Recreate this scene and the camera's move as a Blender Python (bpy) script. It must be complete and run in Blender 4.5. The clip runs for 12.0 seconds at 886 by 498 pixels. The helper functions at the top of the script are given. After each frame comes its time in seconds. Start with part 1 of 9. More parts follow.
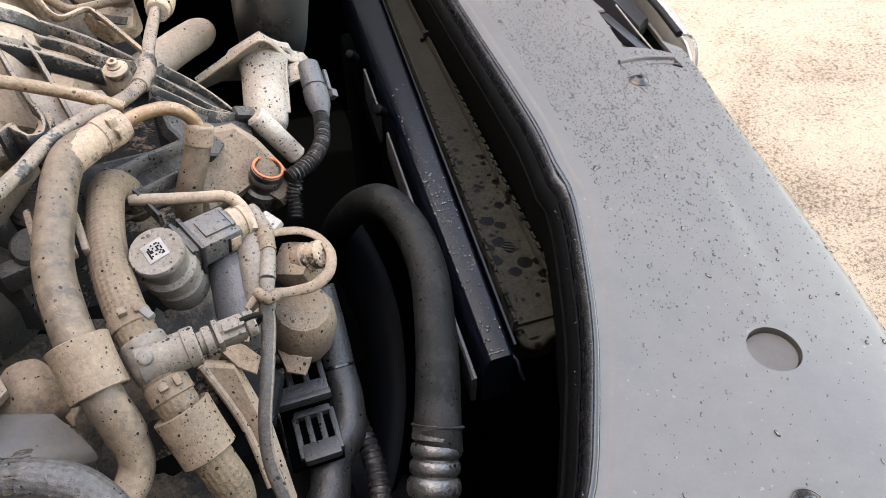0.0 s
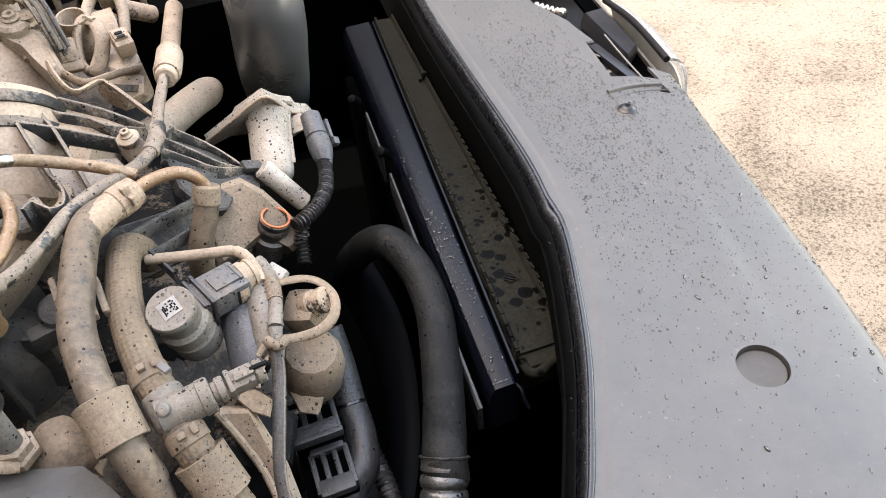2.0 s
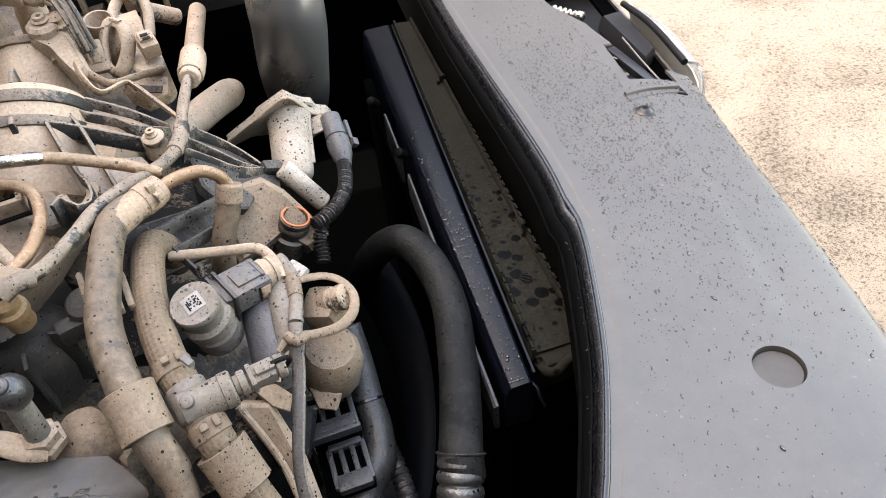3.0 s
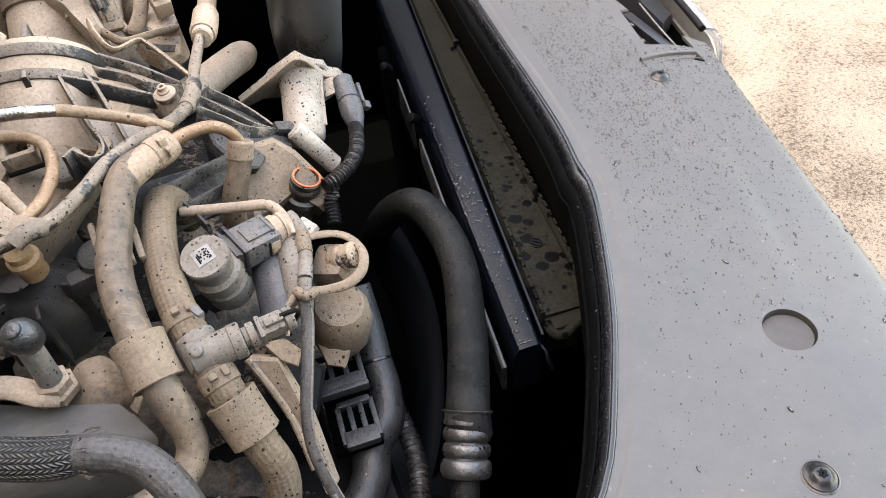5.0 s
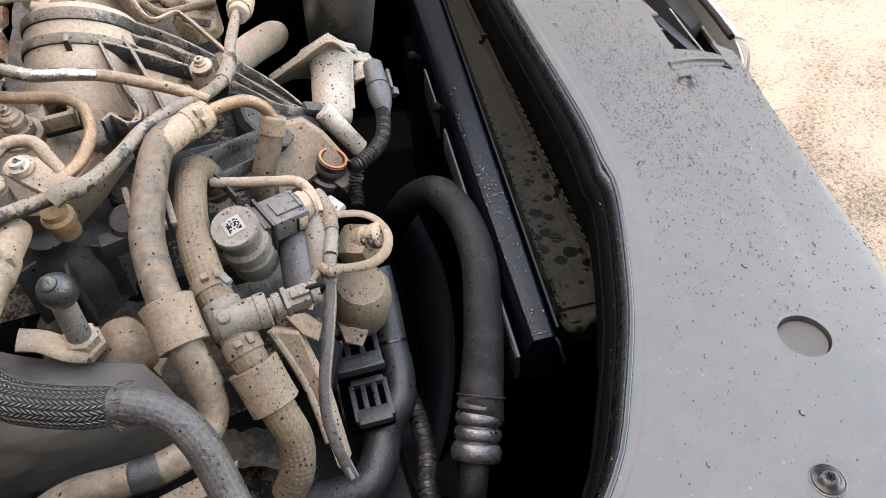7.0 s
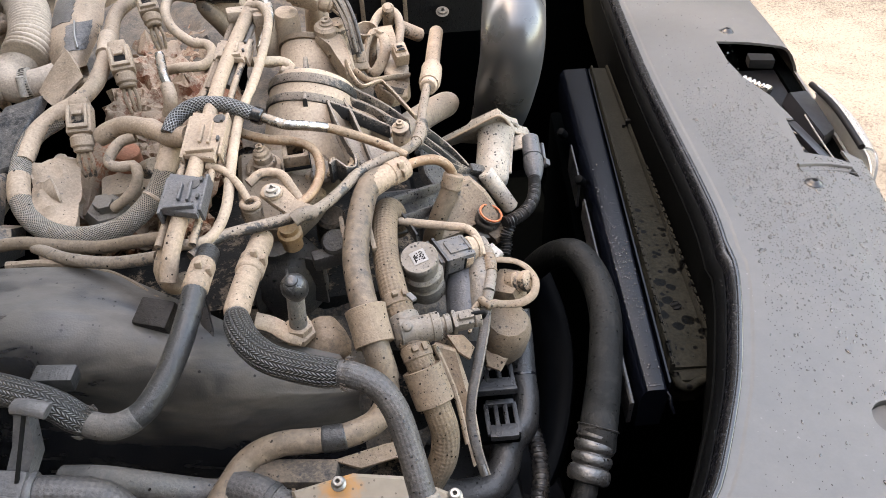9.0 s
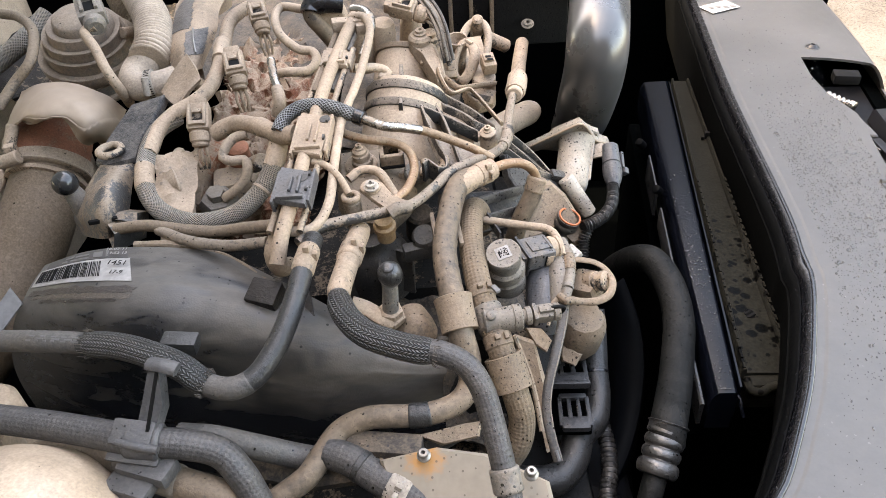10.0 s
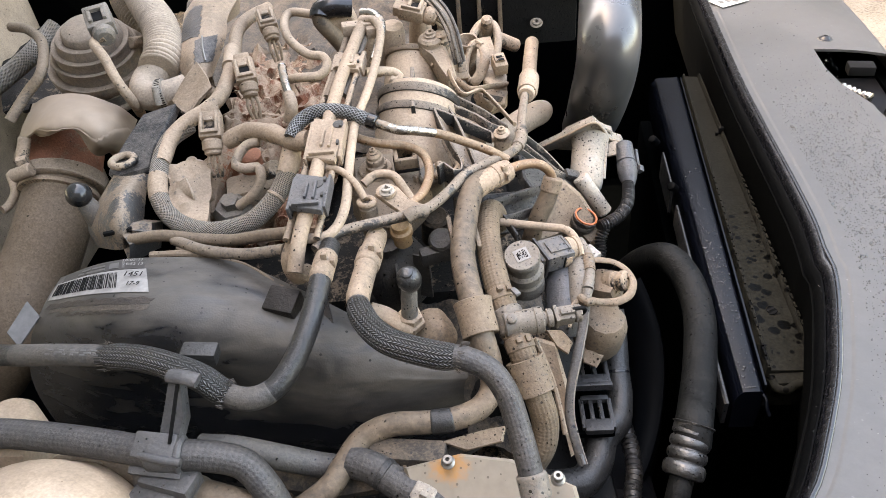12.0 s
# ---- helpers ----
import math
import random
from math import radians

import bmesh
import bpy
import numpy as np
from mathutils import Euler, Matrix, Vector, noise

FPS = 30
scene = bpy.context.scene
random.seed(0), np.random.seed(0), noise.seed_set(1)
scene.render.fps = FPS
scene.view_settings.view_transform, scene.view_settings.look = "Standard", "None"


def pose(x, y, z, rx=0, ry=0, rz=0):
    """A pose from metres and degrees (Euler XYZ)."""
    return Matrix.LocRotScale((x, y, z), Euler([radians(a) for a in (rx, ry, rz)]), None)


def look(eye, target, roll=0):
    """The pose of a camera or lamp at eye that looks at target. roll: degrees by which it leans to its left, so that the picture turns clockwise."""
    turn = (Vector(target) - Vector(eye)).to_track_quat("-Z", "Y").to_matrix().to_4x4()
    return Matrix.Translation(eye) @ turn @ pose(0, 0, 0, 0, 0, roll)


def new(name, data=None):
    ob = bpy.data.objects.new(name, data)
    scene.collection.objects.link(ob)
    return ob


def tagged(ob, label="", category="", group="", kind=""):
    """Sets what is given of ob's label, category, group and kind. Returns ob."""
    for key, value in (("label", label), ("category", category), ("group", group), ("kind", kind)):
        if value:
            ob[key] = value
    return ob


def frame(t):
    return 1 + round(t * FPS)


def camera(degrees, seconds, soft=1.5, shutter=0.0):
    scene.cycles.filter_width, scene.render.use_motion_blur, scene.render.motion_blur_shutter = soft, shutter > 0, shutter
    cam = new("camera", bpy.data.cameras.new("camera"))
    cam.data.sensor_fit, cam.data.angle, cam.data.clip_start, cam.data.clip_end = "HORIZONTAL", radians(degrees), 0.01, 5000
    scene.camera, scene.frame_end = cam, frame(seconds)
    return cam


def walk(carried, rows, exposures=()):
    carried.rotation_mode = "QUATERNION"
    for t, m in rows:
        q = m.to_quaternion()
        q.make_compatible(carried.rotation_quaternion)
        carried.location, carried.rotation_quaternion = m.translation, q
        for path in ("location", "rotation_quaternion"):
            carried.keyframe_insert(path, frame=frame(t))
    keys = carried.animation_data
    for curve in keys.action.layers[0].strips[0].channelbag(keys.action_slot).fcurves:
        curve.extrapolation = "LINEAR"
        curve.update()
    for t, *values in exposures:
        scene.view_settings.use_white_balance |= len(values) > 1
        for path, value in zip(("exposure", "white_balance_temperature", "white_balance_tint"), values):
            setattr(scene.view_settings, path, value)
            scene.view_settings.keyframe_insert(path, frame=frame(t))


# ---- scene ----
cam = camera(63.2, 12.0, soft=0.55)
PATH = [
    (0, (0.017, 0.018, 1.3), (0.492, 1.334, -0.129), 0.0),
    (0.5, (0.007, 0.015, 1.324), (0.452, 1.372, -0.077), -2.6),
    (1, (0.024, 0.018, 1.323), (0.416, 1.41, -0.058), -4.8),
    (1.5, (0.037, 0.007, 1.324), (0.457, 1.387, -0.061), -5.6),
    (2, (0.034, 0.001, 1.327), (0.456, 1.381, -0.058), -5.5),
    (2.5, (0.03, -0.003, 1.33), (0.425, 1.392, -0.047), -5.8),
    (3, (0.03, -0.005, 1.329), (0.415, 1.396, -0.045), -6.2),
    (5, (0.028, -0.014, 1.318), (0.364, 1.361, -0.095), -6.5),
    (5.5, (0.018, -0.01, 1.323), (0.355, 1.362, -0.093), -5.8),
    (6, (0.024, -0.013, 1.322), (0.381, 1.352, -0.096), -4.9),
    (6.5, (0.017, -0.018, 1.318), (0.355, 1.349, -0.102), -3.8),
    (8.5, (-0.012, -0.044, 1.335), (0.235, 1.392, -0.035), -2.9),
    (9, (-0.039, -0.101, 1.386), (0.026, 1.429, 0.099), -2.8),
    (9.5, (-0.055, -0.143, 1.409), (-0.149, 1.425, 0.17), -4.3),
    (10, (-0.056, -0.14, 1.404), (-0.171, 1.411, 0.147), -4.6),
    (10.5, (-0.058, -0.141, 1.407), (-0.19, 1.406, 0.146), -5.3),
    (11, (-0.06, -0.143, 1.411), (-0.189, 1.404, 0.15), -6.2),
    (11.5, (-0.062, -0.139, 1.409), (-0.173, 1.415, 0.155), -5.5),
    (12, (-0.065, -0.134, 1.402), (-0.201, 1.42, 0.149), -6.4),
]
walk(cam, [(t, look(eye, target, roll)) for t, eye, target, roll in PATH], exposures=[(0, 4.27, 10000, 13), (12, 4.27, 10000, 13)])

# ---- daylight: high sun behind the raised bonnet, open sky in front ----
SUN_EL = 58.5
world = bpy.data.worlds.new("world")
scene.world = world
world.use_nodes = True
wn = world.node_tree.nodes
sky = wn.new("ShaderNodeTexSky")
sky.sky_type, sky.sun_disc = "NISHITA", False
sky.sun_elevation, sky.sun_rotation = radians(SUN_EL), radians(-90 + 10)
sky.air_density, sky.dust_density = 1.0, 2.0
wn["Background"].inputs["Strength"].default_value = 0.15
world.node_tree.links.new(sky.outputs["Color"], wn["Background"].inputs["Color"])
sun = new("sun", bpy.data.lights.new("sun", "SUN"))
sun.data.energy, sun.data.angle, sun.data.color = 0.75, radians(0.5), (1.0, 0.97, 0.93)
sun.matrix_world = look((-1.0, 0.10, 1.64), (0, 0, 0))

# ---- materials ----
def nodes_of(name):
    m = bpy.data.materials.new(name)
    m.use_nodes = True
    nt = m.node_tree
    return m, nt, nt.nodes["Principled BSDF"]


def nd(nt, kind, **sets):
    n = nt.nodes.new(kind)
    for key, value in sets.items():
        n.inputs[key.replace("_", " ")].default_value = value
    return n


def mth(nt, op, a, b=None, c=None):
    n = nt.nodes.new("ShaderNodeMath")
    n.operation = op
    for i, v in enumerate((a, b, c)):
        if v is None:
            continue
        if isinstance(v, (int, float)):
            n.inputs[i].default_value = v
        else:
            nt.links.new(v, n.inputs[i])
    return n.outputs[0]


def ranged(nt, v, a, b, c=0.0, d=1.0):
    n = nt.nodes.new("ShaderNodeMapRange")
    for i, x in enumerate((a, b, c, d)):
        n.inputs[i + 1].default_value = x
    nt.links.new(v, n.inputs[0])
    return n.outputs[0]


def mixed(nt, fac, a, b, blend="MIX"):
    n = nt.nodes.new("ShaderNodeMix")
    n.data_type, n.blend_type = "RGBA", blend
    for i, v in ((0, fac), (6, a), (7, b)):
        if isinstance(v, (int, float)):
            n.inputs[i].default_value = v
        elif isinstance(v, tuple):
            n.inputs[i].default_value = (*v, 1)
        else:
            nt.links.new(v, n.inputs[i])
    return n.outputs[2]


DUST = (0.350, 0.258, 0.182)


def dirty(name, base, amount=0.5, rough=0.5, metal=0.0, speck=0.5, bump=0.36, dust=DUST, cover=0.92, size=1.0, pattern=None, spec=0.5, edge=0.05, fall=0.22):
    """A surface of colour base under a film of dried mud; speck: dark wet spots; pattern: 'braid' or 'cloth' from the tube's own run."""
    m, nt, out = nodes_of(name)
    tc = nt.nodes.new("ShaderNodeTexCoord").outputs["Object"]
    n1 = nd(nt, "ShaderNodeTexNoise", Scale=34 * size, Detail=6.0, Roughness=0.62)
    n2 = nd(nt, "ShaderNodeTexNoise", Scale=420 * size, Detail=3.0, Roughness=0.6)
    n3 = nd(nt, "ShaderNodeTexNoise", Scale=11 * size, Detail=2.0)
    n4 = nd(nt, "ShaderNodeTexNoise", Scale=150 * size, Detail=5.0, Roughness=0.7)
    for n in (n1, n2, n3, n4):
        nt.links.new(tc, n.inputs["Vector"])
    geo = nt.nodes.new("ShaderNodeNewGeometry")
    sep = nt.nodes.new("ShaderNodeSeparateXYZ")
    nt.links.new(geo.outputs["Normal"], sep.inputs[0])
    up = ranged(nt, sep.outputs[2], -0.6, 0.9)
    mass = mth(nt, "MULTIPLY_ADD", up, fall, n1.outputs["Fac"])
    mass = mth(nt, "MULTIPLY_ADD", n2.outputs["Fac"], 0.34, mass)
    mass = mth(nt, "MULTIPLY_ADD", n3.outputs["Fac"], 0.35, mass)
    low = 1.45 - 0.9 * amount + (fall - 0.22) * 0.7
    mass = mth(nt, "MULTIPLY_ADD", n4.outputs["Fac"], 0.5, mth(nt, "SUBTRACT", mass, 0.25))
    mask = ranged(nt, mass, low - edge, low + edge, 0.0, cover)
    fine = ranged(nt, n2.outputs["Fac"], 0.25, 0.75, 0.76, 1.24)
    wide = ranged(nt, n1.outputs["Fac"], 0.3, 0.7, 1.18, 0.80)
    chip = mth(nt, "MULTIPLY", ranged(nt, n4.outputs["Fac"], 0.37, 0.39, 1.0, 0.0), ranged(nt, n3.outputs["Fac"], 0.40, 0.60))
    crust = ranged(nt, n4.outputs["Fac"], 0.55, 0.60, 0.0, 1.0)
    mask = mth(nt, "MULTIPLY", mask, mth(nt, "MULTIPLY_ADD", chip, -0.62, 1.0))
    bcol = mixed(nt, 1.0, base, mixed(nt, 1.0, fine, wide, "MULTIPLY"), "MULTIPLY")
    dcol = mixed(nt, ranged(nt, n3.outputs["Fac"], 0.35, 0.65), dust, tuple(c * 0.72 for c in dust))
    dcol = mixed(nt, 1.0, dcol, mixed(nt, 1.0, fine, wide, "MULTIPLY"), "MULTIPLY")
    dcol = mixed(nt, mth(nt, "MULTIPLY", crust, 0.22), dcol, tuple(min(1.0, c * 1.28) for c in dust))
    col = mixed(nt, mask, bcol, dcol)
    rgh = mth(nt, "MULTIPLY_ADD", mask, 0.68 - rough, rough)
    height = mth(nt, "MULTIPLY_ADD", crust, 0.3, mth(nt, "MULTIPLY_ADD", n4.outputs["Fac"], 1.1, n2.outputs["Fac"]))
    if speck:
        front_x = nt.nodes.new("ShaderNodeSeparateXYZ")
        nt.links.new(geo.outputs["Position"], front_x.inputs[0])
        wet = ranged(nt, front_x.outputs[0], -0.26, -0.03, 0.12, 1.0)
        bend = nt.nodes.new("ShaderNodeVectorMath")
        bend.operation = "MULTIPLY_ADD"
        nt.links.new(n2.outputs["Color"], bend.inputs[0])
        bend.inputs[1].default_value = (0.0012, 0.0012, 0.0012)
        nt.links.new(tc, bend.inputs[2])
        vor = nd(nt, "ShaderNodeTexVoronoi", Scale=310.0)
        nt.links.new(bend.outputs[0], vor.inputs["Vector"])
        vs = nt.nodes.new("ShaderNodeSeparateColor")
        nt.links.new(vor.outputs["Color"], vs.inputs[0])
        share = mth(nt, "MULTIPLY_ADD", mth(nt, "MULTIPLY", wet, ranged(nt, n3.outputs["Fac"], 0.35, 0.65, 0.35, 1.0)), -0.80 * speck, 1.0)
        far = mth(nt, "MULTIPLY", mth(nt, "GREATER_THAN", vs.outputs[0], share), mth(nt, "MULTIPLY_ADD", mth(nt, "POWER", vs.outputs[1], 2.2), 0.26, 0.12))
        big = mth(nt, "LESS_THAN", vor.outputs["Distance"], far)
        vor2 = nd(nt, "ShaderNodeTexVoronoi", Scale=640.0)
        nt.links.new(bend.outputs[0], vor2.inputs["Vector"])
        vt = nt.nodes.new("ShaderNodeSeparateColor")
        nt.links.new(vor2.outputs["Color"], vt.inputs[0])
        near = mth(nt, "MULTIPLY", mth(nt, "GREATER_THAN", vt.outputs[0], mth(nt, "MULTIPLY_ADD", mth(nt, "MULTIPLY", wet, ranged(nt, n1.outputs["Fac"], 0.40, 0.62)), -0.62 * speck, 1.0)), mth(nt, "MULTIPLY_ADD", vt.outputs[1], 0.20, 0.14))
        small = mth(nt, "LESS_THAN", vor2.outputs["Distance"], near)
        spot = mth(nt, "MULTIPLY", mth(nt, "MAXIMUM", big, small), ranged(nt, up, 0.10, 0.40))
        col = mixed(nt, mth(nt, "MULTIPLY", spot, 0.92), col, tuple(c * 0.06 + 0.003 for c in base))
        rgh = mth(nt, "MULTIPLY_ADD", spot, -0.45, rgh)
    if pattern:
        uv = nt.nodes.new("ShaderNodeSeparateXYZ")
        nt.links.new(nt.nodes.new("ShaderNodeTexCoord").outputs["UV"], uv.inputs[0])
        u, v = uv.outputs[0], uv.outputs[1]
        if pattern == "braid":
            row = mth(nt, "MULTIPLY", u, 24.0)
            f = mth(nt, "FRACT", row)
            odd = mth(nt, "GREATER_THAN", mth(nt, "FRACT", mth(nt, "MULTIPLY", mth(nt, "FLOOR", row), 0.5)), 0.25)
            slant = mth(nt, "ADD", mth(nt, "MULTIPLY", odd, mth(nt, "SUBTRACT", 1.0, mth(nt, "MULTIPLY", f, 2.0))), f)
            t = mth(nt, "FRACT", mth(nt, "MULTIPLY_ADD", v, 360.0, mth(nt, "MULTIPLY", slant, 1.1)))
            ridge = mth(nt, "SUBTRACT", 1.0, mth(nt, "ABSOLUTE", mth(nt, "MULTIPLY_ADD", t, 2.0, -1.0)))
            round_row = mth(nt, "SUBTRACT", 1.0, mth(nt, "POWER", mth(nt, "ABSOLUTE", mth(nt, "MULTIPLY_ADD", f, 2.0, -1.0)), 1.3))
            h = mth(nt, "MULTIPLY", ranged(nt, ridge, 0.15, 0.75), round_row)
            col = mixed(nt, ranged(nt, h, 0.25, 0.75), tuple(c * 0.02 for c in base), col)
        elif pattern in ("weave", "coarse"):
            fu, fv = (175.93, 2400.0) if pattern == "weave" else (87.96, 1500.0)
            a = mth(nt, "SINE", mth(nt, "MULTIPLY_ADD", v, fv, mth(nt, "MULTIPLY", u, fu)))
            b = mth(nt, "SINE", mth(nt, "MULTIPLY_ADD", v, fv, mth(nt, "MULTIPLY", u, -fu)))
            h = mth(nt, "MULTIPLY_ADD", mth(nt, "MAXIMUM", a, b), 0.5, 0.5)
            col = mixed(nt, ranged(nt, h, 0.50 if pattern == "weave" else 0.80, 0.97), tuple(c * 0.12 for c in base), col)
        else:
            a = mth(nt, "SINE", mth(nt, "MULTIPLY_ADD", v, 900.0, mth(nt, "MULTIPLY", u, 62.83)))
            b = mth(nt, "SINE", mth(nt, "MULTIPLY_ADD", v, 900.0, mth(nt, "MULTIPLY", u, -62.83)))
            h = mth(nt, "MULTIPLY_ADD", mth(nt, "MULTIPLY", a, b), 0.5, 0.5)
            col = mixed(nt, ranged(nt, h, 0.45, 0.8, 0.0, 0.40 if pattern == "cloth" else 0.16), col, tuple(c * 0.3 for c in base))
        height = mth(nt, "MULTIPLY_ADD", h, 0.35 if pattern == "cloth" else 0.9, height)
    bp = nd(nt, "ShaderNodeBump", Strength=bump, Distance=0.0012)
    nt.links.new(height, bp.inputs["Height"])
    nt.links.new(bp.outputs[0], out.inputs["Normal"])
    nt.links.new(col, out.inputs["Base Color"])
    nt.links.new(rgh, out.inputs["Roughness"])
    nt.links.new(mth(nt, "MULTIPLY_ADD", mask, 0.30 - spec, spec), out.inputs["Specular IOR Level"])
    if metal:
        nt.links.new(mth(nt, "MULTIPLY_ADD", mask, -metal, metal), out.inputs["Metallic"])
    return m


def plain(name, base, rough=0.5, metal=0.0, var=0.15, scale=60.0, bump=0.1, trans=0.0, spec=0.5):
    m, nt, out = nodes_of(name)
    tc = nt.nodes.new("ShaderNodeTexCoord").outputs["Object"]
    n = nd(nt, "ShaderNodeTexNoise", Scale=scale, Detail=5.0, Roughness=0.65)
    nt.links.new(tc, n.inputs["Vector"])
    col = mixed(nt, 1.0, base, ranged(nt, n.outputs["Fac"], 0.3, 0.7, 1 - var, 1 + var), "MULTIPLY")
    nt.links.new(col, out.inputs["Base Color"])
    nt.links.new(ranged(nt, n.outputs["Fac"], 0.3, 0.7, rough - 0.08, rough + 0.08), out.inputs["Roughness"])
    out.inputs["Metallic"].default_value = metal
    out.inputs["Transmission Weight"].default_value = trans
    out.inputs["Specular IOR Level"].default_value = spec
    bp = nd(nt, "ShaderNodeBump", Strength=bump, Distance=0.0008)
    nt.links.new(n.outputs["Fac"], bp.inputs["Height"])
    nt.links.new(bp.outputs[0], out.inputs["Normal"])
    return m


BLACK = (0.012, 0.012, 0.0125)
TANC = (0.318, 0.230, 0.162)
M_MUD = dirty("dried_mud_on_plastic", (0.035, 0.032, 0.029), 0.86, 0.7, speck=0.35)
M_MUDDY = dirty("half_muddy_black_plastic", BLACK, 0.58, 0.5, cover=0.85)
# near-black fill: the shade of gaps and slots is in this colour
M_DEEP = dirty("gap_shade_casting", (0.008, 0.008, 0.008), 0.30, 0.6, cover=0.4, spec=0.1)
M_PLASTIC = dirty("dusty_black_plastic", (0.015, 0.015, 0.016), 0.46, 0.42, cover=0.24, edge=0.3)


def belt_cover_material():
    """Black moulded plastic, polished bare in long smears and dusted elsewhere, thickest on the tops."""
    m, nt, out = nodes_of("belt_cover_plastic")
    tc = nt.nodes.new("ShaderNodeTexCoord").outputs["Object"]
    mp = nt.nodes.new("ShaderNodeMapping")
    mp.inputs["Scale"].default_value = (0.45, 1.0, 1.2)
    nt.links.new(tc, mp.inputs["Vector"])
    big = nd(nt, "ShaderNodeTexNoise", Scale=36.0, Detail=5.0, Roughness=0.58, Distortion=0.8)
    mid = nd(nt, "ShaderNodeTexNoise", Scale=110.0, Detail=5.0, Roughness=0.65)
    fine = nd(nt, "ShaderNodeTexNoise", Scale=700.0, Detail=3.0)
    nt.links.new(mp.outputs[0], big.inputs["Vector"])
    nt.links.new(mp.outputs[0], mid.inputs["Vector"])
    nt.links.new(tc, fine.inputs["Vector"])
    geo = nt.nodes.new("ShaderNodeNewGeometry")
    sep = nt.nodes.new("ShaderNodeSeparateXYZ")
    nt.links.new(geo.outputs["Normal"], sep.inputs[0])
    # slope mask: dust on the tops, walls darkened for their shade as well
    up = ranged(nt, sep.outputs[2], 0.10, 0.62)
    place = nt.nodes.new("ShaderNodeSeparateXYZ")
    nt.links.new(geo.outputs["Position"], place.inputs[0])
    splash = mth(nt, "MULTIPLY", ranged(nt, place.outputs[0], -0.34, -0.26), ranged(nt, place.outputs[2], 0.90, 0.935))
    settled = mth(nt, "MAXIMUM", up, mth(nt, "MULTIPLY", splash, 1.3))
    mass = mth(nt, "MULTIPLY_ADD", settled, 0.46, mth(nt, "MULTIPLY", big.outputs["Fac"], 2.2))
    mass = mth(nt, "MULTIPLY_ADD", mid.outputs["Fac"], 0.22, mass)
    mass = mth(nt, "MULTIPLY_ADD", fine.outputs["Fac"], 0.10, mass)
    film = ranged(nt, mass, 1.34, 1.92, 0.03, 0.94)
    dust = mixed(nt, ranged(nt, mid.outputs["Fac"], 0.35, 0.65), (0.092, 0.081, 0.070), (0.064, 0.056, 0.048))
    col = mixed(nt, film, (0.0085, 0.0100, 0.0125), dust)
    vor = nd(nt, "ShaderNodeTexVoronoi", Scale=210.0)
    nt.links.new(tc, vor.inputs["Vector"])
    vs = nt.nodes.new("ShaderNodeSeparateColor")
    nt.links.new(vor.outputs["Color"], vs.inputs[0])
    far = mth(nt, "MULTIPLY", mth(nt, "GREATER_THAN", vs.outputs[0], 0.90), mth(nt, "MULTIPLY_ADD", vs.outputs[1], 0.16, 0.14))
    spot = mth(nt, "MULTIPLY", mth(nt, "LESS_THAN", vor.outputs["Distance"], far), up)
    col = mixed(nt, spot, col, (0.004, 0.004, 0.004))
    nt.links.new(col, out.inputs["Base Color"])
    nt.links.new(mth(nt, "MULTIPLY_ADD", film, 0.42, 0.24), out.inputs["Roughness"])
    nt.links.new(mth(nt, "MULTIPLY_ADD", film, -0.2, 0.5), out.inputs["Specular IOR Level"])
    bp = nd(nt, "ShaderNodeBump", Strength=0.16, Distance=0.001)
    nt.links.new(mth(nt, "MULTIPLY_ADD", mid.outputs["Fac"], 1.5, fine.outputs["Fac"]), bp.inputs["Height"])
    nt.links.new(bp.outputs[0], out.inputs["Normal"])
    return m


M_COVER = belt_cover_material()
M_BOX = dirty("near_black_moulding", (0.0065, 0.0055, 0.0052), 0.34, 0.45, cover=0.06, speck=0.6, edge=0.3, spec=0.2)
M_HOSE = dirty("dusty_rubber", (0.0132, 0.0133, 0.0136), 0.44, 0.36, cover=0.18, speck=0.5, edge=0.3, dust=(0.12, 0.112, 0.102), spec=0.4)
M_ACH = dirty("matt_black_hose", (0.0054, 0.0057, 0.0055), 0.44, 0.55, cover=0.07, speck=0.5, spec=0.11, dust=(0.10, 0.094, 0.085))
M_HOSEC = dirty("dusty_cloth_rubber", (0.018, 0.0187, 0.0205), 0.44, 0.5, cover=0.34, pattern="cloth", bump=0.45, speck=0.4, edge=0.3, dust=(0.225, 0.190, 0.162))
M_BRAID = dirty("black_braid_sleeve", (0.105, 0.103, 0.100), 0.18, 0.30, cover=0.2, pattern="braid", bump=1.0, speck=0.0)
M_BRAIDG = dirty("muddy_grey_braid_sleeve", (0.26, 0.225, 0.185), 0.48, 0.55, cover=0.5, pattern="weave", bump=0.9, speck=0.1)
M_TAN = dirty("tan_mud_coat", (0.050, 0.042, 0.033), 0.74, 0.6, dust=TANC, speck=0.4)
M_PALE = dirty("pale_dust_coat", (0.07, 0.06, 0.047), 0.78, 0.6, dust=(0.355, 0.266, 0.194), speck=0.14)
M_TANC = dirty("tan_mud_cloth_hose", (0.075, 0.056, 0.038), 0.70, 0.7, dust=(0.158, 0.112, 0.074), pattern="faint", bump=0.4, speck=0.5, edge=0.12)
M_TANB = dirty("worn_tan_and_black_hose", (0.022, 0.021, 0.021), 0.63, 0.34, dust=(0.182, 0.131, 0.090), speck=0.35, edge=0.24, size=0.42, spec=0.3)
M_BRAIDS = dirty("shiny_wire_braid", (0.26, 0.26, 0.255), 0.08, 0.28, metal=0.5, cover=0.1, pattern="coarse", bump=0.9, speck=0.0)
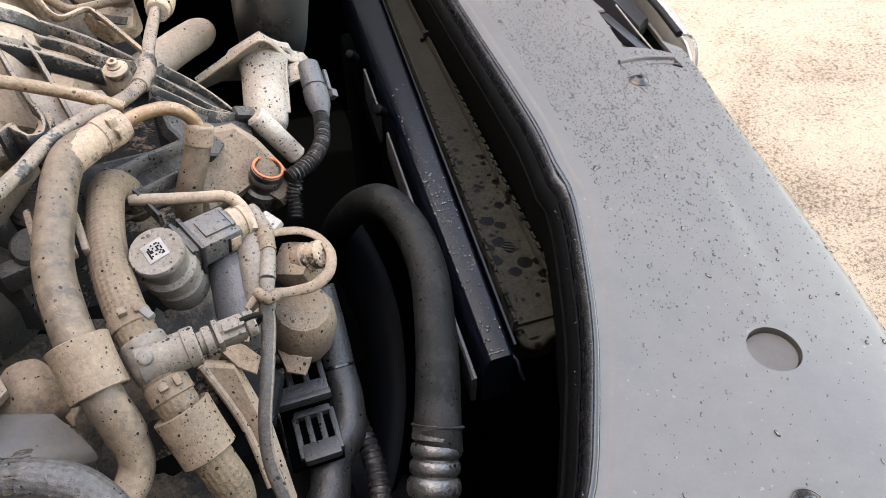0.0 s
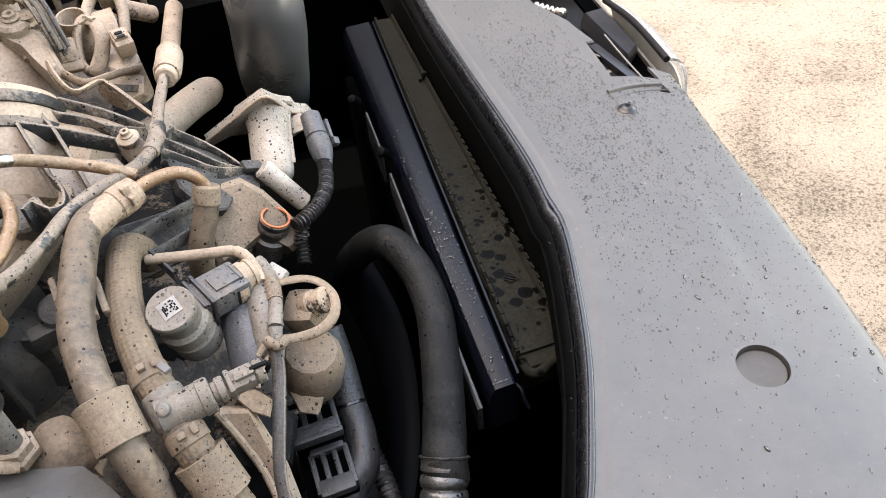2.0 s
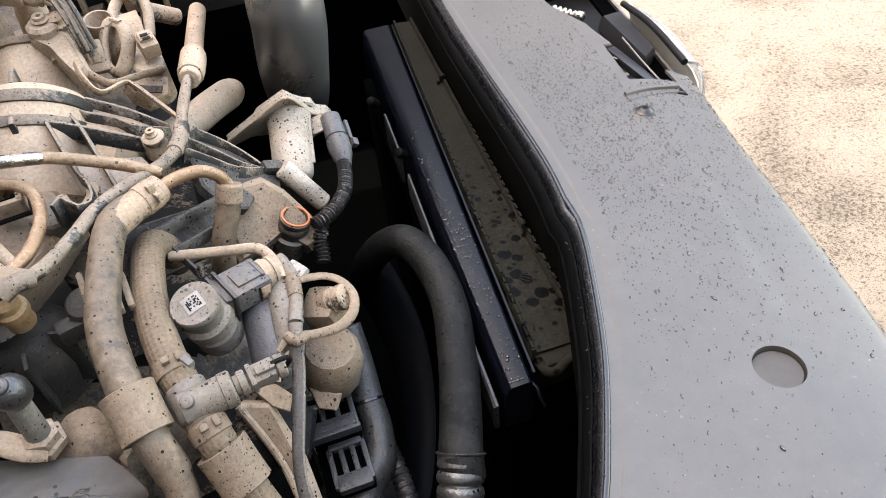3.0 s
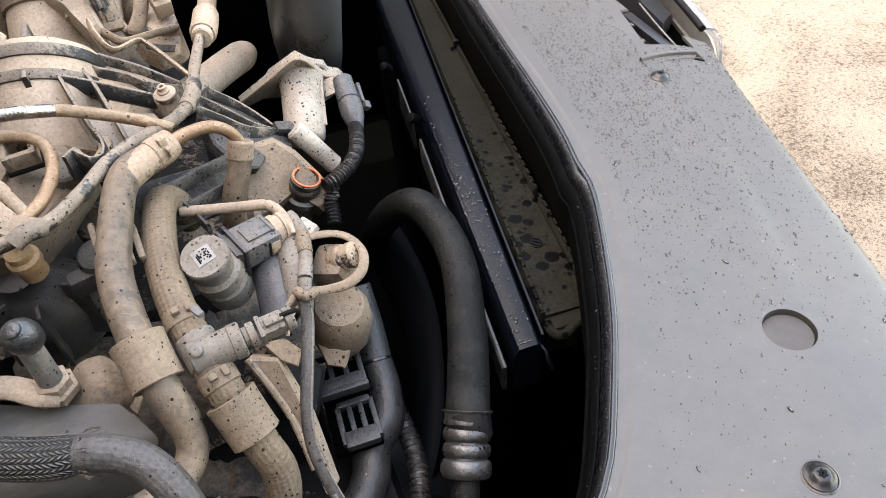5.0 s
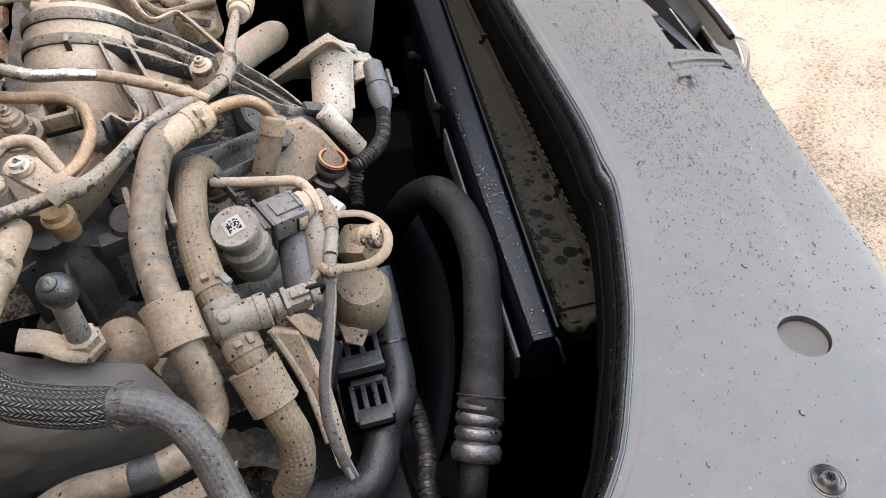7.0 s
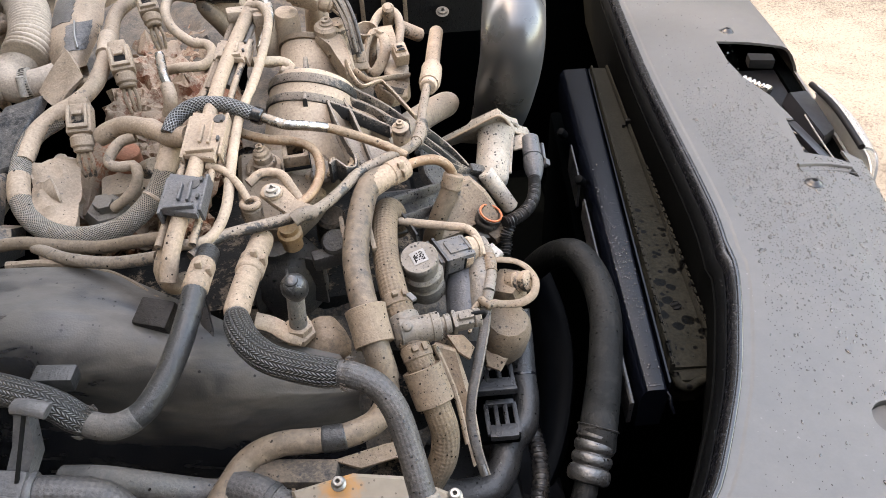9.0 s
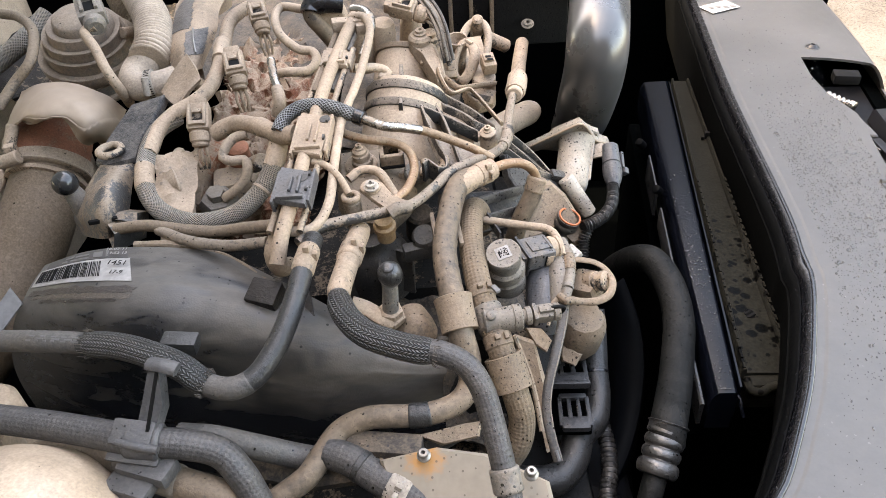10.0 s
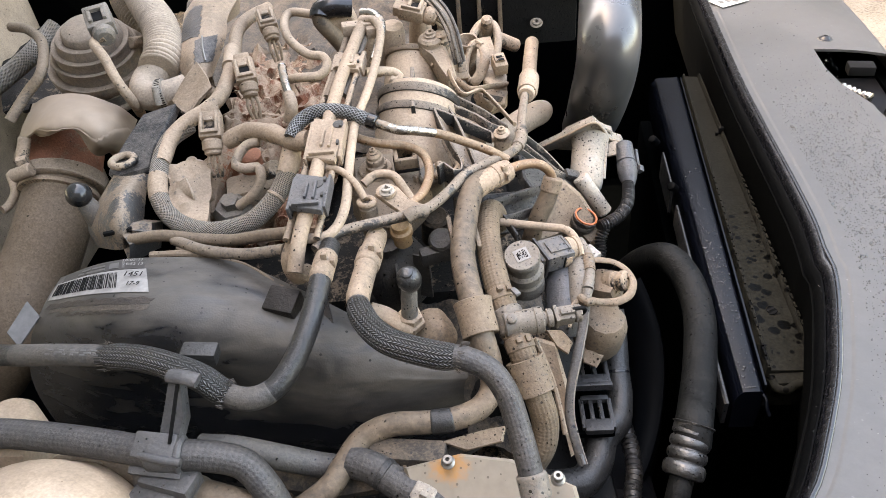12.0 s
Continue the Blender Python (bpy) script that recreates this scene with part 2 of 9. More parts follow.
M_BEIGE = dirty("dusty_beige_plastic", (0.26, 0.205, 0.155), 0.70, 0.5, dust=(0.385, 0.300, 0.232), speck=0.1, cover=0.8, edge=0.2)
M_RIB = dirty("dusty_black_rib", (0.016, 0.0155, 0.015), 0.52, 0.45, cover=0.85, speck=0.8, size=1.4, fall=0.75, edge=0.12, dust=(0.235, 0.185, 0.145), spec=0.3)
M_BLADE = dirty("speckled_black_moulding", (0.016, 0.016, 0.017), 0.46, 0.4, cover=0.5, speck=1.0, edge=0.2, dust=(0.14, 0.118, 0.098), spec=0.3)
M_BROWN = dirty("brown_mud_coat", (0.05, 0.042, 0.034), 0.72, 0.6, dust=(0.195, 0.141, 0.098), speck=0.7, edge=0.12)
# dark mud, used as well for the shade in gaps
M_MUDSHADE = dirty("dark_mud_and_gap_shade", (0.014, 0.012, 0.010), 0.42, 0.8, dust=(0.135, 0.098, 0.068), speck=0.3, cover=0.9, edge=0.16)
M_SCRAPE = dirty("scraped_glossy_black", (0.0060, 0.0070, 0.0092), 0.40, 0.30, cover=0.50, speck=0.0, size=1.5, spec=0.35, edge=0.18, dust=(0.26, 0.225, 0.195))
# grey casting darkened to hold the shade beside the hose
M_GRILLE = dirty("shade_dark_alternator_casting", (0.018, 0.018, 0.019), 0.35, 0.5, cover=0.2, speck=0.4, dust=(0.12, 0.105, 0.09))
M_ALU = dirty("muddy_cast_aluminium", (0.25, 0.24, 0.225), 0.70, 0.5, metal=0.3, speck=1.0, dust=(0.330, 0.278, 0.226), edge=0.14)
M_GREY = dirty("dusty_grey_plastic", (0.095, 0.089, 0.081), 0.58, 0.5, cover=0.7, speck=0.9, dust=(0.195, 0.157, 0.122), edge=0.12)
M_RUST = dirty("rusty_brown_pipe", (0.21, 0.125, 0.072), 0.48, 0.42, metal=0.35, dust=(0.30, 0.215, 0.145), speck=0.3, cover=0.75)
M_STEEL = dirty("bare_steel_pipe", (0.28, 0.262, 0.24), 0.32, 0.25, metal=1.0, speck=0.2, cover=0.85)
M_DPIPE = dirty("dusty_dark_pipe", (0.030, 0.028, 0.026), 0.56, 0.42, metal=0.2, speck=0.9, dust=(0.235, 0.182, 0.138))
M_RUSTY = dirty("rusted_cast_iron", (0.215, 0.078, 0.040), 0.30, 0.8, dust=(0.26, 0.150, 0.092), speck=0.2, cover=0.8)
M_SHIELD = plain("crumpled_heat_shield", (0.266, 0.200, 0.150), 0.6, 0.0, 0.16, 26, 0.10, spec=0.25)
# near black without gloss: the deep bay's shade is put into this colour
M_BAYSHADE = plain("shade_black_bay_metal", (0.0007, 0.0009, 0.0010), 0.9, spec=0.0)
M_SHROUD = plain("matt_black_shroud", (0.0045, 0.0047, 0.0055), 0.5, 0, 0.3, spec=0.10)
M_NAVY = dirty("wet_blue_black_paint", (0.0020, 0.0027, 0.0046), 0.10, 0.25, cover=0.03, speck=0.0, bump=0.08, spec=0.12)
M_PIPE = plain("smooth_black_pipe", (0.040, 0.040, 0.040), 0.30, 0, 0.25, 14, 0.04, spec=0.8)
# lining black lowered to hold the deep shade below the cover edge
M_LINING = plain("shade_black_lining", (0.0022, 0.0024, 0.0024), 0.9, 0, 0.4, 60, spec=0.02)
M_RUBBER = plain("black_rubber", (0.0035, 0.0036, 0.0048), 0.24, 0, 0.3, 200)
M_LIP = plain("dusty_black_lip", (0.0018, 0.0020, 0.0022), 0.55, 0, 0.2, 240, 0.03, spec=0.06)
M_FLANGE = dirty("dusty_steel_flange", (0.014, 0.014, 0.015), 0.45, 0.4, cover=0.5, speck=0.6, dust=(0.06, 0.056, 0.05))
M_SLATE = dirty("slate_grey_plastic", (0.045, 0.047, 0.052), 0.40, 0.45, cover=0.30, speck=0.5, dust=(0.11, 0.095, 0.08), edge=0.2)
M_CORR = dirty("black_corrugated_plastic", (0.012, 0.012, 0.013), 0.36, 0.32, cover=0.22, speck=0.3, dust=(0.12, 0.10, 0.08), edge=0.2)
M_PAPERW = dirty("speckled_white_tape", (0.22, 0.205, 0.185), 0.3, 0.6, cover=0.5, speck=1.0)
M_STRAP = dirty("dark_dusty_strap", (0.024, 0.023, 0.022), 0.40, 0.45, cover=0.16, speck=0.4, edge=0.2)
M_SCREW = plain("black_screw", (0.012, 0.012, 0.013), 0.3, 0.2, spec=0.4)
M_DARKP = dirty("dark_dusty_plastic", (0.016, 0.0165, 0.017), 0.40, 0.45, cover=0.35, speck=0.4, edge=0.25, dust=(0.15, 0.12, 0.092))
M_NECK = dirty("orange_tan_plastic", (0.24, 0.13, 0.055), 0.55, 0.5, dust=(0.36, 0.245, 0.145), speck=0.2, cover=0.8, edge=0.2)
M_ORANGE = dirty("orange_seal", (0.36, 0.085, 0.022), 0.34, 0.4, dust=(0.25, 0.10, 0.05), speck=0.2, cover=0.6)
M_CREAM = dirty("cream_tank_plastic", (0.34, 0.25, 0.178), 0.05, 0.35, dust=(0.27, 0.20, 0.14), speck=0.03, cover=0.25, bump=0.03, edge=0.3)
M_WHITE = plain("white_plastic", (0.36, 0.36, 0.345), 0.5)
M_CHROME = plain("zinc_bolt", (0.21, 0.198, 0.182), 0.38, 0.6)
M_PAPER = plain("dusty_label", (0.215, 0.200, 0.186), 0.6, 0, 0.3, 120)
M_TAG = plain("grey_tag_plastic", (0.085, 0.080, 0.076), 0.5, 0, 0.35, 90)
# black for print, and for the shade in holes, slots and grooves
M_INK = plain("ink_and_hole_shade", (0.006, 0.006, 0.006), 0.7, spec=0.08)
M_GLASS = plain("clear_lens", (0.85, 0.87, 0.88), 0.05, 0, 0.02, trans=0.9)


def strip_material():
    """Dry dust on the radiator tank, darkened for shade, soaked dark in blotches."""
    m, nt, out = nodes_of("shaded_wet_blotched_dust")
    tc = nt.nodes.new("ShaderNodeTexCoord").outputs["Object"]
    n1 = nd(nt, "ShaderNodeTexNoise", Scale=30.0, Detail=4.0)
    n2 = nd(nt, "ShaderNodeTexNoise", Scale=300.0, Detail=3.0)
    vor = nd(nt, "ShaderNodeTexVoronoi", Scale=92.0)
    vor2 = nd(nt, "ShaderNodeTexVoronoi", Scale=240.0)
    for n in (n1, n2, vor, vor2):
        nt.links.new(tc, n.inputs["Vector"])
    sp = nt.nodes.new("ShaderNodeSeparateXYZ")
    nt.links.new(tc, sp.inputs[0])
    near = ranged(nt, mth(nt, "ABSOLUTE", mth(nt, "ADD", sp.outputs[1], 0.165)), 0.06, 0.22, 1.0, 0.0)
    vs = nt.nodes.new("ShaderNodeSeparateColor")
    nt.links.new(vor.outputs["Color"], vs.inputs[0])
    big = mth(nt, "LESS_THAN", mth(nt, "MULTIPLY_ADD", n2.outputs["Fac"], 0.12, vor.outputs["Distance"]), mth(nt, "MULTIPLY", near, ranged(nt, vs.outputs[0], 0.10, 1.0, 0.16, 0.74)))
    v2 = nt.nodes.new("ShaderNodeSeparateColor")
    nt.links.new(vor2.outputs["Color"], v2.inputs[0])
    small = mth(nt, "LESS_THAN", vor2.outputs["Distance"], ranged(nt, v2.outputs[0], 0.72, 1.0, 0.0, 0.34))
    wet = mth(nt, "MAXIMUM", big, small)
    # both dust tones set near black to carry the bay's shade
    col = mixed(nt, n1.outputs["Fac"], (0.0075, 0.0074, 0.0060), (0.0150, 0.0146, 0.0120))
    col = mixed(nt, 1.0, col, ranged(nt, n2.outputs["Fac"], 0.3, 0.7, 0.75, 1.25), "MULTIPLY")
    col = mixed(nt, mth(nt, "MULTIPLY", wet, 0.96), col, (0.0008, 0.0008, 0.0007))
    out.inputs["Specular IOR Level"].default_value = 0.03
    nt.links.new(col, out.inputs["Base Color"])
    nt.links.new(mth(nt, "MULTIPLY_ADD", wet, -0.45, 0.8), out.inputs["Roughness"])
    bp = nd(nt, "ShaderNodeBump", Strength=0.3, Distance=0.001)
    nt.links.new(n2.outputs["Fac"], bp.inputs["Height"])
    nt.links.new(bp.outputs[0], out.inputs["Normal"])
    return m


M_STRIP = strip_material()


def cover_material():
    """Satin grey-black moulded plastic with faint dust and rain-dried marks."""
    m, nt, out = nodes_of("satin_grey_cover_plastic")
    tc = nt.nodes.new("ShaderNodeTexCoord").outputs["Object"]
    n1 = nd(nt, "ShaderNodeTexNoise", Scale=9.0, Detail=5.0, Roughness=0.6)
    n2 = nd(nt, "ShaderNodeTexNoise", Scale=1500.0, Detail=2.0)
    n3 = nd(nt, "ShaderNodeTexNoise", Scale=70.0, Detail=6.0, Roughness=0.7)
    n4 = nd(nt, "ShaderNodeTexNoise", Scale=420.0, Detail=3.0, Roughness=0.6)
    vor = nd(nt, "ShaderNodeTexVoronoi", Scale=150.0)
    for n in (n1, n2, n3, n4):
        nt.links.new(tc, n.inputs["Vector"])
    bend = nt.nodes.new("ShaderNodeVectorMath")
    bend.operation = "MULTIPLY_ADD"
    nt.links.new(n4.outputs["Color"], bend.inputs[0])
    bend.inputs[1].default_value = (0.004, 0.004, 0.004)
    nt.links.new(tc, bend.inputs[2])
    nt.links.new(bend.outputs[0], vor.inputs["Vector"])
    vs = nt.nodes.new("ShaderNodeSeparateColor")
    nt.links.new(vor.outputs["Color"], vs.inputs[0])
    far = ranged(nt, vs.outputs[0], 0.55, 1.0, 0.0, 0.19)
    mark = mth(nt, "MULTIPLY", mth(nt, "LESS_THAN", vor.outputs["Distance"], far), ranged(nt, n1.outputs["Fac"], 0.4, 0.6, 0.05, 0.35))
    col = mixed(nt, ranged(nt, n1.outputs["Fac"], 0.3, 0.7), (0.0440, 0.0430, 0.0408), (0.0570, 0.0554, 0.0528))
    col = mixed(nt, 1.0, col, ranged(nt, n3.outputs["Fac"], 0.3, 0.7, 0.90, 1.10), "MULTIPLY")
    col = mixed(nt, 1.0, col, ranged(nt, n4.outputs["Fac"], 0.3, 0.7, 0.95, 1.05), "MULTIPLY")
    col = mixed(nt, mark, col, (0.24, 0.23, 0.22))
    nt.links.new(col, out.inputs["Base Color"])
    nt.links.new(ranged(nt, n1.outputs["Fac"], 0.3, 0.7, 0.40, 0.52), out.inputs["Roughness"])
    bp = nd(nt, "ShaderNodeBump", Strength=0.12, Distance=0.0004)
    nt.links.new(n2.outputs["Fac"], bp.inputs["Height"])
    nt.links.new(bp.outputs[0], out.inputs["Normal"])
    return m


M_FRONT = cover_material()


def ground_material():
    """Pale washed sand with grit that lies thick in drifts, dark and light grains, a few stones."""
    m, nt, out = nodes_of("sandy_gravel")
    tc = nt.nodes.new("ShaderNodeTexCoord").outputs["Object"]
    n1 = nd(nt, "ShaderNodeTexNoise", Scale=1.6, Detail=5.0, Roughness=0.6, Distortion=0.6)
    n2 = nd(nt, "ShaderNodeTexNoise", Scale=80.0, Detail=6.0, Roughness=0.75)
    n3 = nd(nt, "ShaderNodeTexNoise", Scale=7.0, Detail=4.0, Roughness=0.7)
    n4 = nd(nt, "ShaderNodeTexNoise", Scale=190.0, Detail=3.0, Roughness=0.7)
    vor = nd(nt, "ShaderNodeTexVoronoi", Scale=62.0)
    for n in (n1, n2, n3, n4, vor):
        nt.links.new(tc, n.inputs["Vector"])
    vs = nt.nodes.new("ShaderNodeSeparateColor")
    nt.links.new(vor.outputs["Color"], vs.inputs[0])
    drift = mth(nt, "ADD", mth(nt, "MULTIPLY", n1.outputs["Fac"], 0.65), mth(nt, "MULTIPLY", n3.outputs["Fac"], 0.35))
    thick = ranged(nt, drift, 0.43, 0.60)
    grain = mth(nt, "LESS_THAN", n4.outputs["Fac"], mth(nt, "MULTIPLY_ADD", thick, 0.085, 0.400))
    grit = mth(nt, "LESS_THAN", n2.outputs["Fac"], mth(nt, "MULTIPLY_ADD", thick, 0.075, 0.400))
    stone = mth(nt, "LESS_THAN", mth(nt, "MULTIPLY_ADD", n4.outputs["Fac"], 0.25, vor.outputs["Distance"]), mth(nt, "MULTIPLY", ranged(nt, vs.outputs[1], 0.55, 1.0, 0.0, 0.42), thick))
    col = mixed(nt, ranged(nt, n2.outputs["Fac"], 0.3, 0.7), (0.086, 0.0803, 0.0750), (0.108, 0.1018, 0.0962))
    col = mixed(nt, mth(nt, "MULTIPLY", thick, 0.55), col, (0.068, 0.0635, 0.0585))
    col = mixed(nt, mth(nt, "MULTIPLY", grain, 0.80), col, (0.033, 0.0302, 0.0272))
    col = mixed(nt, mth(nt, "MULTIPLY", grit, 0.90), col, (0.028, 0.0255, 0.0228))
    col = mixed(nt, mth(nt, "MULTIPLY", stone, 0.85), col, mixed(nt, ranged(nt, vs.outputs[2], 0.4, 0.6), (0.022, 0.0185, 0.016), (0.14, 0.132, 0.120)))
    nt.links.new(col, out.inputs["Base Color"])
    out.inputs["Roughness"].default_value = 0.95
    out.inputs["Specular IOR Level"].default_value = 0.1
    bp = nd(nt, "ShaderNodeBump", Strength=0.7, Distance=0.006)
    nt.links.new(mth(nt, "ADD", n2.outputs["Fac"], mth(nt, "MULTIPLY", stone, 0.5)), bp.inputs["Height"])
    nt.links.new(bp.outputs[0], out.inputs["Normal"])
    return m


M_GROUND = ground_material()

# ---- builders ----
def thing(name, label, category, at=(0, 0, 0), group="", kind=""):
    ob = new(name)
    ob.location = at
    ob.empty_display_size = 0.02
    return tagged(ob, label, category, group, kind)


def base_of(ob):
    v = Vector((0, 0, 0))
    while ob is not None:
        v += ob.location
        ob = ob.parent
    return v


def part(name, geom, material, parent=None, label="", smooth=True, sharp=40.0):
    """Links (verts, faces, uvs) in world metres as one mesh, under a thing or a part."""
    verts, faces, uvs = geom
    me = bpy.data.meshes.new(name)
    off = base_of(parent)
    me.from_pydata([Vector(v) - off for v in verts], [], faces)
    if uvs:
        lay = me.uv_layers.new(name="run")
        for i, loop in enumerate(me.loops):
            lay.data[i].uv = uvs[i] if len(uvs) == len(me.loops) else (0, 0)
    bm = bmesh.new()
    bm.from_mesh(me)
    bmesh.ops.recalc_face_normals(bm, faces=bm.faces)
    bm.to_mesh(me)
    bm.free()
    me.materials.append(material)
    if smooth:
        me.shade_smooth()
        me.set_sharp_from_angle(angle=radians(sharp))
    ob = new(name, me)
    if parent is not None:
        ob.parent = parent
    if label:
        ob["label"] = label
    return ob


def lone(name, geom, material, label, category, group="", kind="", sharp=40.0):
    return tagged(part(name, geom, material, sharp=sharp), label, category, group, kind)


def joined(*geoms):
    verts, faces = [], []
    for g in geoms:
        n = len(verts)
        verts += list(g[0])
        faces += [[i + n for i in f] for f in g[1]]
    return verts, faces, None


def spline(points, step=0.004):
    """Points along a centripetal-looking Catmull-Rom curve, about step apart."""
    p = [Vector(q) for q in points]
    if len(p) == 2:
        n = max(2, int((p[1] - p[0]).length / step))
        return [p[0].lerp(p[1], i / n) for i in range(n + 1)]
    p = [p[0] * 2 - p[1]] + p + [p[-1] * 2 - p[-2]]
    out = []
    for a, b, c, d in zip(p, p[1:], p[2:], p[3:]):
        n = max(2, int((c - b).length / step))
        for i in range(n):
            t = i / n
            out.append(0.5 * (2 * b + (c - a) * t + (2 * a - 5 * b + 4 * c - d) * t * t + (3 * b - a - 3 * c + d) * t ** 3))
    return out + [p[-2]]


def sweep(points, r, n=14, step=0.004, squash=1.0, caps=True, wobble=0.0):
    """A round tube along a curve through points. r: metres, or a function of the metres run and the share of the length."""
    line = spline(points, step)
    run = [0.0]
    for a, b in zip(line, line[1:]):
        run.append(run[-1] + (b - a).length)
    verts, faces, ring_uv = [], [], []
    side = None
    for i, q in enumerate(line):
        along = (line[min(i + 1, len(line) - 1)] - line[max(i - 1, 0)]).normalized()
        if side is None:
            side = along.orthogonal().normalized()
            if abs(along.z) < 0.9:
                side = along.cross(Vector((0, 0, 1))).normalized()
        side = (side - along * side.dot(along)).normalized()
        other = along.cross(side)
        rad = r(run[i], run[i] / max(run[-1], 1e-6)) if callable(r) else r
        if wobble:
            rad *= 1 + wobble * noise.noise(q * 60)
        for k in range(n):
            a = 2 * math.pi * k / n
            verts.append(q + side * (math.cos(a) * rad) + other * (math.sin(a) * rad * squash))
    uvs = []
    for i in range(len(line) - 1):
        for k in range(n):
            faces.append((i * n + k, i * n + (k + 1) % n, (i + 1) * n + (k + 1) % n, (i + 1) * n + k))
            u0, u1 = k / n, (k + 1) / n
            uvs += [(u0, run[i]), (u1, run[i]), (u1, run[i + 1]), (u0, run[i + 1])]
    if caps:
        faces.append(tuple(range(n))[::-1])
        faces.append(tuple(range((len(line) - 1) * n, len(line) * n)))
        uvs += [(0, 0)] * (2 * n)
    return verts, faces, uvs


def along(points, s0, s1, r, n=18, lip=0.0):
    """A sleeve or band round the curve through points, from share s0 to s1 of its length, with rounded ends."""
    line = spline(points, 0.002)
    a, b = int(s0 * (len(line) - 1)), max(int(s1 * (len(line) - 1)), int(s0 * (len(line) - 1)) + 2)
    seg = line[a:b + 1]
    return sweep(seg[:: max(1, len(seg) // 12)] if len(seg) > 24 else seg, lambda m, s: r * (1 - 0.12 * (max(0, abs(2 * s - 1) - 0.8) / 0.2) ** 2) + lip * (s > 0.85), n, 0.002)


def knot(points, k):
    """Share of the spline's length at the k-th of its points (k may lie between two)."""
    p = [Vector(q) for q in points]
    run = [0.0]
    for i in range(len(p) - 1):
        run.append(run[-1] + max(2, int((p[i + 1] - p[i]).length / 0.002)))
    i = min(int(k), len(p) - 2)
    return (run[i] + (run[i + 1] - run[i]) * (k - i)) / run[-1]


def between(points, k0, k1, r, n=20, lip=0.0):
    return along(points, knot(points, k0), knot(points, k1), r, n, lip)


def frame_of(axis, hint=(0, 0, 1)):
    z = Vector(axis).normalized()
    x = Vector(hint).cross(z)
    if x.length < 1e-3:
        x = z.orthogonal()
    x.normalize()
    return x, z.cross(x), z


def lathe(at, axis, profile, n=28, hint=(0, 0, 1), sides=None, twist=0.0):
    """Turns profile, pairs of (radius, metres along axis), round axis at that place."""
    n = sides or n
    x, y, z = frame_of(axis, hint)
    at = Vector(at)
    verts = [at + z * h + x * (r * math.cos(2 * math.pi * k / n + twist)) + y * (r * math.sin(2 * math.pi * k / n + twist)) for r, h in profile for k in range(n)]
    faces = [(i * n + k, i * n + (k + 1) % n, (i + 1) * n + (k + 1) % n, (i + 1) * n + k) for i in range(len(profile) - 1) for k in range(n)]
    faces += [tuple(range(n))[::-1], tuple(range((len(profile) - 1) * n, len(profile) * n))]
    return verts, faces, None


def rod(a, b, r, n=20, bevel=0.15, r2=None):
    a, b = Vector(a), Vector(b)
    h, r2 = (b - a).length, r if r2 is None else r2
    e = min(r, r2, h) * bevel
    return lathe(a, b - a, [(r - e, 0), (r, e), (r2, h - e), (r2 - e, h)], n)


def slab(outline, thick, bevel=0.0015, normal=None):
    """A plate: outline (points of one face, roughly in a plane) thickened against its normal, with bevelled rims."""
    p = [Vector(q) for q in outline]
    c = sum(p, Vector()) / len(p)
    if normal is None:
        nrm = Vector()
        for a, b in zip(p, p[1:] + p[:1]):
            nrm += (a - c).cross(b - c)
        nrm.normalize()
        if nrm.z < 0:
            nrm = -nrm
    else:
        nrm = Vector(normal).normalized()
    k = len(p)
    top = []
    for q in p:
        d = (c - q)
        top.append(q + d.normalized() * min(bevel, d.length * 0.3))
    verts = top + [q - nrm * bevel for q in p] + [q - nrm * thick for q in p]
    faces = [tuple(range(k)), tuple(range(2 * k, 3 * k))[::-1]]
    for lvl in (0, k):
        faces += [(lvl + i, lvl + (i + 1) % k, lvl + k + (i + 1) % k, lvl + k + i) for i in range(k)]
    return verts, faces, None


def block(at, axes, size, bevel=0.002):
    """A box of that size with its middle at that place, along three axes, all edges bevelled."""
    bm = bmesh.new()
    bmesh.ops.create_cube(bm, size=1.0)
    for v in bm.verts:
        v.co = Vector((v.co.x * size[0], v.co.y * size[1], v.co.z * size[2]))
    bmesh.ops.bevel(bm, geom=bm.edges[:], offset=min(bevel, min(size) * 0.3), segments=2, affect="EDGES", profile=0.6)
    bm.verts.index_update()
    x, y, z = axes
    verts = [Vector(at) + x * v.co.x + y * v.co.y + z * v.co.z for v in bm.verts]
    faces = [[v.index for v in f.verts] for f in bm.faces]
    bm.free()
    return verts, faces, None


def facing(ahead, up=(0, 0, 1)):
    """Axes for block(): x along ahead, z as near to up as can be."""
    x = Vector(ahead).normalized()
    y = Vector(up).cross(x).normalized()
    return x, y, x.cross(y)


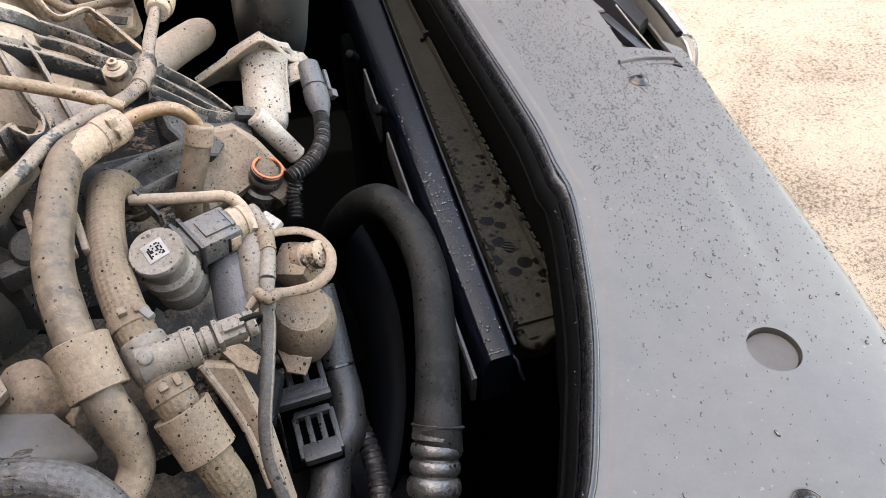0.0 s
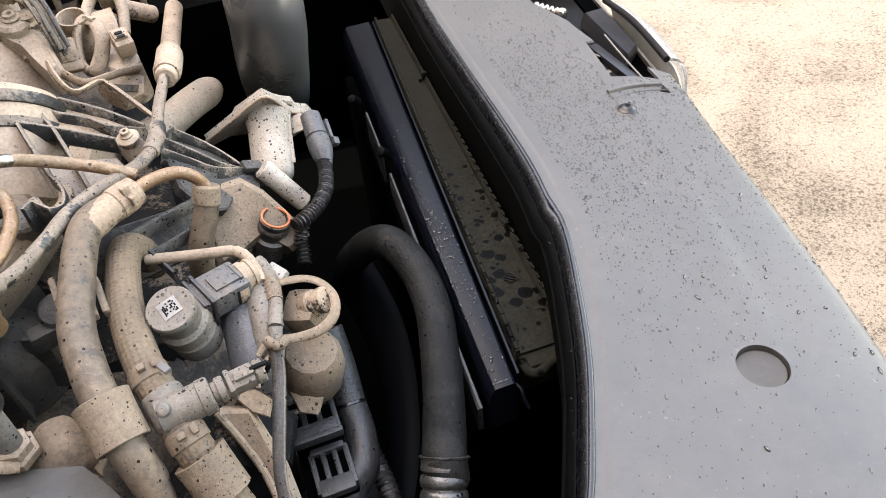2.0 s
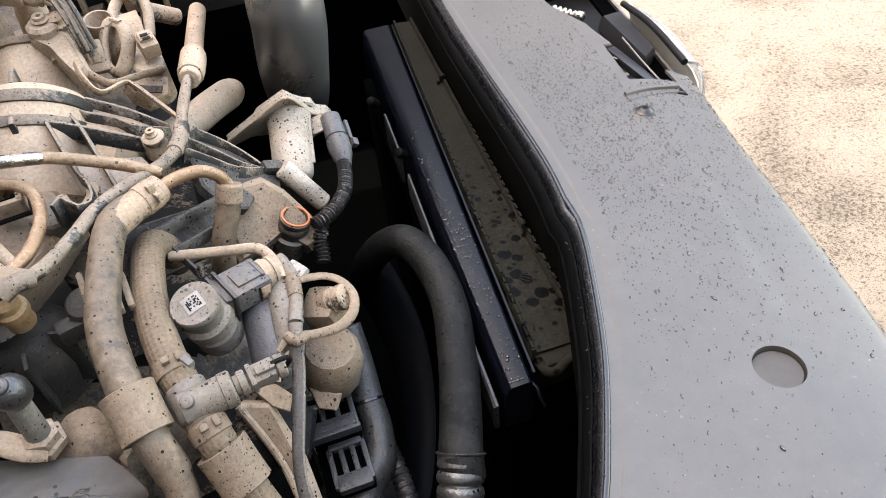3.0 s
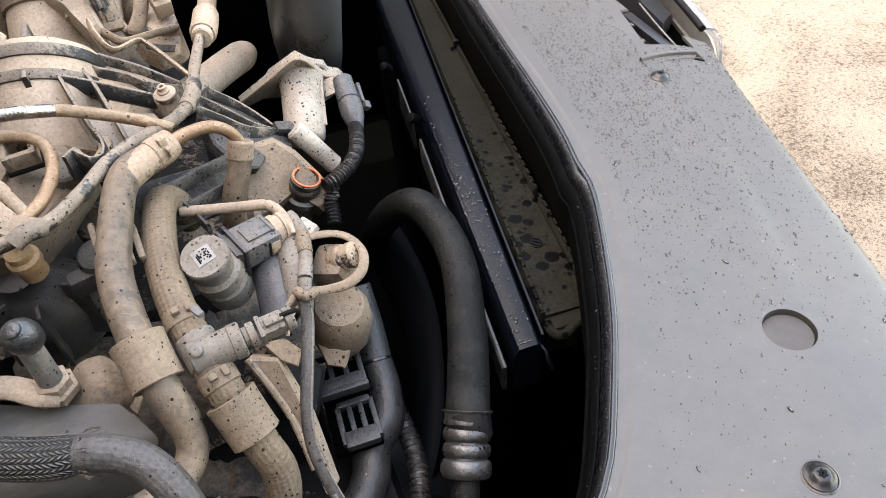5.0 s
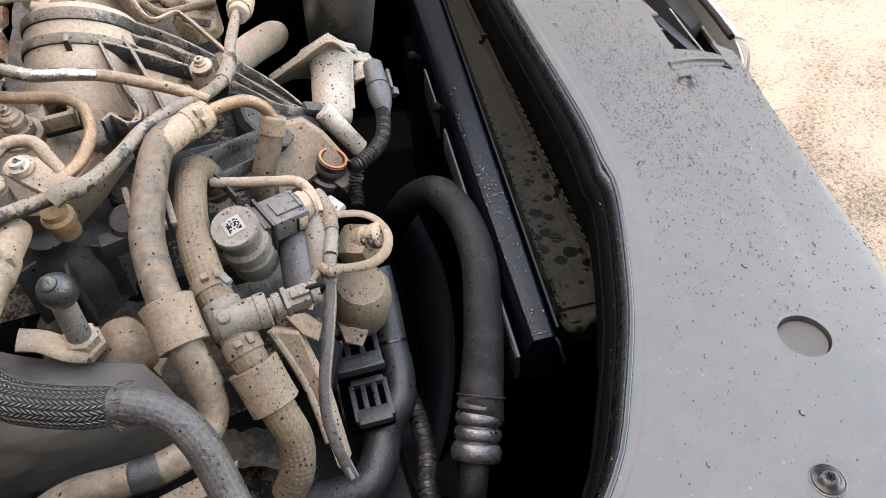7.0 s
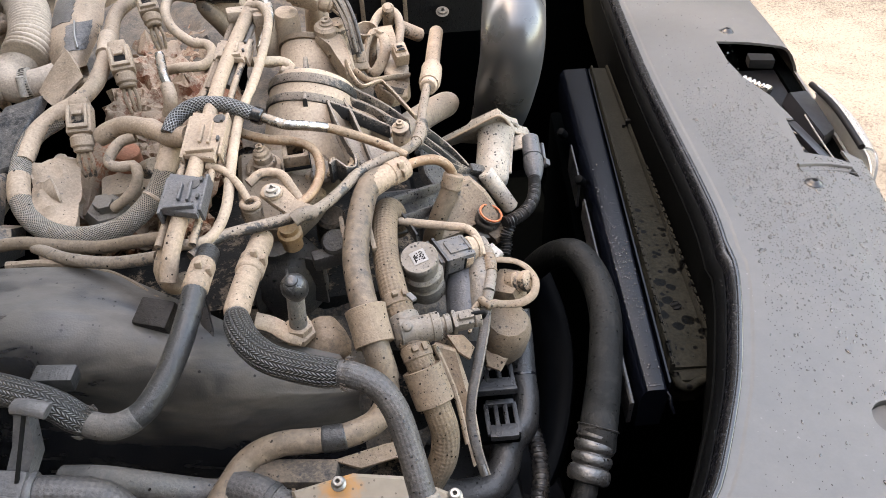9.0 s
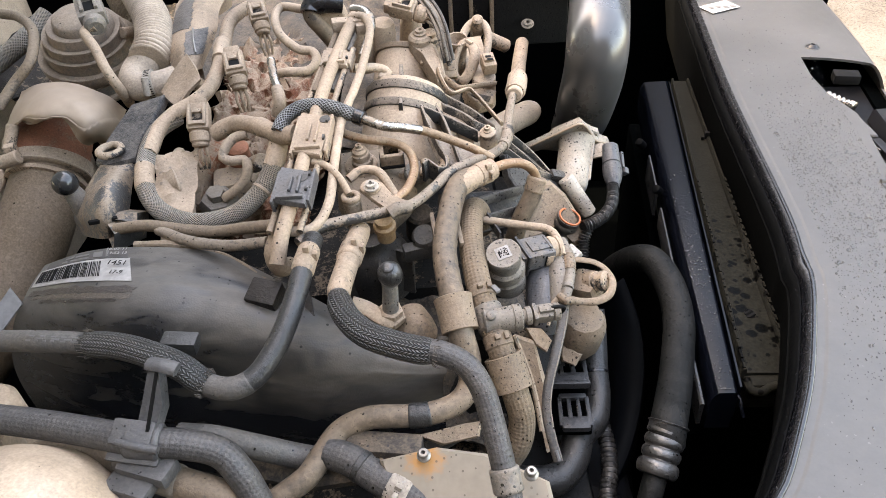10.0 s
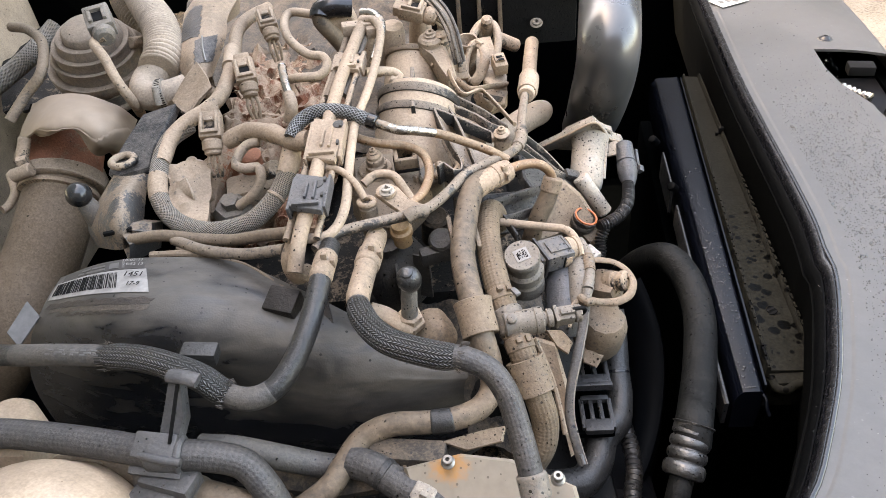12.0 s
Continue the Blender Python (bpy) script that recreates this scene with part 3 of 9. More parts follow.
def loft(rows, nu=10, nv=8, closed=False):
    """A smooth skin over rows of points. Returns the grid, each row finely sampled."""
    fine = []
    for r in rows:
        p = [Vector(q) for q in r]
        p = [p[0] * 2 - p[1]] + p + [p[-1] * 2 - p[-2]]
        line = []
        for a, b, c, d in zip(p, p[1:], p[2:], p[3:]):
            line += [0.5 * (2 * b + (c - a) * t + (2 * a - 5 * b + 4 * c - d) * t * t + (3 * b - a - 3 * c + d) * t ** 3) for t in (i / nv for i in range(nv))]
        fine.append(line + [p[-2]])
    cols = []
    for j in range(len(fine[0])):
        p = [r[j] for r in fine]
        p = [p[0] * 2 - p[1]] + p + [p[-1] * 2 - p[-2]]
        line = []
        for a, b, c, d in zip(p, p[1:], p[2:], p[3:]):
            line += [0.5 * (2 * b + (c - a) * t + (2 * a - 5 * b + 4 * c - d) * t * t + (3 * b - a - 3 * c + d) * t ** 3) for t in (i / nu for i in range(nu))]
        cols.append(line + [p[-2]])
    return [[cols[j][i] for j in range(len(cols))] for i in range(len(cols[0]))]


def skin(grid, thick=0.003, out=(0, 0, 1)):
    """A sheet of that thickness from a grid of points."""
    h, w = len(grid), len(grid[0])
    top, low = [], []
    for i in range(h):
        for j in range(w):
            du = grid[min(i + 1, h - 1)][j] - grid[max(i - 1, 0)][j]
            dv = grid[i][min(j + 1, w - 1)] - grid[i][max(j - 1, 0)]
            nrm = du.cross(dv)
            nrm = nrm.normalized() if nrm.length > 1e-12 else Vector((0, 0, 1))
            if nrm.dot(Vector(out)) < 0:
                nrm = -nrm
            top.append(grid[i][j])
            low.append(grid[i][j] - nrm * thick)
    n = h * w
    faces = []
    for i in range(h - 1):
        for j in range(w - 1):
            a, b, c, d = i * w + j, i * w + j + 1, (i + 1) * w + j + 1, (i + 1) * w + j
            faces += [(a, b, c, d), (n + d, n + c, n + b, n + a)]
    rim = [(0, j) for j in range(w)] + [(i, w - 1) for i in range(1, h)] + [(h - 1, j) for j in range(w - 2, -1, -1)] + [(i, 0) for i in range(h - 2, 0, -1)]
    rim = [i * w + j for i, j in rim]
    faces += [(a, b, b + n, a + n) for a, b in zip(rim, rim[1:] + rim[:1])]
    return top + low, faces, None


def bolt(at, axis, r=0.006, h=0.005, parent=None, material=None, name="bolt", label="", torx=True):
    """A flanged bolt head with a socket."""
    g = lathe(at, axis, [(r * 1.35, 0), (r * 1.4, h * 0.25), (r * 1.1, h * 0.4), (r * 0.98, h * 0.45), (r * 0.95, h * 0.95), (r * 0.8, h), (r * 0.42, h), (r * 0.36, h * 0.45)], 18)
    ob = part(name, g, material or M_CHROME, parent, label, sharp=30)
    if torx:
        x, y, z = frame_of(axis)
        v, f = [Vector(at) + z * (h * 0.47)], []
        for k in range(12):
            a, q = math.pi * k / 6, r * (0.34 if k % 2 else 0.2)
            v.append(Vector(at) + z * (h * 0.47) + x * (q * math.cos(a)) + y * (q * math.sin(a)))
        v += [q - z * h * 0.2 for q in v]
        f = [(0, 1 + k, 1 + (k + 1) % 12) for k in range(12)] + [(13, 14 + (k + 1) % 12, 14 + k) for k in range(12)]
        f += [(1 + k, 14 + k, 14 + (k + 1) % 12, 1 + (k + 1) % 12) for k in range(12)]
        part("socket", (v, f, None), M_INK, ob, smooth=False)
    return ob


def collar(points, k0, k1, r, flare=1.0, n=30):
    """A stiff straight sleeve with sharp rims round a hose, from knot k0 to knot k1."""
    line = spline(points, 0.002)
    a, b = (line[int(knot(points, k) * (len(line) - 1))] for k in (k0, k1))
    h = (b - a).length
    return lathe(a, b - a, [(r * flare * 0.72, 0.0008), (r * flare * 0.93, 0), (r * flare, 0.0006), (r * (0.7 + 0.3 * flare), h * 0.25), (r, h * 0.5), (r, h - 0.0006), (r * 0.94, h), (r * 0.7, h - 0.0008)], n)

# ---- ground, bay walls, bonnet ----
def sheet(x0, x1, y0, y1, z, thick, wavy=0.0, n=2):
    grid = [[Vector((x0 + (x1 - x0) * i / n, y0 + (y1 - y0) * j / n, z + wavy * noise.noise(Vector((x0 + (x1 - x0) * i / n, y0 + (y1 - y0) * j / n, 0)) * 1.3))) for j in range(n + 1)] for i in range(n + 1)]
    return skin(grid, thick)


GROUND = 0.10
lone("ground", sheet(-400, 400, -400, 400, GROUND, 0.2), M_GROUND, "sunlit sandy gravel ground scattered with small stones", "ground", kind="structure")

UP, EAST, NORTH = Vector((0, 0, 1)), Vector((1, 0, 0)), Vector((0, 1, 0))
BOX = (EAST, NORTH, UP)


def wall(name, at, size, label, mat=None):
    lone(name, block(at, BOX, size, 0.01), mat or M_BAYSHADE, label, "bay wall", kind="structure")


# unseen wall added to cut sky light from the near side
lone("light_block_near", block((-1.0, -2.05, 2.0), BOX, (7.0, 0.25, 3.8), 0.01), plain("dull_light_block", (0.10, 0.095, 0.088), 0.9, 0, 0.25, 6.0), "plain dull wall added unseen behind the camera to block light", "wall", kind="structure")
wall("bay_floor", (-0.39, 0.4, 0.37), (1.3, 1.9, 0.06), "undertray at the bottom of the engine bay, near black for its shade")
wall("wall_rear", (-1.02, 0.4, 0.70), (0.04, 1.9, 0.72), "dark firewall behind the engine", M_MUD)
wall("wall_far", (-0.18, 1.38, 0.66), (1.7, 0.06, 0.62), "inner wing panel, near black for its shade")
wall("wall_near", (-0.40, -0.44, 0.66), (1.2, 0.06, 0.56), "inner wing panel below the camera side, near black for its shade")

# raised bonnet overhead, unseen; shades the whole bay, pale to bounce light in
hinge, tip = Vector((-1.10, 0, 1.08)), Vector((-0.50, 0, 2.70))
rise = (tip - hinge).normalized()
lone("bonnet", block((hinge + tip) / 2 + Vector((0, 0.4, 0)), facing(rise), ((tip - hinge).length, 1.75, 0.03), 0.012),
     plain("silver_bonnet_paint", (0.32, 0.32, 0.31), 0.45), "raised silver-grey bonnet panel shading the engine bay", "bonnet")


# ---- front cover over the lock carrier ----
def curve_x(y, knots):
    """A smooth x over y through a few (y, x) knots."""
    ys, xs = zip(*knots)
    return float(np.interp(y, ys, xs))


INNER = [(-0.4, -0.36), (-0.1, -0.09), (0.0, -0.005), (0.08, 0.065), (0.149, 0.137), (0.209, 0.174), (0.257, 0.199), (0.314, 0.222), (0.375, 0.243), (0.45, 0.258), (0.53, 0.265), (0.65, 0.272), (0.80, 0.283), (1.09, 0.313), (1.35, 0.34)]
OUTER = [(-0.4, 0.22), (0.0, 0.36), (0.2, 0.414), (0.256, 0.427), (0.30, 0.436), (0.42, 0.458), (0.56, 0.486), (0.88, 0.536), (1.13, 0.555), (1.35, 0.565)]


def smooth_knots(knots, n=90):
    pts = spline([(x, y, 0) for y, x in knots], 0.015)
    return [(q.y, q.x) for q in pts]


INNER = [(y, x + (0.011 if y < 0.4 else 0.007)) for y, x in smooth_knots(INNER)]
OUTER = [(y, x + 0.006) for y, x in smooth_knots(OUTER)]
DISC = (0.3075, 0.2045, 0.0172)


def cover_z(x, y):
    a, b = curve_x(y, INNER), curve_x(y, OUTER)
    s = (x - a) / max(b - a, 1e-3)
    z = 0.932 - 0.004 * s - 0.012 * max(0, s - 0.55) ** 2 / 0.2 - 0.05 * max(0, s - 0.88) ** 2 / 0.0144
    z += 0.0010 * (1 / (1 + math.exp(min(50, -(x - a - 0.0085) * 2200))) - 1)
    # a shallow sunken field towards the front
    z -= 0.0035 / (1 + math.exp(min(50, -(s - 0.60) * 70))) * (1 / (1 + math.exp(min(50, (y - 0.50) * 60)))) * (1 / (1 + math.exp((0.22 - y) * 30)))
    return z


def cover_sheet():
    ys = [-0.4 + 0.02 * i for i in range(28)] + [0.16 + 0.012 * i for i in range(100)]
    ss = sorted({round(v, 4) for v in [i / 40 for i in range(41)] + [0.018 + 0.005 * i for i in range(8)]  + [0.97, 0.985, 1.0]})
    verts, faces, index = [], [], {}
    w = len(ss)
    for y in ys:
        a, b = curve_x(y, INNER), curve_x(y, OUTER)
        for s in ss:
            x = a + (b - a) * s
            verts.append(Vector((x, y, cover_z(x, y))))
    for i in range(len(ys) - 1):
        for j in range(w - 1):
            faces.append((i * w + j, i * w + j + 1, (i + 1) * w + j + 1, (i + 1) * w + j))
    used = sorted({k for f in faces for k in f})
    remap = {k: i for i, k in enumerate(used)}
    return [verts[k] for k in used], [[remap[k] for k in f] for f in faces], None


SLOT = [(0.412, 0.860, 0.930), (0.405, 0.800, 0.930), (0.407, 0.750, 0.930), (0.423, 0.690, 0.930), (0.417, 0.646, 0.930), (0.412, 0.613, 0.930), (0.404, 0.563, 0.930), (0.432, 0.553, 0.930), (0.449, 0.543, 0.930), (0.451, 0.569, 0.930), (0.466, 0.553, 0.930), (0.540, 0.600, 0.930), (0.570, 0.789, 0.930), (0.506, 0.845, 0.930)]


def cut(ob, cutters, t):
    """Thickens the sheet downwards and cuts openings through it."""
    md = ob.modifiers.new("thick", "SOLIDIFY")
    md.thickness, md.offset = t, -1
    tools = []
    for g in cutters:
        c = part("cutter", g, M_FRONT, smooth=False)
        tools.append(c)
        bo = ob.modifiers.new("opening", "BOOLEAN")
        bo.operation, bo.object, bo.solver = "DIFFERENCE", c, "EXACT"
    dg = bpy.context.evaluated_depsgraph_get()
    me = bpy.data.meshes.new_from_object(ob.evaluated_get(dg))
    ob.modifiers.clear()
    ob.data = me
    me.shade_smooth()
    me.set_sharp_from_angle(angle=radians(35))
    for c in tools:
        bpy.data.objects.remove(c)


front = thing("front_cover", "satin grey-black plastic radiator cover with rain drops and a sunken disc", "engine cover", (0.35, 0.3, 0.93))
panel = part("cover_panel", cover_sheet(), M_FRONT, front)
for p in panel.data.polygons:
    if p.normal.z < 0:
        p.flip()
dz = cover_z(*DISC[:2])
prism = slab([(x, y, 0.97) for x, y, z in SLOT], 0.08, 0.0)
cut(panel, [lathe((DISC[0], DISC[1], dz - 0.02), UP, [(DISC[2], 0), (DISC[2], 0.04)], 56), prism], 0.0035)
# disc floor is a darker copy of the cover colour, for shade and dirt
part("sunken_disc", lathe((DISC[0], DISC[1], dz - 0.0138), (-0.03, 0, 1), [(DISC[2] * 0.962, -0.006), (DISC[2] * 0.962, 0.0080), (DISC[2] * 0.955, 0.0087), (DISC[2] * 0.935, 0.0090), (0.001, 0.0086)], 56), plain("shaded_dirty_disc_plastic", (0.0395, 0.0380, 0.0362), 0.6, 0, 0.22, 90, 0.15, spec=0.35), front, "round sunken disc, darker for shade and dirt")
part("disc_wall", (lambda g: (g[0], g[1][:-2], None))(lathe((DISC[0], DISC[1], dz - 0.0125), UP, [(DISC[2] * 1.004, 0), (DISC[2] * 1.004, 0.0118), (DISC[2] * 1.10, 0.0090), (DISC[2] * 1.10, 0)], 56)), M_FRONT, front, "round wall of the sunken disc")

# screws of the cover
for x, y in ((0.386, 0.503), (0.258, 0.112), (0.440, 0.892)):
    z = cover_z(x, y)
    part("screw_well", lathe((x, y, z - 0.001), UP, [(0.0104, 0), (0.0104, 0.0014), (0.0096, 0.0019), (0.0092, 0.0012), (0.0092, 0.0005)], 32), M_FRONT, front, "raised plastic ring round a screw")
    sc = part("screw", lathe((x, y, z), (0.02, -0.03, 1), [(0.0086, 0.0004), (0.0088, 0.0012), (0.0072, 0.0020), (0.0060, 0.0030), (0.0048, 0.0044), (0.0036, 0.0048), (0.0023, 0.0049), (0.0019, 0.0030), (0.0004, 0.0030)], 30), M_SCREW, front, "black domed screw with a star socket", sharp=50)
    part("socket", joined(*[block((x, y, z + 0.0049), (Vector((math.cos(a), math.sin(a), 0)), Vector((-math.sin(a), math.cos(a), 0)), UP), (0.0058, 0.0012, 0.0005), 0.0001) for a in (0.2, 1.25, 2.3)]), M_INK, sc)

# moulded channel between the lamp opening and the screw
def channel():
    a, b = Vector((0.384, 0.531, cover_z(0.384, 0.531))), Vector((0.443, 0.527, cover_z(0.443, 0.527)))
    rows = []
    for i in range(9):
        t = i / 8
        p = a.lerp(b, t) + Vector((0, 0.004 * math.sin(math.pi * t), 0.0006))
        w = 0.0062 - 0.0012 * t
        rows.append([p + Vector((0.0, o * w, h)) for o, h in ((-1.25, -0.0004), (-1.0, 0.0012), (-0.7, 0.0002), (-0.55, -0.0001), (0.4, 0.0004), (0.55, 0.0030), (0.8, 0.0036), (1.1, 0.0030), (1.3, -0.0004))])
    return skin(rows, 0.0015)


part("slot_rim", channel(), M_FRONT, front, "moulded channel beside the lamp opening")
part("channel_hole", slab([(0.445, 0.5315, cover_z(0.445, 0.531) + 0.0012), (0.436, 0.522, cover_z(0.436, 0.522) + 0.0012), (0.445, 0.517, cover_z(0.445, 0.517) + 0.0012)], 0.002, 0.0003), M_INK, front, "dark triangular hole at the channel's end")
# rubber seal that runs along the cover's inner edge
def edge_line(ds, dz, y0=-0.38, y1=1.33, n=60):
    out = []
    for i in range(n + 1):
        y = y0 + (y1 - y0) * i / n
        a, b = curve_x(y, INNER), curve_x(y, OUTER)
        out.append((a + ds, y, 0.928 + dz))
    return out


seal = thing("rubber_seal", "glossy black rubber seal along the cover edge, wet with drops", "seal", (0.2, 0.3, 0.92))


def strip_along(profile, thick):
    """A sheet that follows the cover's inner edge; profile: (inwards, up) pairs."""
    return skin([[Vector(p) for p in edge_line(-dx, dz, n=120)] for dx, dz in profile], thick)


part("bead", sweep(edge_line(-0.0022, 0.0024), 0.0026, 10, 0.02), M_RUBBER, seal)
part("band", strip_along([(0.0035, 0.0035), (0.0050, 0.0042), (0.0075, 0.0030), (0.0100, -0.0005), (0.0112, -0.0040), (0.0115, -0.008)], 0.002), M_RUBBER, seal, "broad wet rubber band")
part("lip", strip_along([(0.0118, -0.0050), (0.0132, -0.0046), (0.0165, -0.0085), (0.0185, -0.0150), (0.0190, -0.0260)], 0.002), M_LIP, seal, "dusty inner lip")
lone("bay_lining", strip_along([(0.0175, -0.018), (0.017, -0.045), (0.012, -0.09), (0.0, -0.16)], 0.003), M_LINING, "lining hanging below the cover edge, black for its shade", "lining", kind="structure")
# bumper carrier below the cover's front edge
def outer_line(dx, z, n=50):
    out = []
    for i in range(n + 1):
        y = -0.40 + 1.79 * i / n
        out.append(Vector((curve_x(y, OUTER) + dx, y, z)))
    return out


lone("wall_front", skin([outer_line(-0.03, 0.885), outer_line(-0.035, 0.80), outer_line(-0.05, 0.62), outer_line(-0.08, 0.40), outer_line(-0.42, 0.36)], 0.02), M_BAYSHADE, "inside face of the front bumper carrier, near black for its shade", "bay wall", kind="structure")

# unseen wall added far beyond the car to darken the cover's reflections
lone("reflection_block", block((1.0, 5.4, 2.3), BOX, (16.0, 0.3, 4.6), 0.02), plain("dark_reflection_block", (0.10, 0.095, 0.09), 0.9), "plain dark wall added unseen beyond the car to darken reflections", "wall", kind="structure")

# ---- radiator support and radiator top ----
sup = thing("radiator_support", "wet blue-black painted steel radiator crossmember", "crossmember", (0.17, 0.6, 0.86))


def taper(near, far, y0, y1, parts=4):
    """A profile that changes evenly from one end to the other; near, far: (x, z) pairs."""
    n = len(near)
    verts = []
    for k in range(parts + 1):
        t = k / parts
        verts += [Vector((a[0] + (b[0] - a[0]) * t, y0 + (y1 - y0) * t, a[1] + (b[1] - a[1]) * t)) for a, b in zip(near, far)]
    faces = [(k * n + i, k * n + (i + 1) % n, (k + 1) * n + (i + 1) % n, (k + 1) * n + i) for k in range(parts) for i in range(n)]
    faces += [tuple(range(n))[::-1], tuple(range(parts * n, (parts + 1) * n))]
    return verts, faces, None


def on_line(y, near, far, y0=0.300, y1=0.930):
    return near + (far - near) * (y - y0) / (y1 - y0)


RAIL_Z = 0.8665
part("top_rail", taper([(0.1500, 0.815), (0.1500, 0.8535), (0.1512, 0.8590), (0.1545, 0.8650), (0.1562, RAIL_Z), (0.1700, RAIL_Z), (0.1722, 0.8660), (0.1735, 0.8640), (0.1740, 0.815)],
                       [(0.2020, 0.815), (0.2020, 0.8535), (0.2034, 0.8590), (0.2075, 0.8650), (0.2095, RAIL_Z), (0.2410, RAIL_Z), (0.2434, 0.8660), (0.2448, 0.8640), (0.2452, 0.815)], 0.298, 0.93), M_NAVY, sup, sharp=60)
part("groove_lip", taper([(0.1775, 0.82), (0.1775, 0.8655), (0.1795, 0.8655), (0.1795, 0.82)], [(0.2468, 0.82), (0.2468, 0.8655), (0.2486, 0.8655), (0.2486, 0.82)], 0.306, 0.93), M_NAVY, sup, "thin steel lip")
part("inner_flange", taper([(0.1385, 0.83), (0.1385, 0.8575), (0.1402, 0.8590), (0.1424, 0.8585), (0.1424, 0.83)], [(0.1650, 0.83), (0.1650, 0.8575), (0.1662, 0.8590), (0.1680, 0.8585), (0.1680, 0.83)], 0.292, 0.60), M_FLANGE, sup, "thin dusty steel flange")
part("inner_flange", taper([(0.1675, 0.82), (0.1675, 0.8590), (0.1685, 0.8605), (0.1705, 0.8600), (0.1705, 0.82)], [(0.1745, 0.82), (0.1745, 0.8590), (0.1755, 0.8605), (0.1775, 0.8600), (0.1775, 0.82)], 0.635, 0.722), M_FLANGE, sup, "thin dusty steel flange")
for q in ((0.171, 0.643, 0.858), (0.1705, 0.757, 0.860)):
    q = Vector(q)
    part("stud", lathe(q + Vector((0.004, 0, -0.006)), (-0.55, -0.35, 0.75), [(0.0060, 0), (0.0060, 0.011), (0.0052, 0.0138), (0.003, 0.0146), (0.0008, 0.0147)], 20), M_LIP, sup, "round rubber stop")
part("end_hook", sweep([(0.172, 0.304, 0.861), (0.1765, 0.297, 0.858), (0.1765, 0.291, 0.853), (0.1785, 0.286, 0.846)], 0.0018, 10), M_NAVY, sup, "bent end hook")

strip = thing("radiator", "dust-caked radiator top tank, darkened for shade, with dark wet spots", "radiator", (0.21, 0.6, 0.87))
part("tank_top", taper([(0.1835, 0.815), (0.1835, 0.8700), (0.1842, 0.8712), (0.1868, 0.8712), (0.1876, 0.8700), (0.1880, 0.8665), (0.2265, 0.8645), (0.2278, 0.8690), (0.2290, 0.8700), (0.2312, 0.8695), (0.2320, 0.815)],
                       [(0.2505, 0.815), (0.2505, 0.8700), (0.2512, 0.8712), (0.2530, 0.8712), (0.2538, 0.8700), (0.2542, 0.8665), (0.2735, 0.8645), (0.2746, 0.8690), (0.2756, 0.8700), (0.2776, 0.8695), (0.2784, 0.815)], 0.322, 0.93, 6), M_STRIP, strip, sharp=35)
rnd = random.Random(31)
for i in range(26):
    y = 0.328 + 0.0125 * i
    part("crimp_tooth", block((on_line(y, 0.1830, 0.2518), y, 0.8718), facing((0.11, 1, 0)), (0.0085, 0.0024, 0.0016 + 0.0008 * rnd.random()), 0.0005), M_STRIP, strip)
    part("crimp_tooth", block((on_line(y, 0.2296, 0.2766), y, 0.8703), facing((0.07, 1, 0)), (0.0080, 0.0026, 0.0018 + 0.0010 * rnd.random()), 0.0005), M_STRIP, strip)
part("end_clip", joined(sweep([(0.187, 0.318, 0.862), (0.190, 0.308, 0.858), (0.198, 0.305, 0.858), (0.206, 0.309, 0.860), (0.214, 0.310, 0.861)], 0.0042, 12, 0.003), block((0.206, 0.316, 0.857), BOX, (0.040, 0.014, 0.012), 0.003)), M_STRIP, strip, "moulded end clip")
part("vent_disc", joined(*[block((0.2145 + 0.0004 * (i - 3), 0.401 + 0.0018 * (i - 3), 0.8664), facing((1, -0.25, 0)), (0.0118 - 0.0020 * abs(i - 3), 0.0010, 0.0012), 0.0003) for i in range(7)]), M_INK, strip, "small round slotted vent")
part("lug", joined(block((0.2605, 0.752, 0.8705), BOX, (0.007, 0.005, 0.010), 0.001), block((0.254, 0.748, 0.868), BOX, (0.004, 0.003, 0.005), 0.001)), M_INK, strip, "small dark edge lug")
# fan shroud below
shroud = thing("fan_shroud", "matt black fan shroud beside the radiator", "fan shroud", (0.12, 0.5, 0.7))
part("back_plate", block((0.185, 0.66, 0.56), facing((0.055, 0.63, 0)), (0.66, 0.02, 0.40), 0.008), M_BAYSHADE, shroud)
FANARC = [(0.121, 0.600, 0.760), (0.126, 0.550, 0.760), (0.128, 0.500, 0.760), (0.124, 0.450, 0.760), (0.114, 0.400, 0.760), (0.099, 0.350, 0.760), (0.080, 0.305, 0.760), (0.060, 0.270, 0.760)]
# ring's black and gloss lowered for the shaded bay
M_RING = plain("shade_black_ring", (0.0012, 0.0016, 0.0022), 0.45, 0, 0.2, 30, 0.03, spec=0.02)
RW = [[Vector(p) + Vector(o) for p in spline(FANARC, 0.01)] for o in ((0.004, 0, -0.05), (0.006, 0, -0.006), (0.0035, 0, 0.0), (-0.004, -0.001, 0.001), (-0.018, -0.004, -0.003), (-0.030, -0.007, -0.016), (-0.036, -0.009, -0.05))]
part("fan_ring", skin(RW, 0.003), M_RING, shroud, "curved fan ring, near black for the bay's shade")
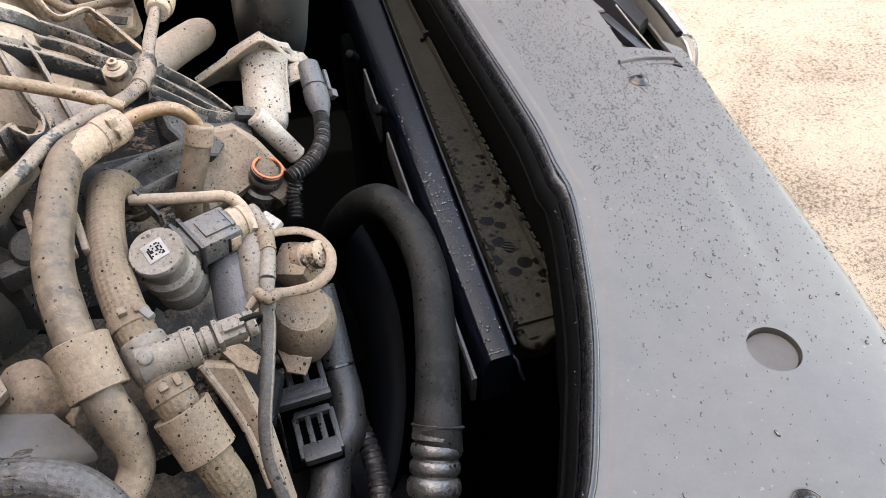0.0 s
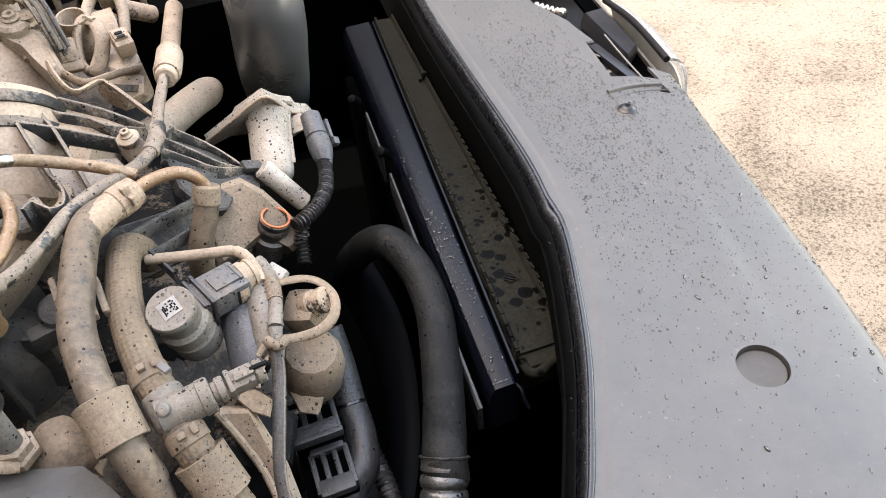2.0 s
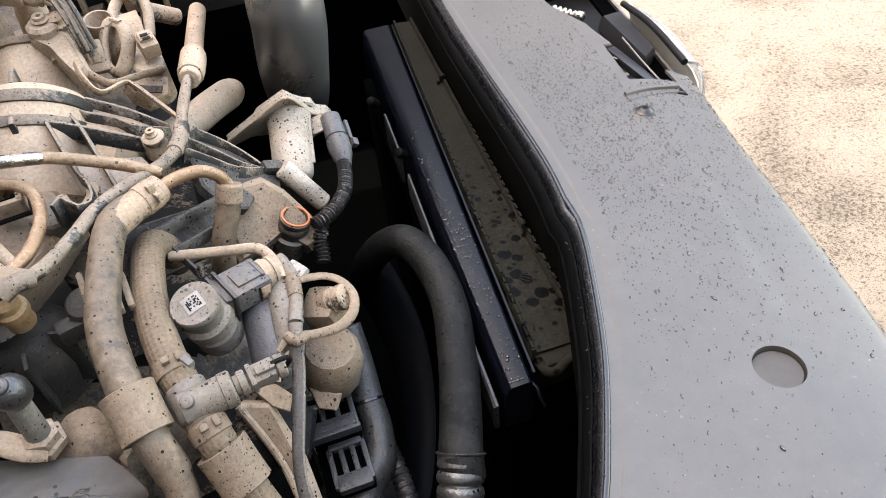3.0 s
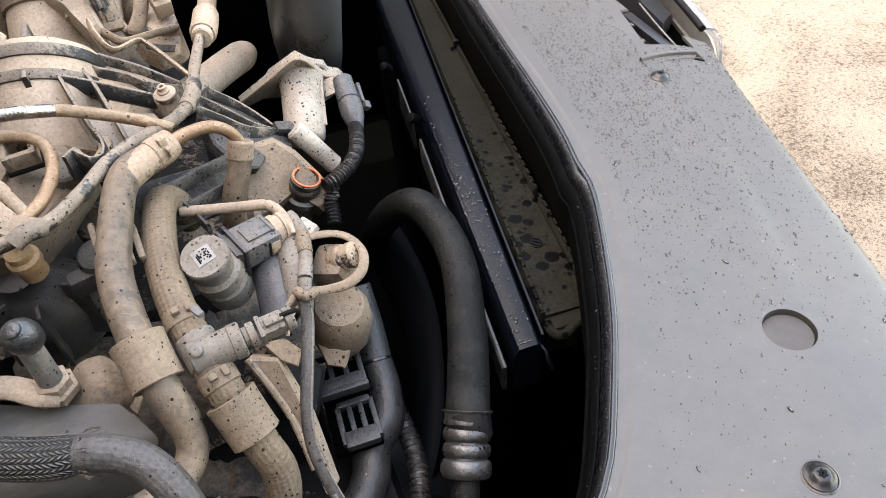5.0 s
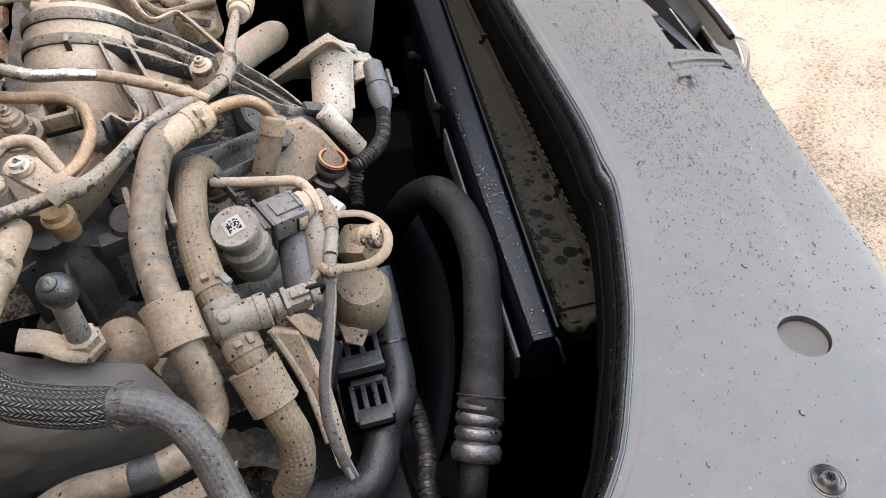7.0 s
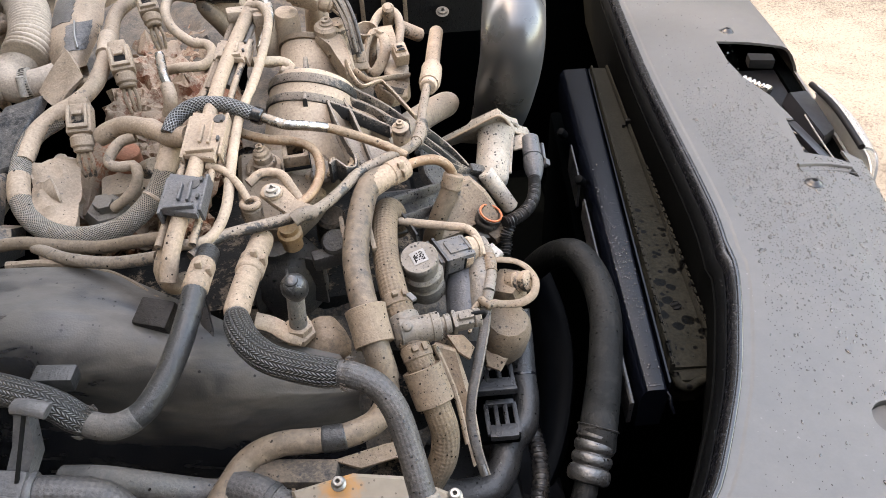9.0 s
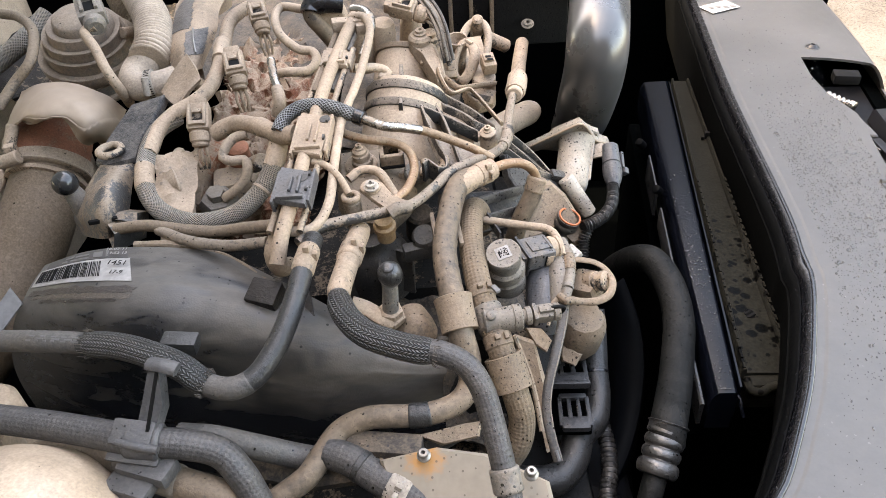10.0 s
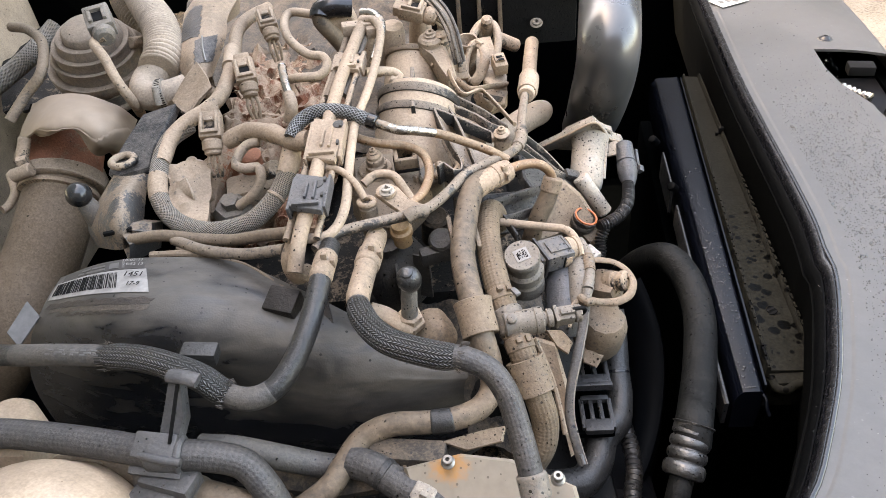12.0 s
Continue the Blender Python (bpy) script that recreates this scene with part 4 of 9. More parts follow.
# ---- hoses in front of the engine ----
def clamp(points, s0, s1, r, parent, mat=None, ears=True):
    c = part("hose_clamp", along(points, s0, s1, r), mat or M_DPIPE, parent, "dusty spring hose clamp")
    if ears:
        line = spline(points, 0.002)
        q = line[int((s0 + s1) / 2 * (len(line) - 1))]
        d = (line[min(int(s1 * len(line)), len(line) - 1)] - line[int(s0 * len(line))]).normalized()
        e = d.cross(Vector((0.35, -0.75, 0.55))).normalized()
        top = q + e.cross(d).normalized() * r * (1 if e.cross(d).z > 0 else -1)
        part("clamp_ear", joined(block(top + e * 0.004, facing(d), (0.004, 0.005, 0.008), 0.001), block(top - e * 0.004, facing(d), (0.006, 0.004, 0.007), 0.001)), mat or M_DPIPE, c)
    return c


ac = thing("refrigerant_hose", "thick matt black rubber hose arching to a ribbed metal ferrule", "hose", (0.09, 0.3, 0.85))
AC = [(0.0970, 0.2500, 0.8860), (0.1050, 0.2720, 0.8800), (0.1180, 0.3100, 0.8740), (0.1280, 0.3440, 0.8710), (0.1390, 0.3880, 0.8700), (0.1420, 0.4290, 0.8720), (0.1370, 0.4610, 0.8750), (0.1270, 0.4870, 0.8720), (0.1120, 0.5160, 0.8450), (0.0990, 0.5470, 0.8000), (0.0930, 0.6030, 0.7200)]
part("hose", sweep([Vector(AC[0]) + Vector((-0.0035, -0.013, -0.011))] + AC, 0.0157, 28, 0.004, wobble=0.012), M_ACH, ac)
f0, f1 = Vector((0.0970, 0.2500, 0.8860)), Vector((0.0820, 0.2160, 0.8600))
fl = (f1 - f0).length
FERRULE = [(0.80, -0.010), (1.00, -0.012), (1.07, 0.0), (1.05, 0.02), (0.98, 0.03), (0.97, 0.12), (1.00, 0.155), (0.99, 0.20), (0.88, 0.225), (0.88, 0.25), (0.97, 0.275), (1.01, 0.33), (1.01, 0.38), (0.97, 0.43), (0.88, 0.455), (0.88, 0.48), (0.97, 0.505), (1.01, 0.56), (1.00, 0.61), (0.96, 0.66), (0.88, 0.685), (0.88, 0.705), (0.99, 0.735), (1.06, 0.79), (1.07, 0.86), (1.05, 0.92), (0.97, 0.975), (0.80, 1.0), (0.62, 1.0)]
part("ferrule", lathe(f0, f1 - f0, [(0.0166 * r, h * fl) for r, h in FERRULE], 36), dirty("crimped_aluminium", (0.085, 0.083, 0.081), 0.30, 0.34, metal=0.8, speck=0.5, cover=0.5, dust=(0.06, 0.052, 0.043)), ac, "ribbed crimped aluminium ferrule")
part("metal_pipe", sweep([f1 - (f1 - f0) * 0.1, f1 + (f1 - f0) * 0.5, f1 + (f1 - f0) * 1.0 + Vector((0, 0, -0.05)), f1 + (f1 - f0) * 1.1 + Vector((0, 0, -0.2))], 0.0100, 18), M_ACH, ac)
lh = thing("lower_coolant_hose", "dusty black rubber hose running down beside the pump", "hose", (0.06, 0.3, 0.8))
LH = [(0.050, 0.389, 0.890), (0.051, 0.367, 0.868), (0.050, 0.342, 0.850), (0.050, 0.320, 0.838), (0.044, 0.300, 0.830), (0.028, 0.282, 0.828), (0.020, 0.260, 0.822), (0.005, 0.242, 0.820), (-0.019, 0.238, 0.820), (-0.047, 0.242, 0.820)]
lr = 0.0126
part("hose", sweep(LH, lambda m, s: lr * (1 + 0.16 * min(1, max(0, (s - 0.40) / 0.08))), 20), M_HOSE, lh)
part("seam_ring", between(LH, 1.98, 2.08, lr * 1.06), M_RUBBER, lh, "moulded seam ring")
part("printed_mark", joined(*[block(Vector((0.0345, 0.2935, 0.8452)).lerp(Vector((0.0175, 0.2775, 0.8450)), i / 7), facing((0.55, 0.5, -0.05), (-0.2, -0.1, 1)), (0.0012, 0.0044 - 0.001 * (i % 3), 0.0005), 0.0001) for i in range(8)]), M_PAPER, lh, "faded white printed bars")

alt = thing("alternator", "grey ribbed alternator housing deep beside the pump", "alternator", (0.03, 0.3, 0.8))
g0 = Vector((0.019, 0.325, 0.872))


def slotted(at, w, h, bars, d=0.008):
    """A moulded frame with upright slots: two rails, side posts and rounded bars between."""
    geoms = [block(at + Vector((0, h / 2, 0)), BOX, (w, 0.006, d), 0.002), block(at - Vector((0, h / 2 - 0.003, 0)), BOX, (w, 0.014, d), 0.003)]
    geoms += [block(at + Vector((-w / 2 + w * i / bars, 0, -0.001)), BOX, (0.0042, h, d), 0.0018) for i in range(bars + 1)]
    return joined(*geoms)


part("upper_grille", slotted(g0 + Vector((0.0, 0.002, 0.0)), 0.034, 0.034, 3), M_GRILLE, alt, "slotted grey housing frame")
part("lower_grille", slotted(g0 + Vector((0.004, -0.034, -0.020)), 0.026, 0.034, 3), M_GRILLE, alt, "slotted grey housing frame")
part("step_lip", block(g0 + Vector((0.001, -0.0185, 0.0015)), BOX, (0.037, 0.005, 0.008), 0.002), M_GRILLE, alt)
part("grille_plate", block(g0 + Vector((0.0, -0.015, -0.024)), BOX, (0.036, 0.08, 0.006), 0.003), M_BAYSHADE, alt)
part("body", rod((0.03, 0.33, 0.70), (0.03, 0.24, 0.72), 0.06), M_SHROUD, alt)
lw = thing("lower_loom", "corrugated black cable sleeve hanging beside the hose", "wiring loom", (0.058, 0.27, 0.80))
part("sleeve", sweep([(0.055, 0.330, 0.800), (0.058, 0.290, 0.800), (0.056, 0.262, 0.800), (0.050, 0.236, 0.800), (0.050, 0.205, 0.800)], lambda m, s: 0.0075 + 0.0010 * math.sin(m * 1100), 14, 0.0012), M_CORR, lw)
# big smooth charge pipe
cp = thing("charge_air_pipe", "large smooth black plastic charge air pipe", "air pipe", (0.1, 0.8, 0.9))
CP = [(0.14, 1.06, 1.03), (0.109, 0.833, 1.060), (0.092, 0.715, 1.040), (0.089, 0.705, 1.000), (0.086, 0.727, 0.950), (0.088, 0.782, 0.890), (0.094, 0.872, 0.820)]
part("pipe", sweep(CP, 0.0382, 32, 0.006), M_PIPE, cp)
part("collar", along(CP, 0.10, 0.16, 0.0416), M_PIPE, cp)

# ---- engine masses ----
eng = thing("engine_block", "mud-covered engine block and cylinder head, near black for gap shade", "engine", (-0.2, 0.45, 0.4))
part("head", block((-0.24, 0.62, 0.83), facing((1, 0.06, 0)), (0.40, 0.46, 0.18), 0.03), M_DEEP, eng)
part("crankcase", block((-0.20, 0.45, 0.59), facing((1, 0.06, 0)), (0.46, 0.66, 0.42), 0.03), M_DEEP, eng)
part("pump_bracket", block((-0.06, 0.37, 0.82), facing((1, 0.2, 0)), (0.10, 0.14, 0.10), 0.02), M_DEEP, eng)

# belt cover
bc = thing("timing_belt_cover", "dusty black plastic belt cover with a barcode label", "belt cover", (-0.3, 0.3, 0.9))
ST = [[(-0.469, 0.367, 0.990), (-0.463, 0.323, 0.995), (-0.480, 0.304, 0.965), (-0.499, 0.300, 0.900), (-0.475, 0.246, 0.840)],
      [(-0.410, 0.350, 1.018), (-0.391, 0.293, 1.026), (-0.400, 0.270, 0.990), (-0.422, 0.274, 0.920), (-0.422, 0.236, 0.850)],
      [(-0.359, 0.346, 1.024), (-0.328, 0.281, 1.034), (-0.327, 0.255, 1.003), (-0.341, 0.259, 0.935), (-0.352, 0.228, 0.860)],
      [(-0.291, 0.342, 1.018), (-0.263, 0.286, 1.020), (-0.255, 0.256, 0.998), (-0.263, 0.253, 0.940), (-0.289, 0.249, 0.830)],
      [(-0.229, 0.320, 1.000), (-0.203, 0.280, 0.998), (-0.190, 0.252, 0.980), (-0.191, 0.244, 0.940), (-0.208, 0.254, 0.830)],
      [(-0.169, 0.291, 0.985), (-0.146, 0.264, 0.978), (-0.137, 0.250, 0.966), (-0.130, 0.248, 0.940), (-0.141, 0.264, 0.840)],
      [(-0.107, 0.279, 0.968), (-0.096, 0.265, 0.962), (-0.090, 0.255, 0.955), (-0.095, 0.255, 0.930), (-0.101, 0.268, 0.850)]]
for row in ST:
    row[4] = tuple(Vector(row[3]) + Vector((0, 0.006, -0.14)))
BC = loft(ST, 8, 8)
part("shell", skin(BC, 0.004, (0.1, -0.7, 0.7)), M_COVER, bc)


def patch(grid, u0, u1, v0, v1, lift, n=10, rag=0.0):
    """A small skin that follows a grid between shares u0..u1 and v0..v1, lifted off it; rag: an uneven, torn outline."""
    def at(u, v):
        i, j = u * (len(grid) - 1), v * (len(grid[0]) - 1)
        a, b = min(int(i), len(grid) - 2), min(int(j), len(grid[0]) - 2)
        s, t = i - a, j - b
        return grid[a][b] * (1 - s) * (1 - t) + grid[a + 1][b] * s * (1 - t) + grid[a][b + 1] * (1 - s) * t + grid[a + 1][b + 1] * s * t
    rows = []
    for i in range(n + 1):
        row = []
        for j in range(4):
            u, v = u0 + (u1 - u0) * i / n, v0 + (v1 - v0) * j / 3
            if rag:
                u += rag * 1.2 * noise.noise(Vector((j * 1.7, v0 * 90, u1 * 50))) * (1 if i in (0, n) else 0)
                v += rag * noise.noise(Vector((u * 60, j * 0.5, v0 * 70)))
            p = at(u, v)
            nrm = (at(min(u + 0.01, 1), v) - at(max(u - 0.01, 0), v)).cross(at(u, min(v + 0.02, 1)) - at(u, max(v - 0.02, 0))).normalized()
            row.append(p + nrm * (lift if nrm.z > 0 else -lift))
        rows.append(row)
    return skin(rows, 0.0004)


# hoses over the engine
def hose(name, label, pts, r, mat, n=18, at=None, **kw):
    t = thing(name, label, "hose" if "pipe" not in name else "pipe", at or tuple(Vector(pts[0])))
    part("tube", sweep(pts, r, n, **kw), mat, t)
    return t


HA = [(-0.061, 0.428, 1.030), (-0.075, 0.416, 1.032), (-0.082, 0.399, 1.030), (-0.087, 0.367, 1.025), (-0.090, 0.336, 1.018), (-0.087, 0.309, 1.010), (-0.082, 0.285, 1.000), (-0.077, 0.267, 0.985), (-0.072, 0.255, 0.965), (-0.072, 0.244, 0.950), (-0.082, 0.230, 0.945), (-0.103, 0.220, 0.945), (-0.125, 0.218, 0.945), (-0.152, 0.217, 0.945), (-0.174, 0.209, 0.940), (-0.187, 0.190, 0.935), (-0.198, 0.173, 0.930), (-0.224, 0.158, 0.920)]
ha = hose("coolant_pipe", "muddy tan and black coolant pipe bending down over the pump", HA, lambda m, s: 0.0094 if s > 0.5 else 0.0106, M_TANB)
part("sleeve", collar(HA, 5.7, 6.95, 0.0152, 1.06), M_BROWN, ha, "wide tan mud-covered sleeve")
part("dark_band", between(HA, 11.0, 11.85, 0.0099), M_HOSE, ha, "dark scuffed band")
HT = [(-0.080, 0.408, 1.031), (-0.065, 0.422, 1.032), (-0.046, 0.437, 1.032)]
ht = hose("coolant_branch_hose", "tan muddy branch hose with a clamp", HT, 0.0104, M_TAN)
clamp(HT, knot(HT, 1.3), knot(HT, 1.9), 0.0112, ht, M_TAN)
HC1 = [(-0.049, 0.435, 1.032), (-0.035, 0.442, 1.033), (-0.019, 0.448, 1.030), (-0.008, 0.449, 1.022), (-0.003, 0.450, 1.008), (-0.006, 0.443, 0.995)]
hose("vent_pipe", "thin rusty tan metal pipe", HC1, 0.0046, M_RUST)
HC = [(-0.002, 0.450, 1.012), (-0.008, 0.443, 0.995), (-0.017, 0.436, 0.978), (-0.023, 0.435, 0.960), (-0.027, 0.437, 0.940)]
hc = hose("bypass_hose", "tan and black worn rubber hose", HC, lambda m, s: 0.0086 + 0.0010 * s, M_TANB)
part("end_band", along(HC, 0.0, 0.2, 0.0098), M_TAN, hc)
HB = [(-0.058, 0.448, 0.955), (-0.060, 0.432, 0.985), (-0.066, 0.418, 0.998), (-0.068, 0.373, 1.000), (-0.065, 0.336, 0.998), (-0.060, 0.308, 0.990), (-0.053, 0.288, 0.980), (-0.047, 0.269, 0.972), (-0.041, 0.254, 0.958), (-0.034, 0.239, 0.940), (-0.030, 0.232, 0.920), (-0.033, 0.224, 0.900), (-0.043, 0.219, 0.880)]
hb = hose("fuel_cooler_hose", "tan mud-covered cloth-pattern hose joining a grey sensor", HB, 0.0112, M_TANC)
clamp(HB, knot(HB, 4.8), knot(HB, 5.2), 0.0122, hb, M_BROWN)
clamp(HB, knot(HB, 6.75), knot(HB, 7.2), 0.0122, hb, M_BROWN)
part("sleeve", collar(HB, 7.55, 8.75, 0.0155, 1.03), M_BROWN, hb, "wide tan sleeve")
part("white_tag", block((-0.048, 0.299, 1.004), facing((0.5, -0.8, 0), (0.2, -0.4, 1)), (0.009, 0.0045, 0.003), 0.001), M_TAG, hb, "white plastic tag")

PD = [(-0.208, 0.317, 1.045), (-0.198, 0.330, 1.046), (-0.185, 0.340, 1.046), (-0.148, 0.353, 1.045), (-0.120, 0.368, 1.042), (-0.101, 0.395, 1.040), (-0.086, 0.424, 1.038), (-0.065, 0.447, 1.035), (-0.042, 0.470, 1.030), (-0.030, 0.504, 1.024), (-0.025, 0.562, 1.018), (-0.018, 0.617, 1.013), (-0.011, 0.665, 1.010)]
pd = hose("metal_coolant_pipe", "long mud-speckled metal pipe across the engine", PD, 0.0047, M_DPIPE, wobble=0.04)
part("upper_hose", sweep([(-0.011, 0.653, 1.010), (-0.004, 0.725, 1.004), (0.004, 0.795, 1.000)], 0.0090, 18), M_TAN, pd)
part("joint_ring", along([(-0.016, 0.621, 1.012), (-0.011, 0.653, 1.010), (-0.007, 0.697, 1.006)], 0.15, 0.75, 0.0122), M_PALE, pd)
part("joint_ring", along([(-0.016, 0.621, 1.012), (-0.011, 0.653, 1.010), (-0.007, 0.697, 1.006)], 0.02, 0.14, 0.0095), M_PALE, pd)
part("pipe_band", between(PD, 8.6, 9.5, 0.0064), M_DPIPE, pd)

HE = [(-0.196, 0.321, 1.045), (-0.196, 0.283, 1.050), (-0.198, 0.256, 1.045), (-0.202, 0.233, 1.038), (-0.210, 0.213, 1.028), (-0.222, 0.196, 1.020), (-0.238, 0.189, 1.017), (-0.257, 0.193, 1.018), (-0.274, 0.199, 1.030), (-0.296, 0.207, 1.034), (-0.321, 0.216, 1.034), (-0.350, 0.222, 1.032), (-0.393, 0.228, 1.030), (-0.444, 0.240, 1.020), (-0.526, 0.266, 1.000)]
he = hose("breather_hose", "glossy black rubber hose bending into a braided sleeve", HE, 0.0083, M_HOSE, 20)
clamp(HE, knot(HE, 0.45), knot(HE, 1.35), 0.0092, he, M_TAN)
part("braid_sleeve", between(HE, 7.0, 11.0, 0.0098, 24), M_BRAID, he, "frayed black braided sleeve")


def fray(points, s, r, parent, seed, n=26):
    """Loose strand ends round a cut braid."""
    line = spline(points, 0.002)
    i = min(max(int(s * (len(line) - 1)), 1), len(line) - 2)
    q, d = line[i], (line[i + 1] - line[i - 1]).normalized()
    a = d.orthogonal().normalized()
    b = d.cross(a)
    rn = random.Random(seed)
    geoms = []
    for k in range(n):
        t = 2 * math.pi * (k + rn.random()) / n
        o = a * math.cos(t) + b * math.sin(t)
        p0 = q + o * r
        geoms.append(sweep([p0 - d * 0.002, p0 + d * rn.uniform(-0.001, 0.002) + o * 0.001, p0 + d * rn.uniform(-0.002, 0.004) + o * rn.uniform(0.0005, 0.0022)], 0.00035, 4, 0.002, caps=False))
    part("frayed_end", joined(*geoms), M_PLASTIC, parent, "frayed braid strands")


hl0 = spline(HE, 0.002)
prints = []
rnd = random.Random(17)
for row in range(3):
    k = knot(HE, 11.15)
    while k < knot(HE, 12.05):
        w = rnd.choice((0.004, 0.006, 0.009))
        i = int(k * (len(hl0) - 1))
        d = (hl0[i + 1] - hl0[i - 1]).normalized()
        o = (Vector((0.0, -0.30 - 0.26 * row, 1.0)) - d * d.dot(Vector((0.0, -0.30 - 0.26 * row, 1.0)))).normalized()
        prints.append(block(hl0[i] + o * 0.0087, facing(d, o), (w * 0.7, 0.0013, 0.0003), 0.0001))
        k += (w + 0.0015) / 0.42
part("printed_mark", joined(*prints), M_TAG, he, "faded unreadable white print")
M_DUSTED = dirty("dust_wiped_rubber", (0.030, 0.029, 0.028), 0.54, 0.5, cover=0.6, speck=0.5, edge=0.25, dust=(0.14, 0.120, 0.102))
part("dusty_length", between(HE, 5.2, 7.05, 0.0085, 20), M_DUSTED, he, "dusty grey-brown bend below the braid")
part("dusty_length", between(HE, 11.0, 13.0, 0.00845, 20), M_DUSTED, he, "dusty length with print")
fray(HE, knot(HE, 7.0), 0.0098, he, 2)
fray(HE, knot(HE, 11.0), 0.0098, he, 3)
HF = [(-0.162, 0.353, 1.030), (-0.165, 0.318, 1.034), (-0.167, 0.286, 1.037), (-0.167, 0.257, 1.040), (-0.157, 0.230, 1.045), (-0.141, 0.211, 1.046), (-0.122, 0.201, 1.046), (-0.102, 0.194, 1.046), (-0.087, 0.191, 1.046), (-0.071, 0.185, 1.040), (-0.061, 0.174, 1.030), (-0.055, 0.160, 1.015), (-0.050, 0.143, 1.000), (-0.046, 0.128, 0.985), (-0.042, 0.112, 0.970)]
hf = hose("fuel_hose", "cloth-pattern rubber hose leaving a black braided sleeve", HF, 0.0083, M_HOSEC, 22)
part("tan_end", between(HF, 0.0, 3.3, 0.0092), M_TAN, hf, "tan mud-covered end")
part("braid_sleeve", between(HF, 3.2, 7.95, 0.0097, 24), M_BRAID, hf, "black braided sleeve")
fray(HF, knot(HF, 7.95), 0.0097, hf, 4)
clamp(HF, knot(HF, 0.85), knot(HF, 1.45), 0.0106, hf, M_TAN)

PG = [(-0.249, 0.458, 1.070), (-0.241, 0.472, 1.078), (-0.224, 0.477, 1.085), (-0.199, 0.471, 1.087), (-0.179, 0.463, 1.083), (-0.168, 0.459, 1.080), (-0.147, 0.451, 1.075), (-0.130, 0.455, 1.070), (-0.109, 0.464, 1.060), (-0.086, 0.464, 1.050), (-0.064, 0.459, 1.042), (-0.045, 0.458, 1.030)]
pg = hose("return_fuel_pipe", "bare steel pipe turning rusty tan with a braided hose end", PG, 0.0043, M_RUST)
part("steel_length", between(PG, 5.1, 8.0, 0.0045), M_STEEL, pg, "bare shiny steel length")
part("braid", between(PG, 0.0, 4.6, 0.0070, 22), M_BRAIDS, pg, "shiny black braided hose")
part("crimp", between(PG, 4.5, 5.2, 0.0074), M_RUBBER, pg, "black crimp with a small mark")
PH = [(-0.196, 0.485, 1.070), (-0.190, 0.463, 1.065), (-0.166, 0.454, 1.060), (-0.140, 0.454, 1.055), (-0.124, 0.445, 1.050), (-0.118, 0.419, 1.046), (-0.123, 0.389, 1.045), (-0.134, 0.374, 1.044)]
hose("leak_off_pipe", "rusty tan steel pipe bent in a loop", PH, 0.0042, M_RUST)
hose("short_pipe", "short tan muddy pipe", [(-0.176, 0.401, 1.050), (-0.165, 0.409, 1.054), (-0.149, 0.405, 1.054), (-0.138, 0.387, 1.050), (-0.132, 0.378, 1.044)], 0.0042, M_TAN)

# fuel rail
FR = [(-0.187, 0.614, 1.118), (-0.196, 0.558, 1.108), (-0.205, 0.503, 1.095), (-0.212, 0.445, 1.078), (-0.214, 0.367, 1.068), (-0.218, 0.317, 1.058), (-0.222, 0.296, 1.040)]
rail = thing("fuel_rail", "mud-coated fuel rail with plastic loom clips", "fuel rail", tuple(FR[0]))
part("rail", sweep(FR, 0.0064, 18, wobble=0.03), M_TAN, rail)
for dx in (-0.0125, 0.0125):
    part("guide_rod", sweep([Vector(q) + Vector((dx, 0.003, -0.004)) for q in FR[1:6]], 0.0030, 10), M_MUDDY, rail, "dark guide rod")
part("side_tube", sweep([(-0.190, 0.606, 1.120), (-0.176, 0.602, 1.122), (-0.167, 0.580, 1.115), (-0.171, 0.532, 1.100), (-0.177, 0.497, 1.090), (-0.186, 0.459, 1.078), (-0.187, 0.404, 1.066), (-0.187, 0.358, 1.055), (-0.197, 0.330, 1.050), (-0.220, 0.326, 1.050)], 0.0043, 14), M_PALE, rail, "dusty pale tube")
part("steel_bend", sweep([(-0.191, 0.625, 1.122), (-0.177, 0.619, 1.122), (-0.168, 0.600, 1.118), (-0.168, 0.577, 1.110), (-0.173, 0.549, 1.100)], 0.0050, 16), M_STEEL, rail, "shiny bent steel tube")
part("side_rod", sweep([(-0.184, 0.597, 1.108), (-0.193, 0.548, 1.096), (-0.201, 0.506, 1.086)], 0.0030, 12), M_GREY, rail)
part("side_rod", sweep([(-0.204, 0.605, 1.110), (-0.210, 0.544, 1.100), (-0.216, 0.496, 1.090)], 0.0032, 12), M_BROWN, rail)


M_SLATEC = dirty("speckled_slate_clip", (0.050, 0.050, 0.052), 0.40, 0.45, cover=0.5, speck=1.0, dust=(0.19, 0.165, 0.145), edge=0.2)


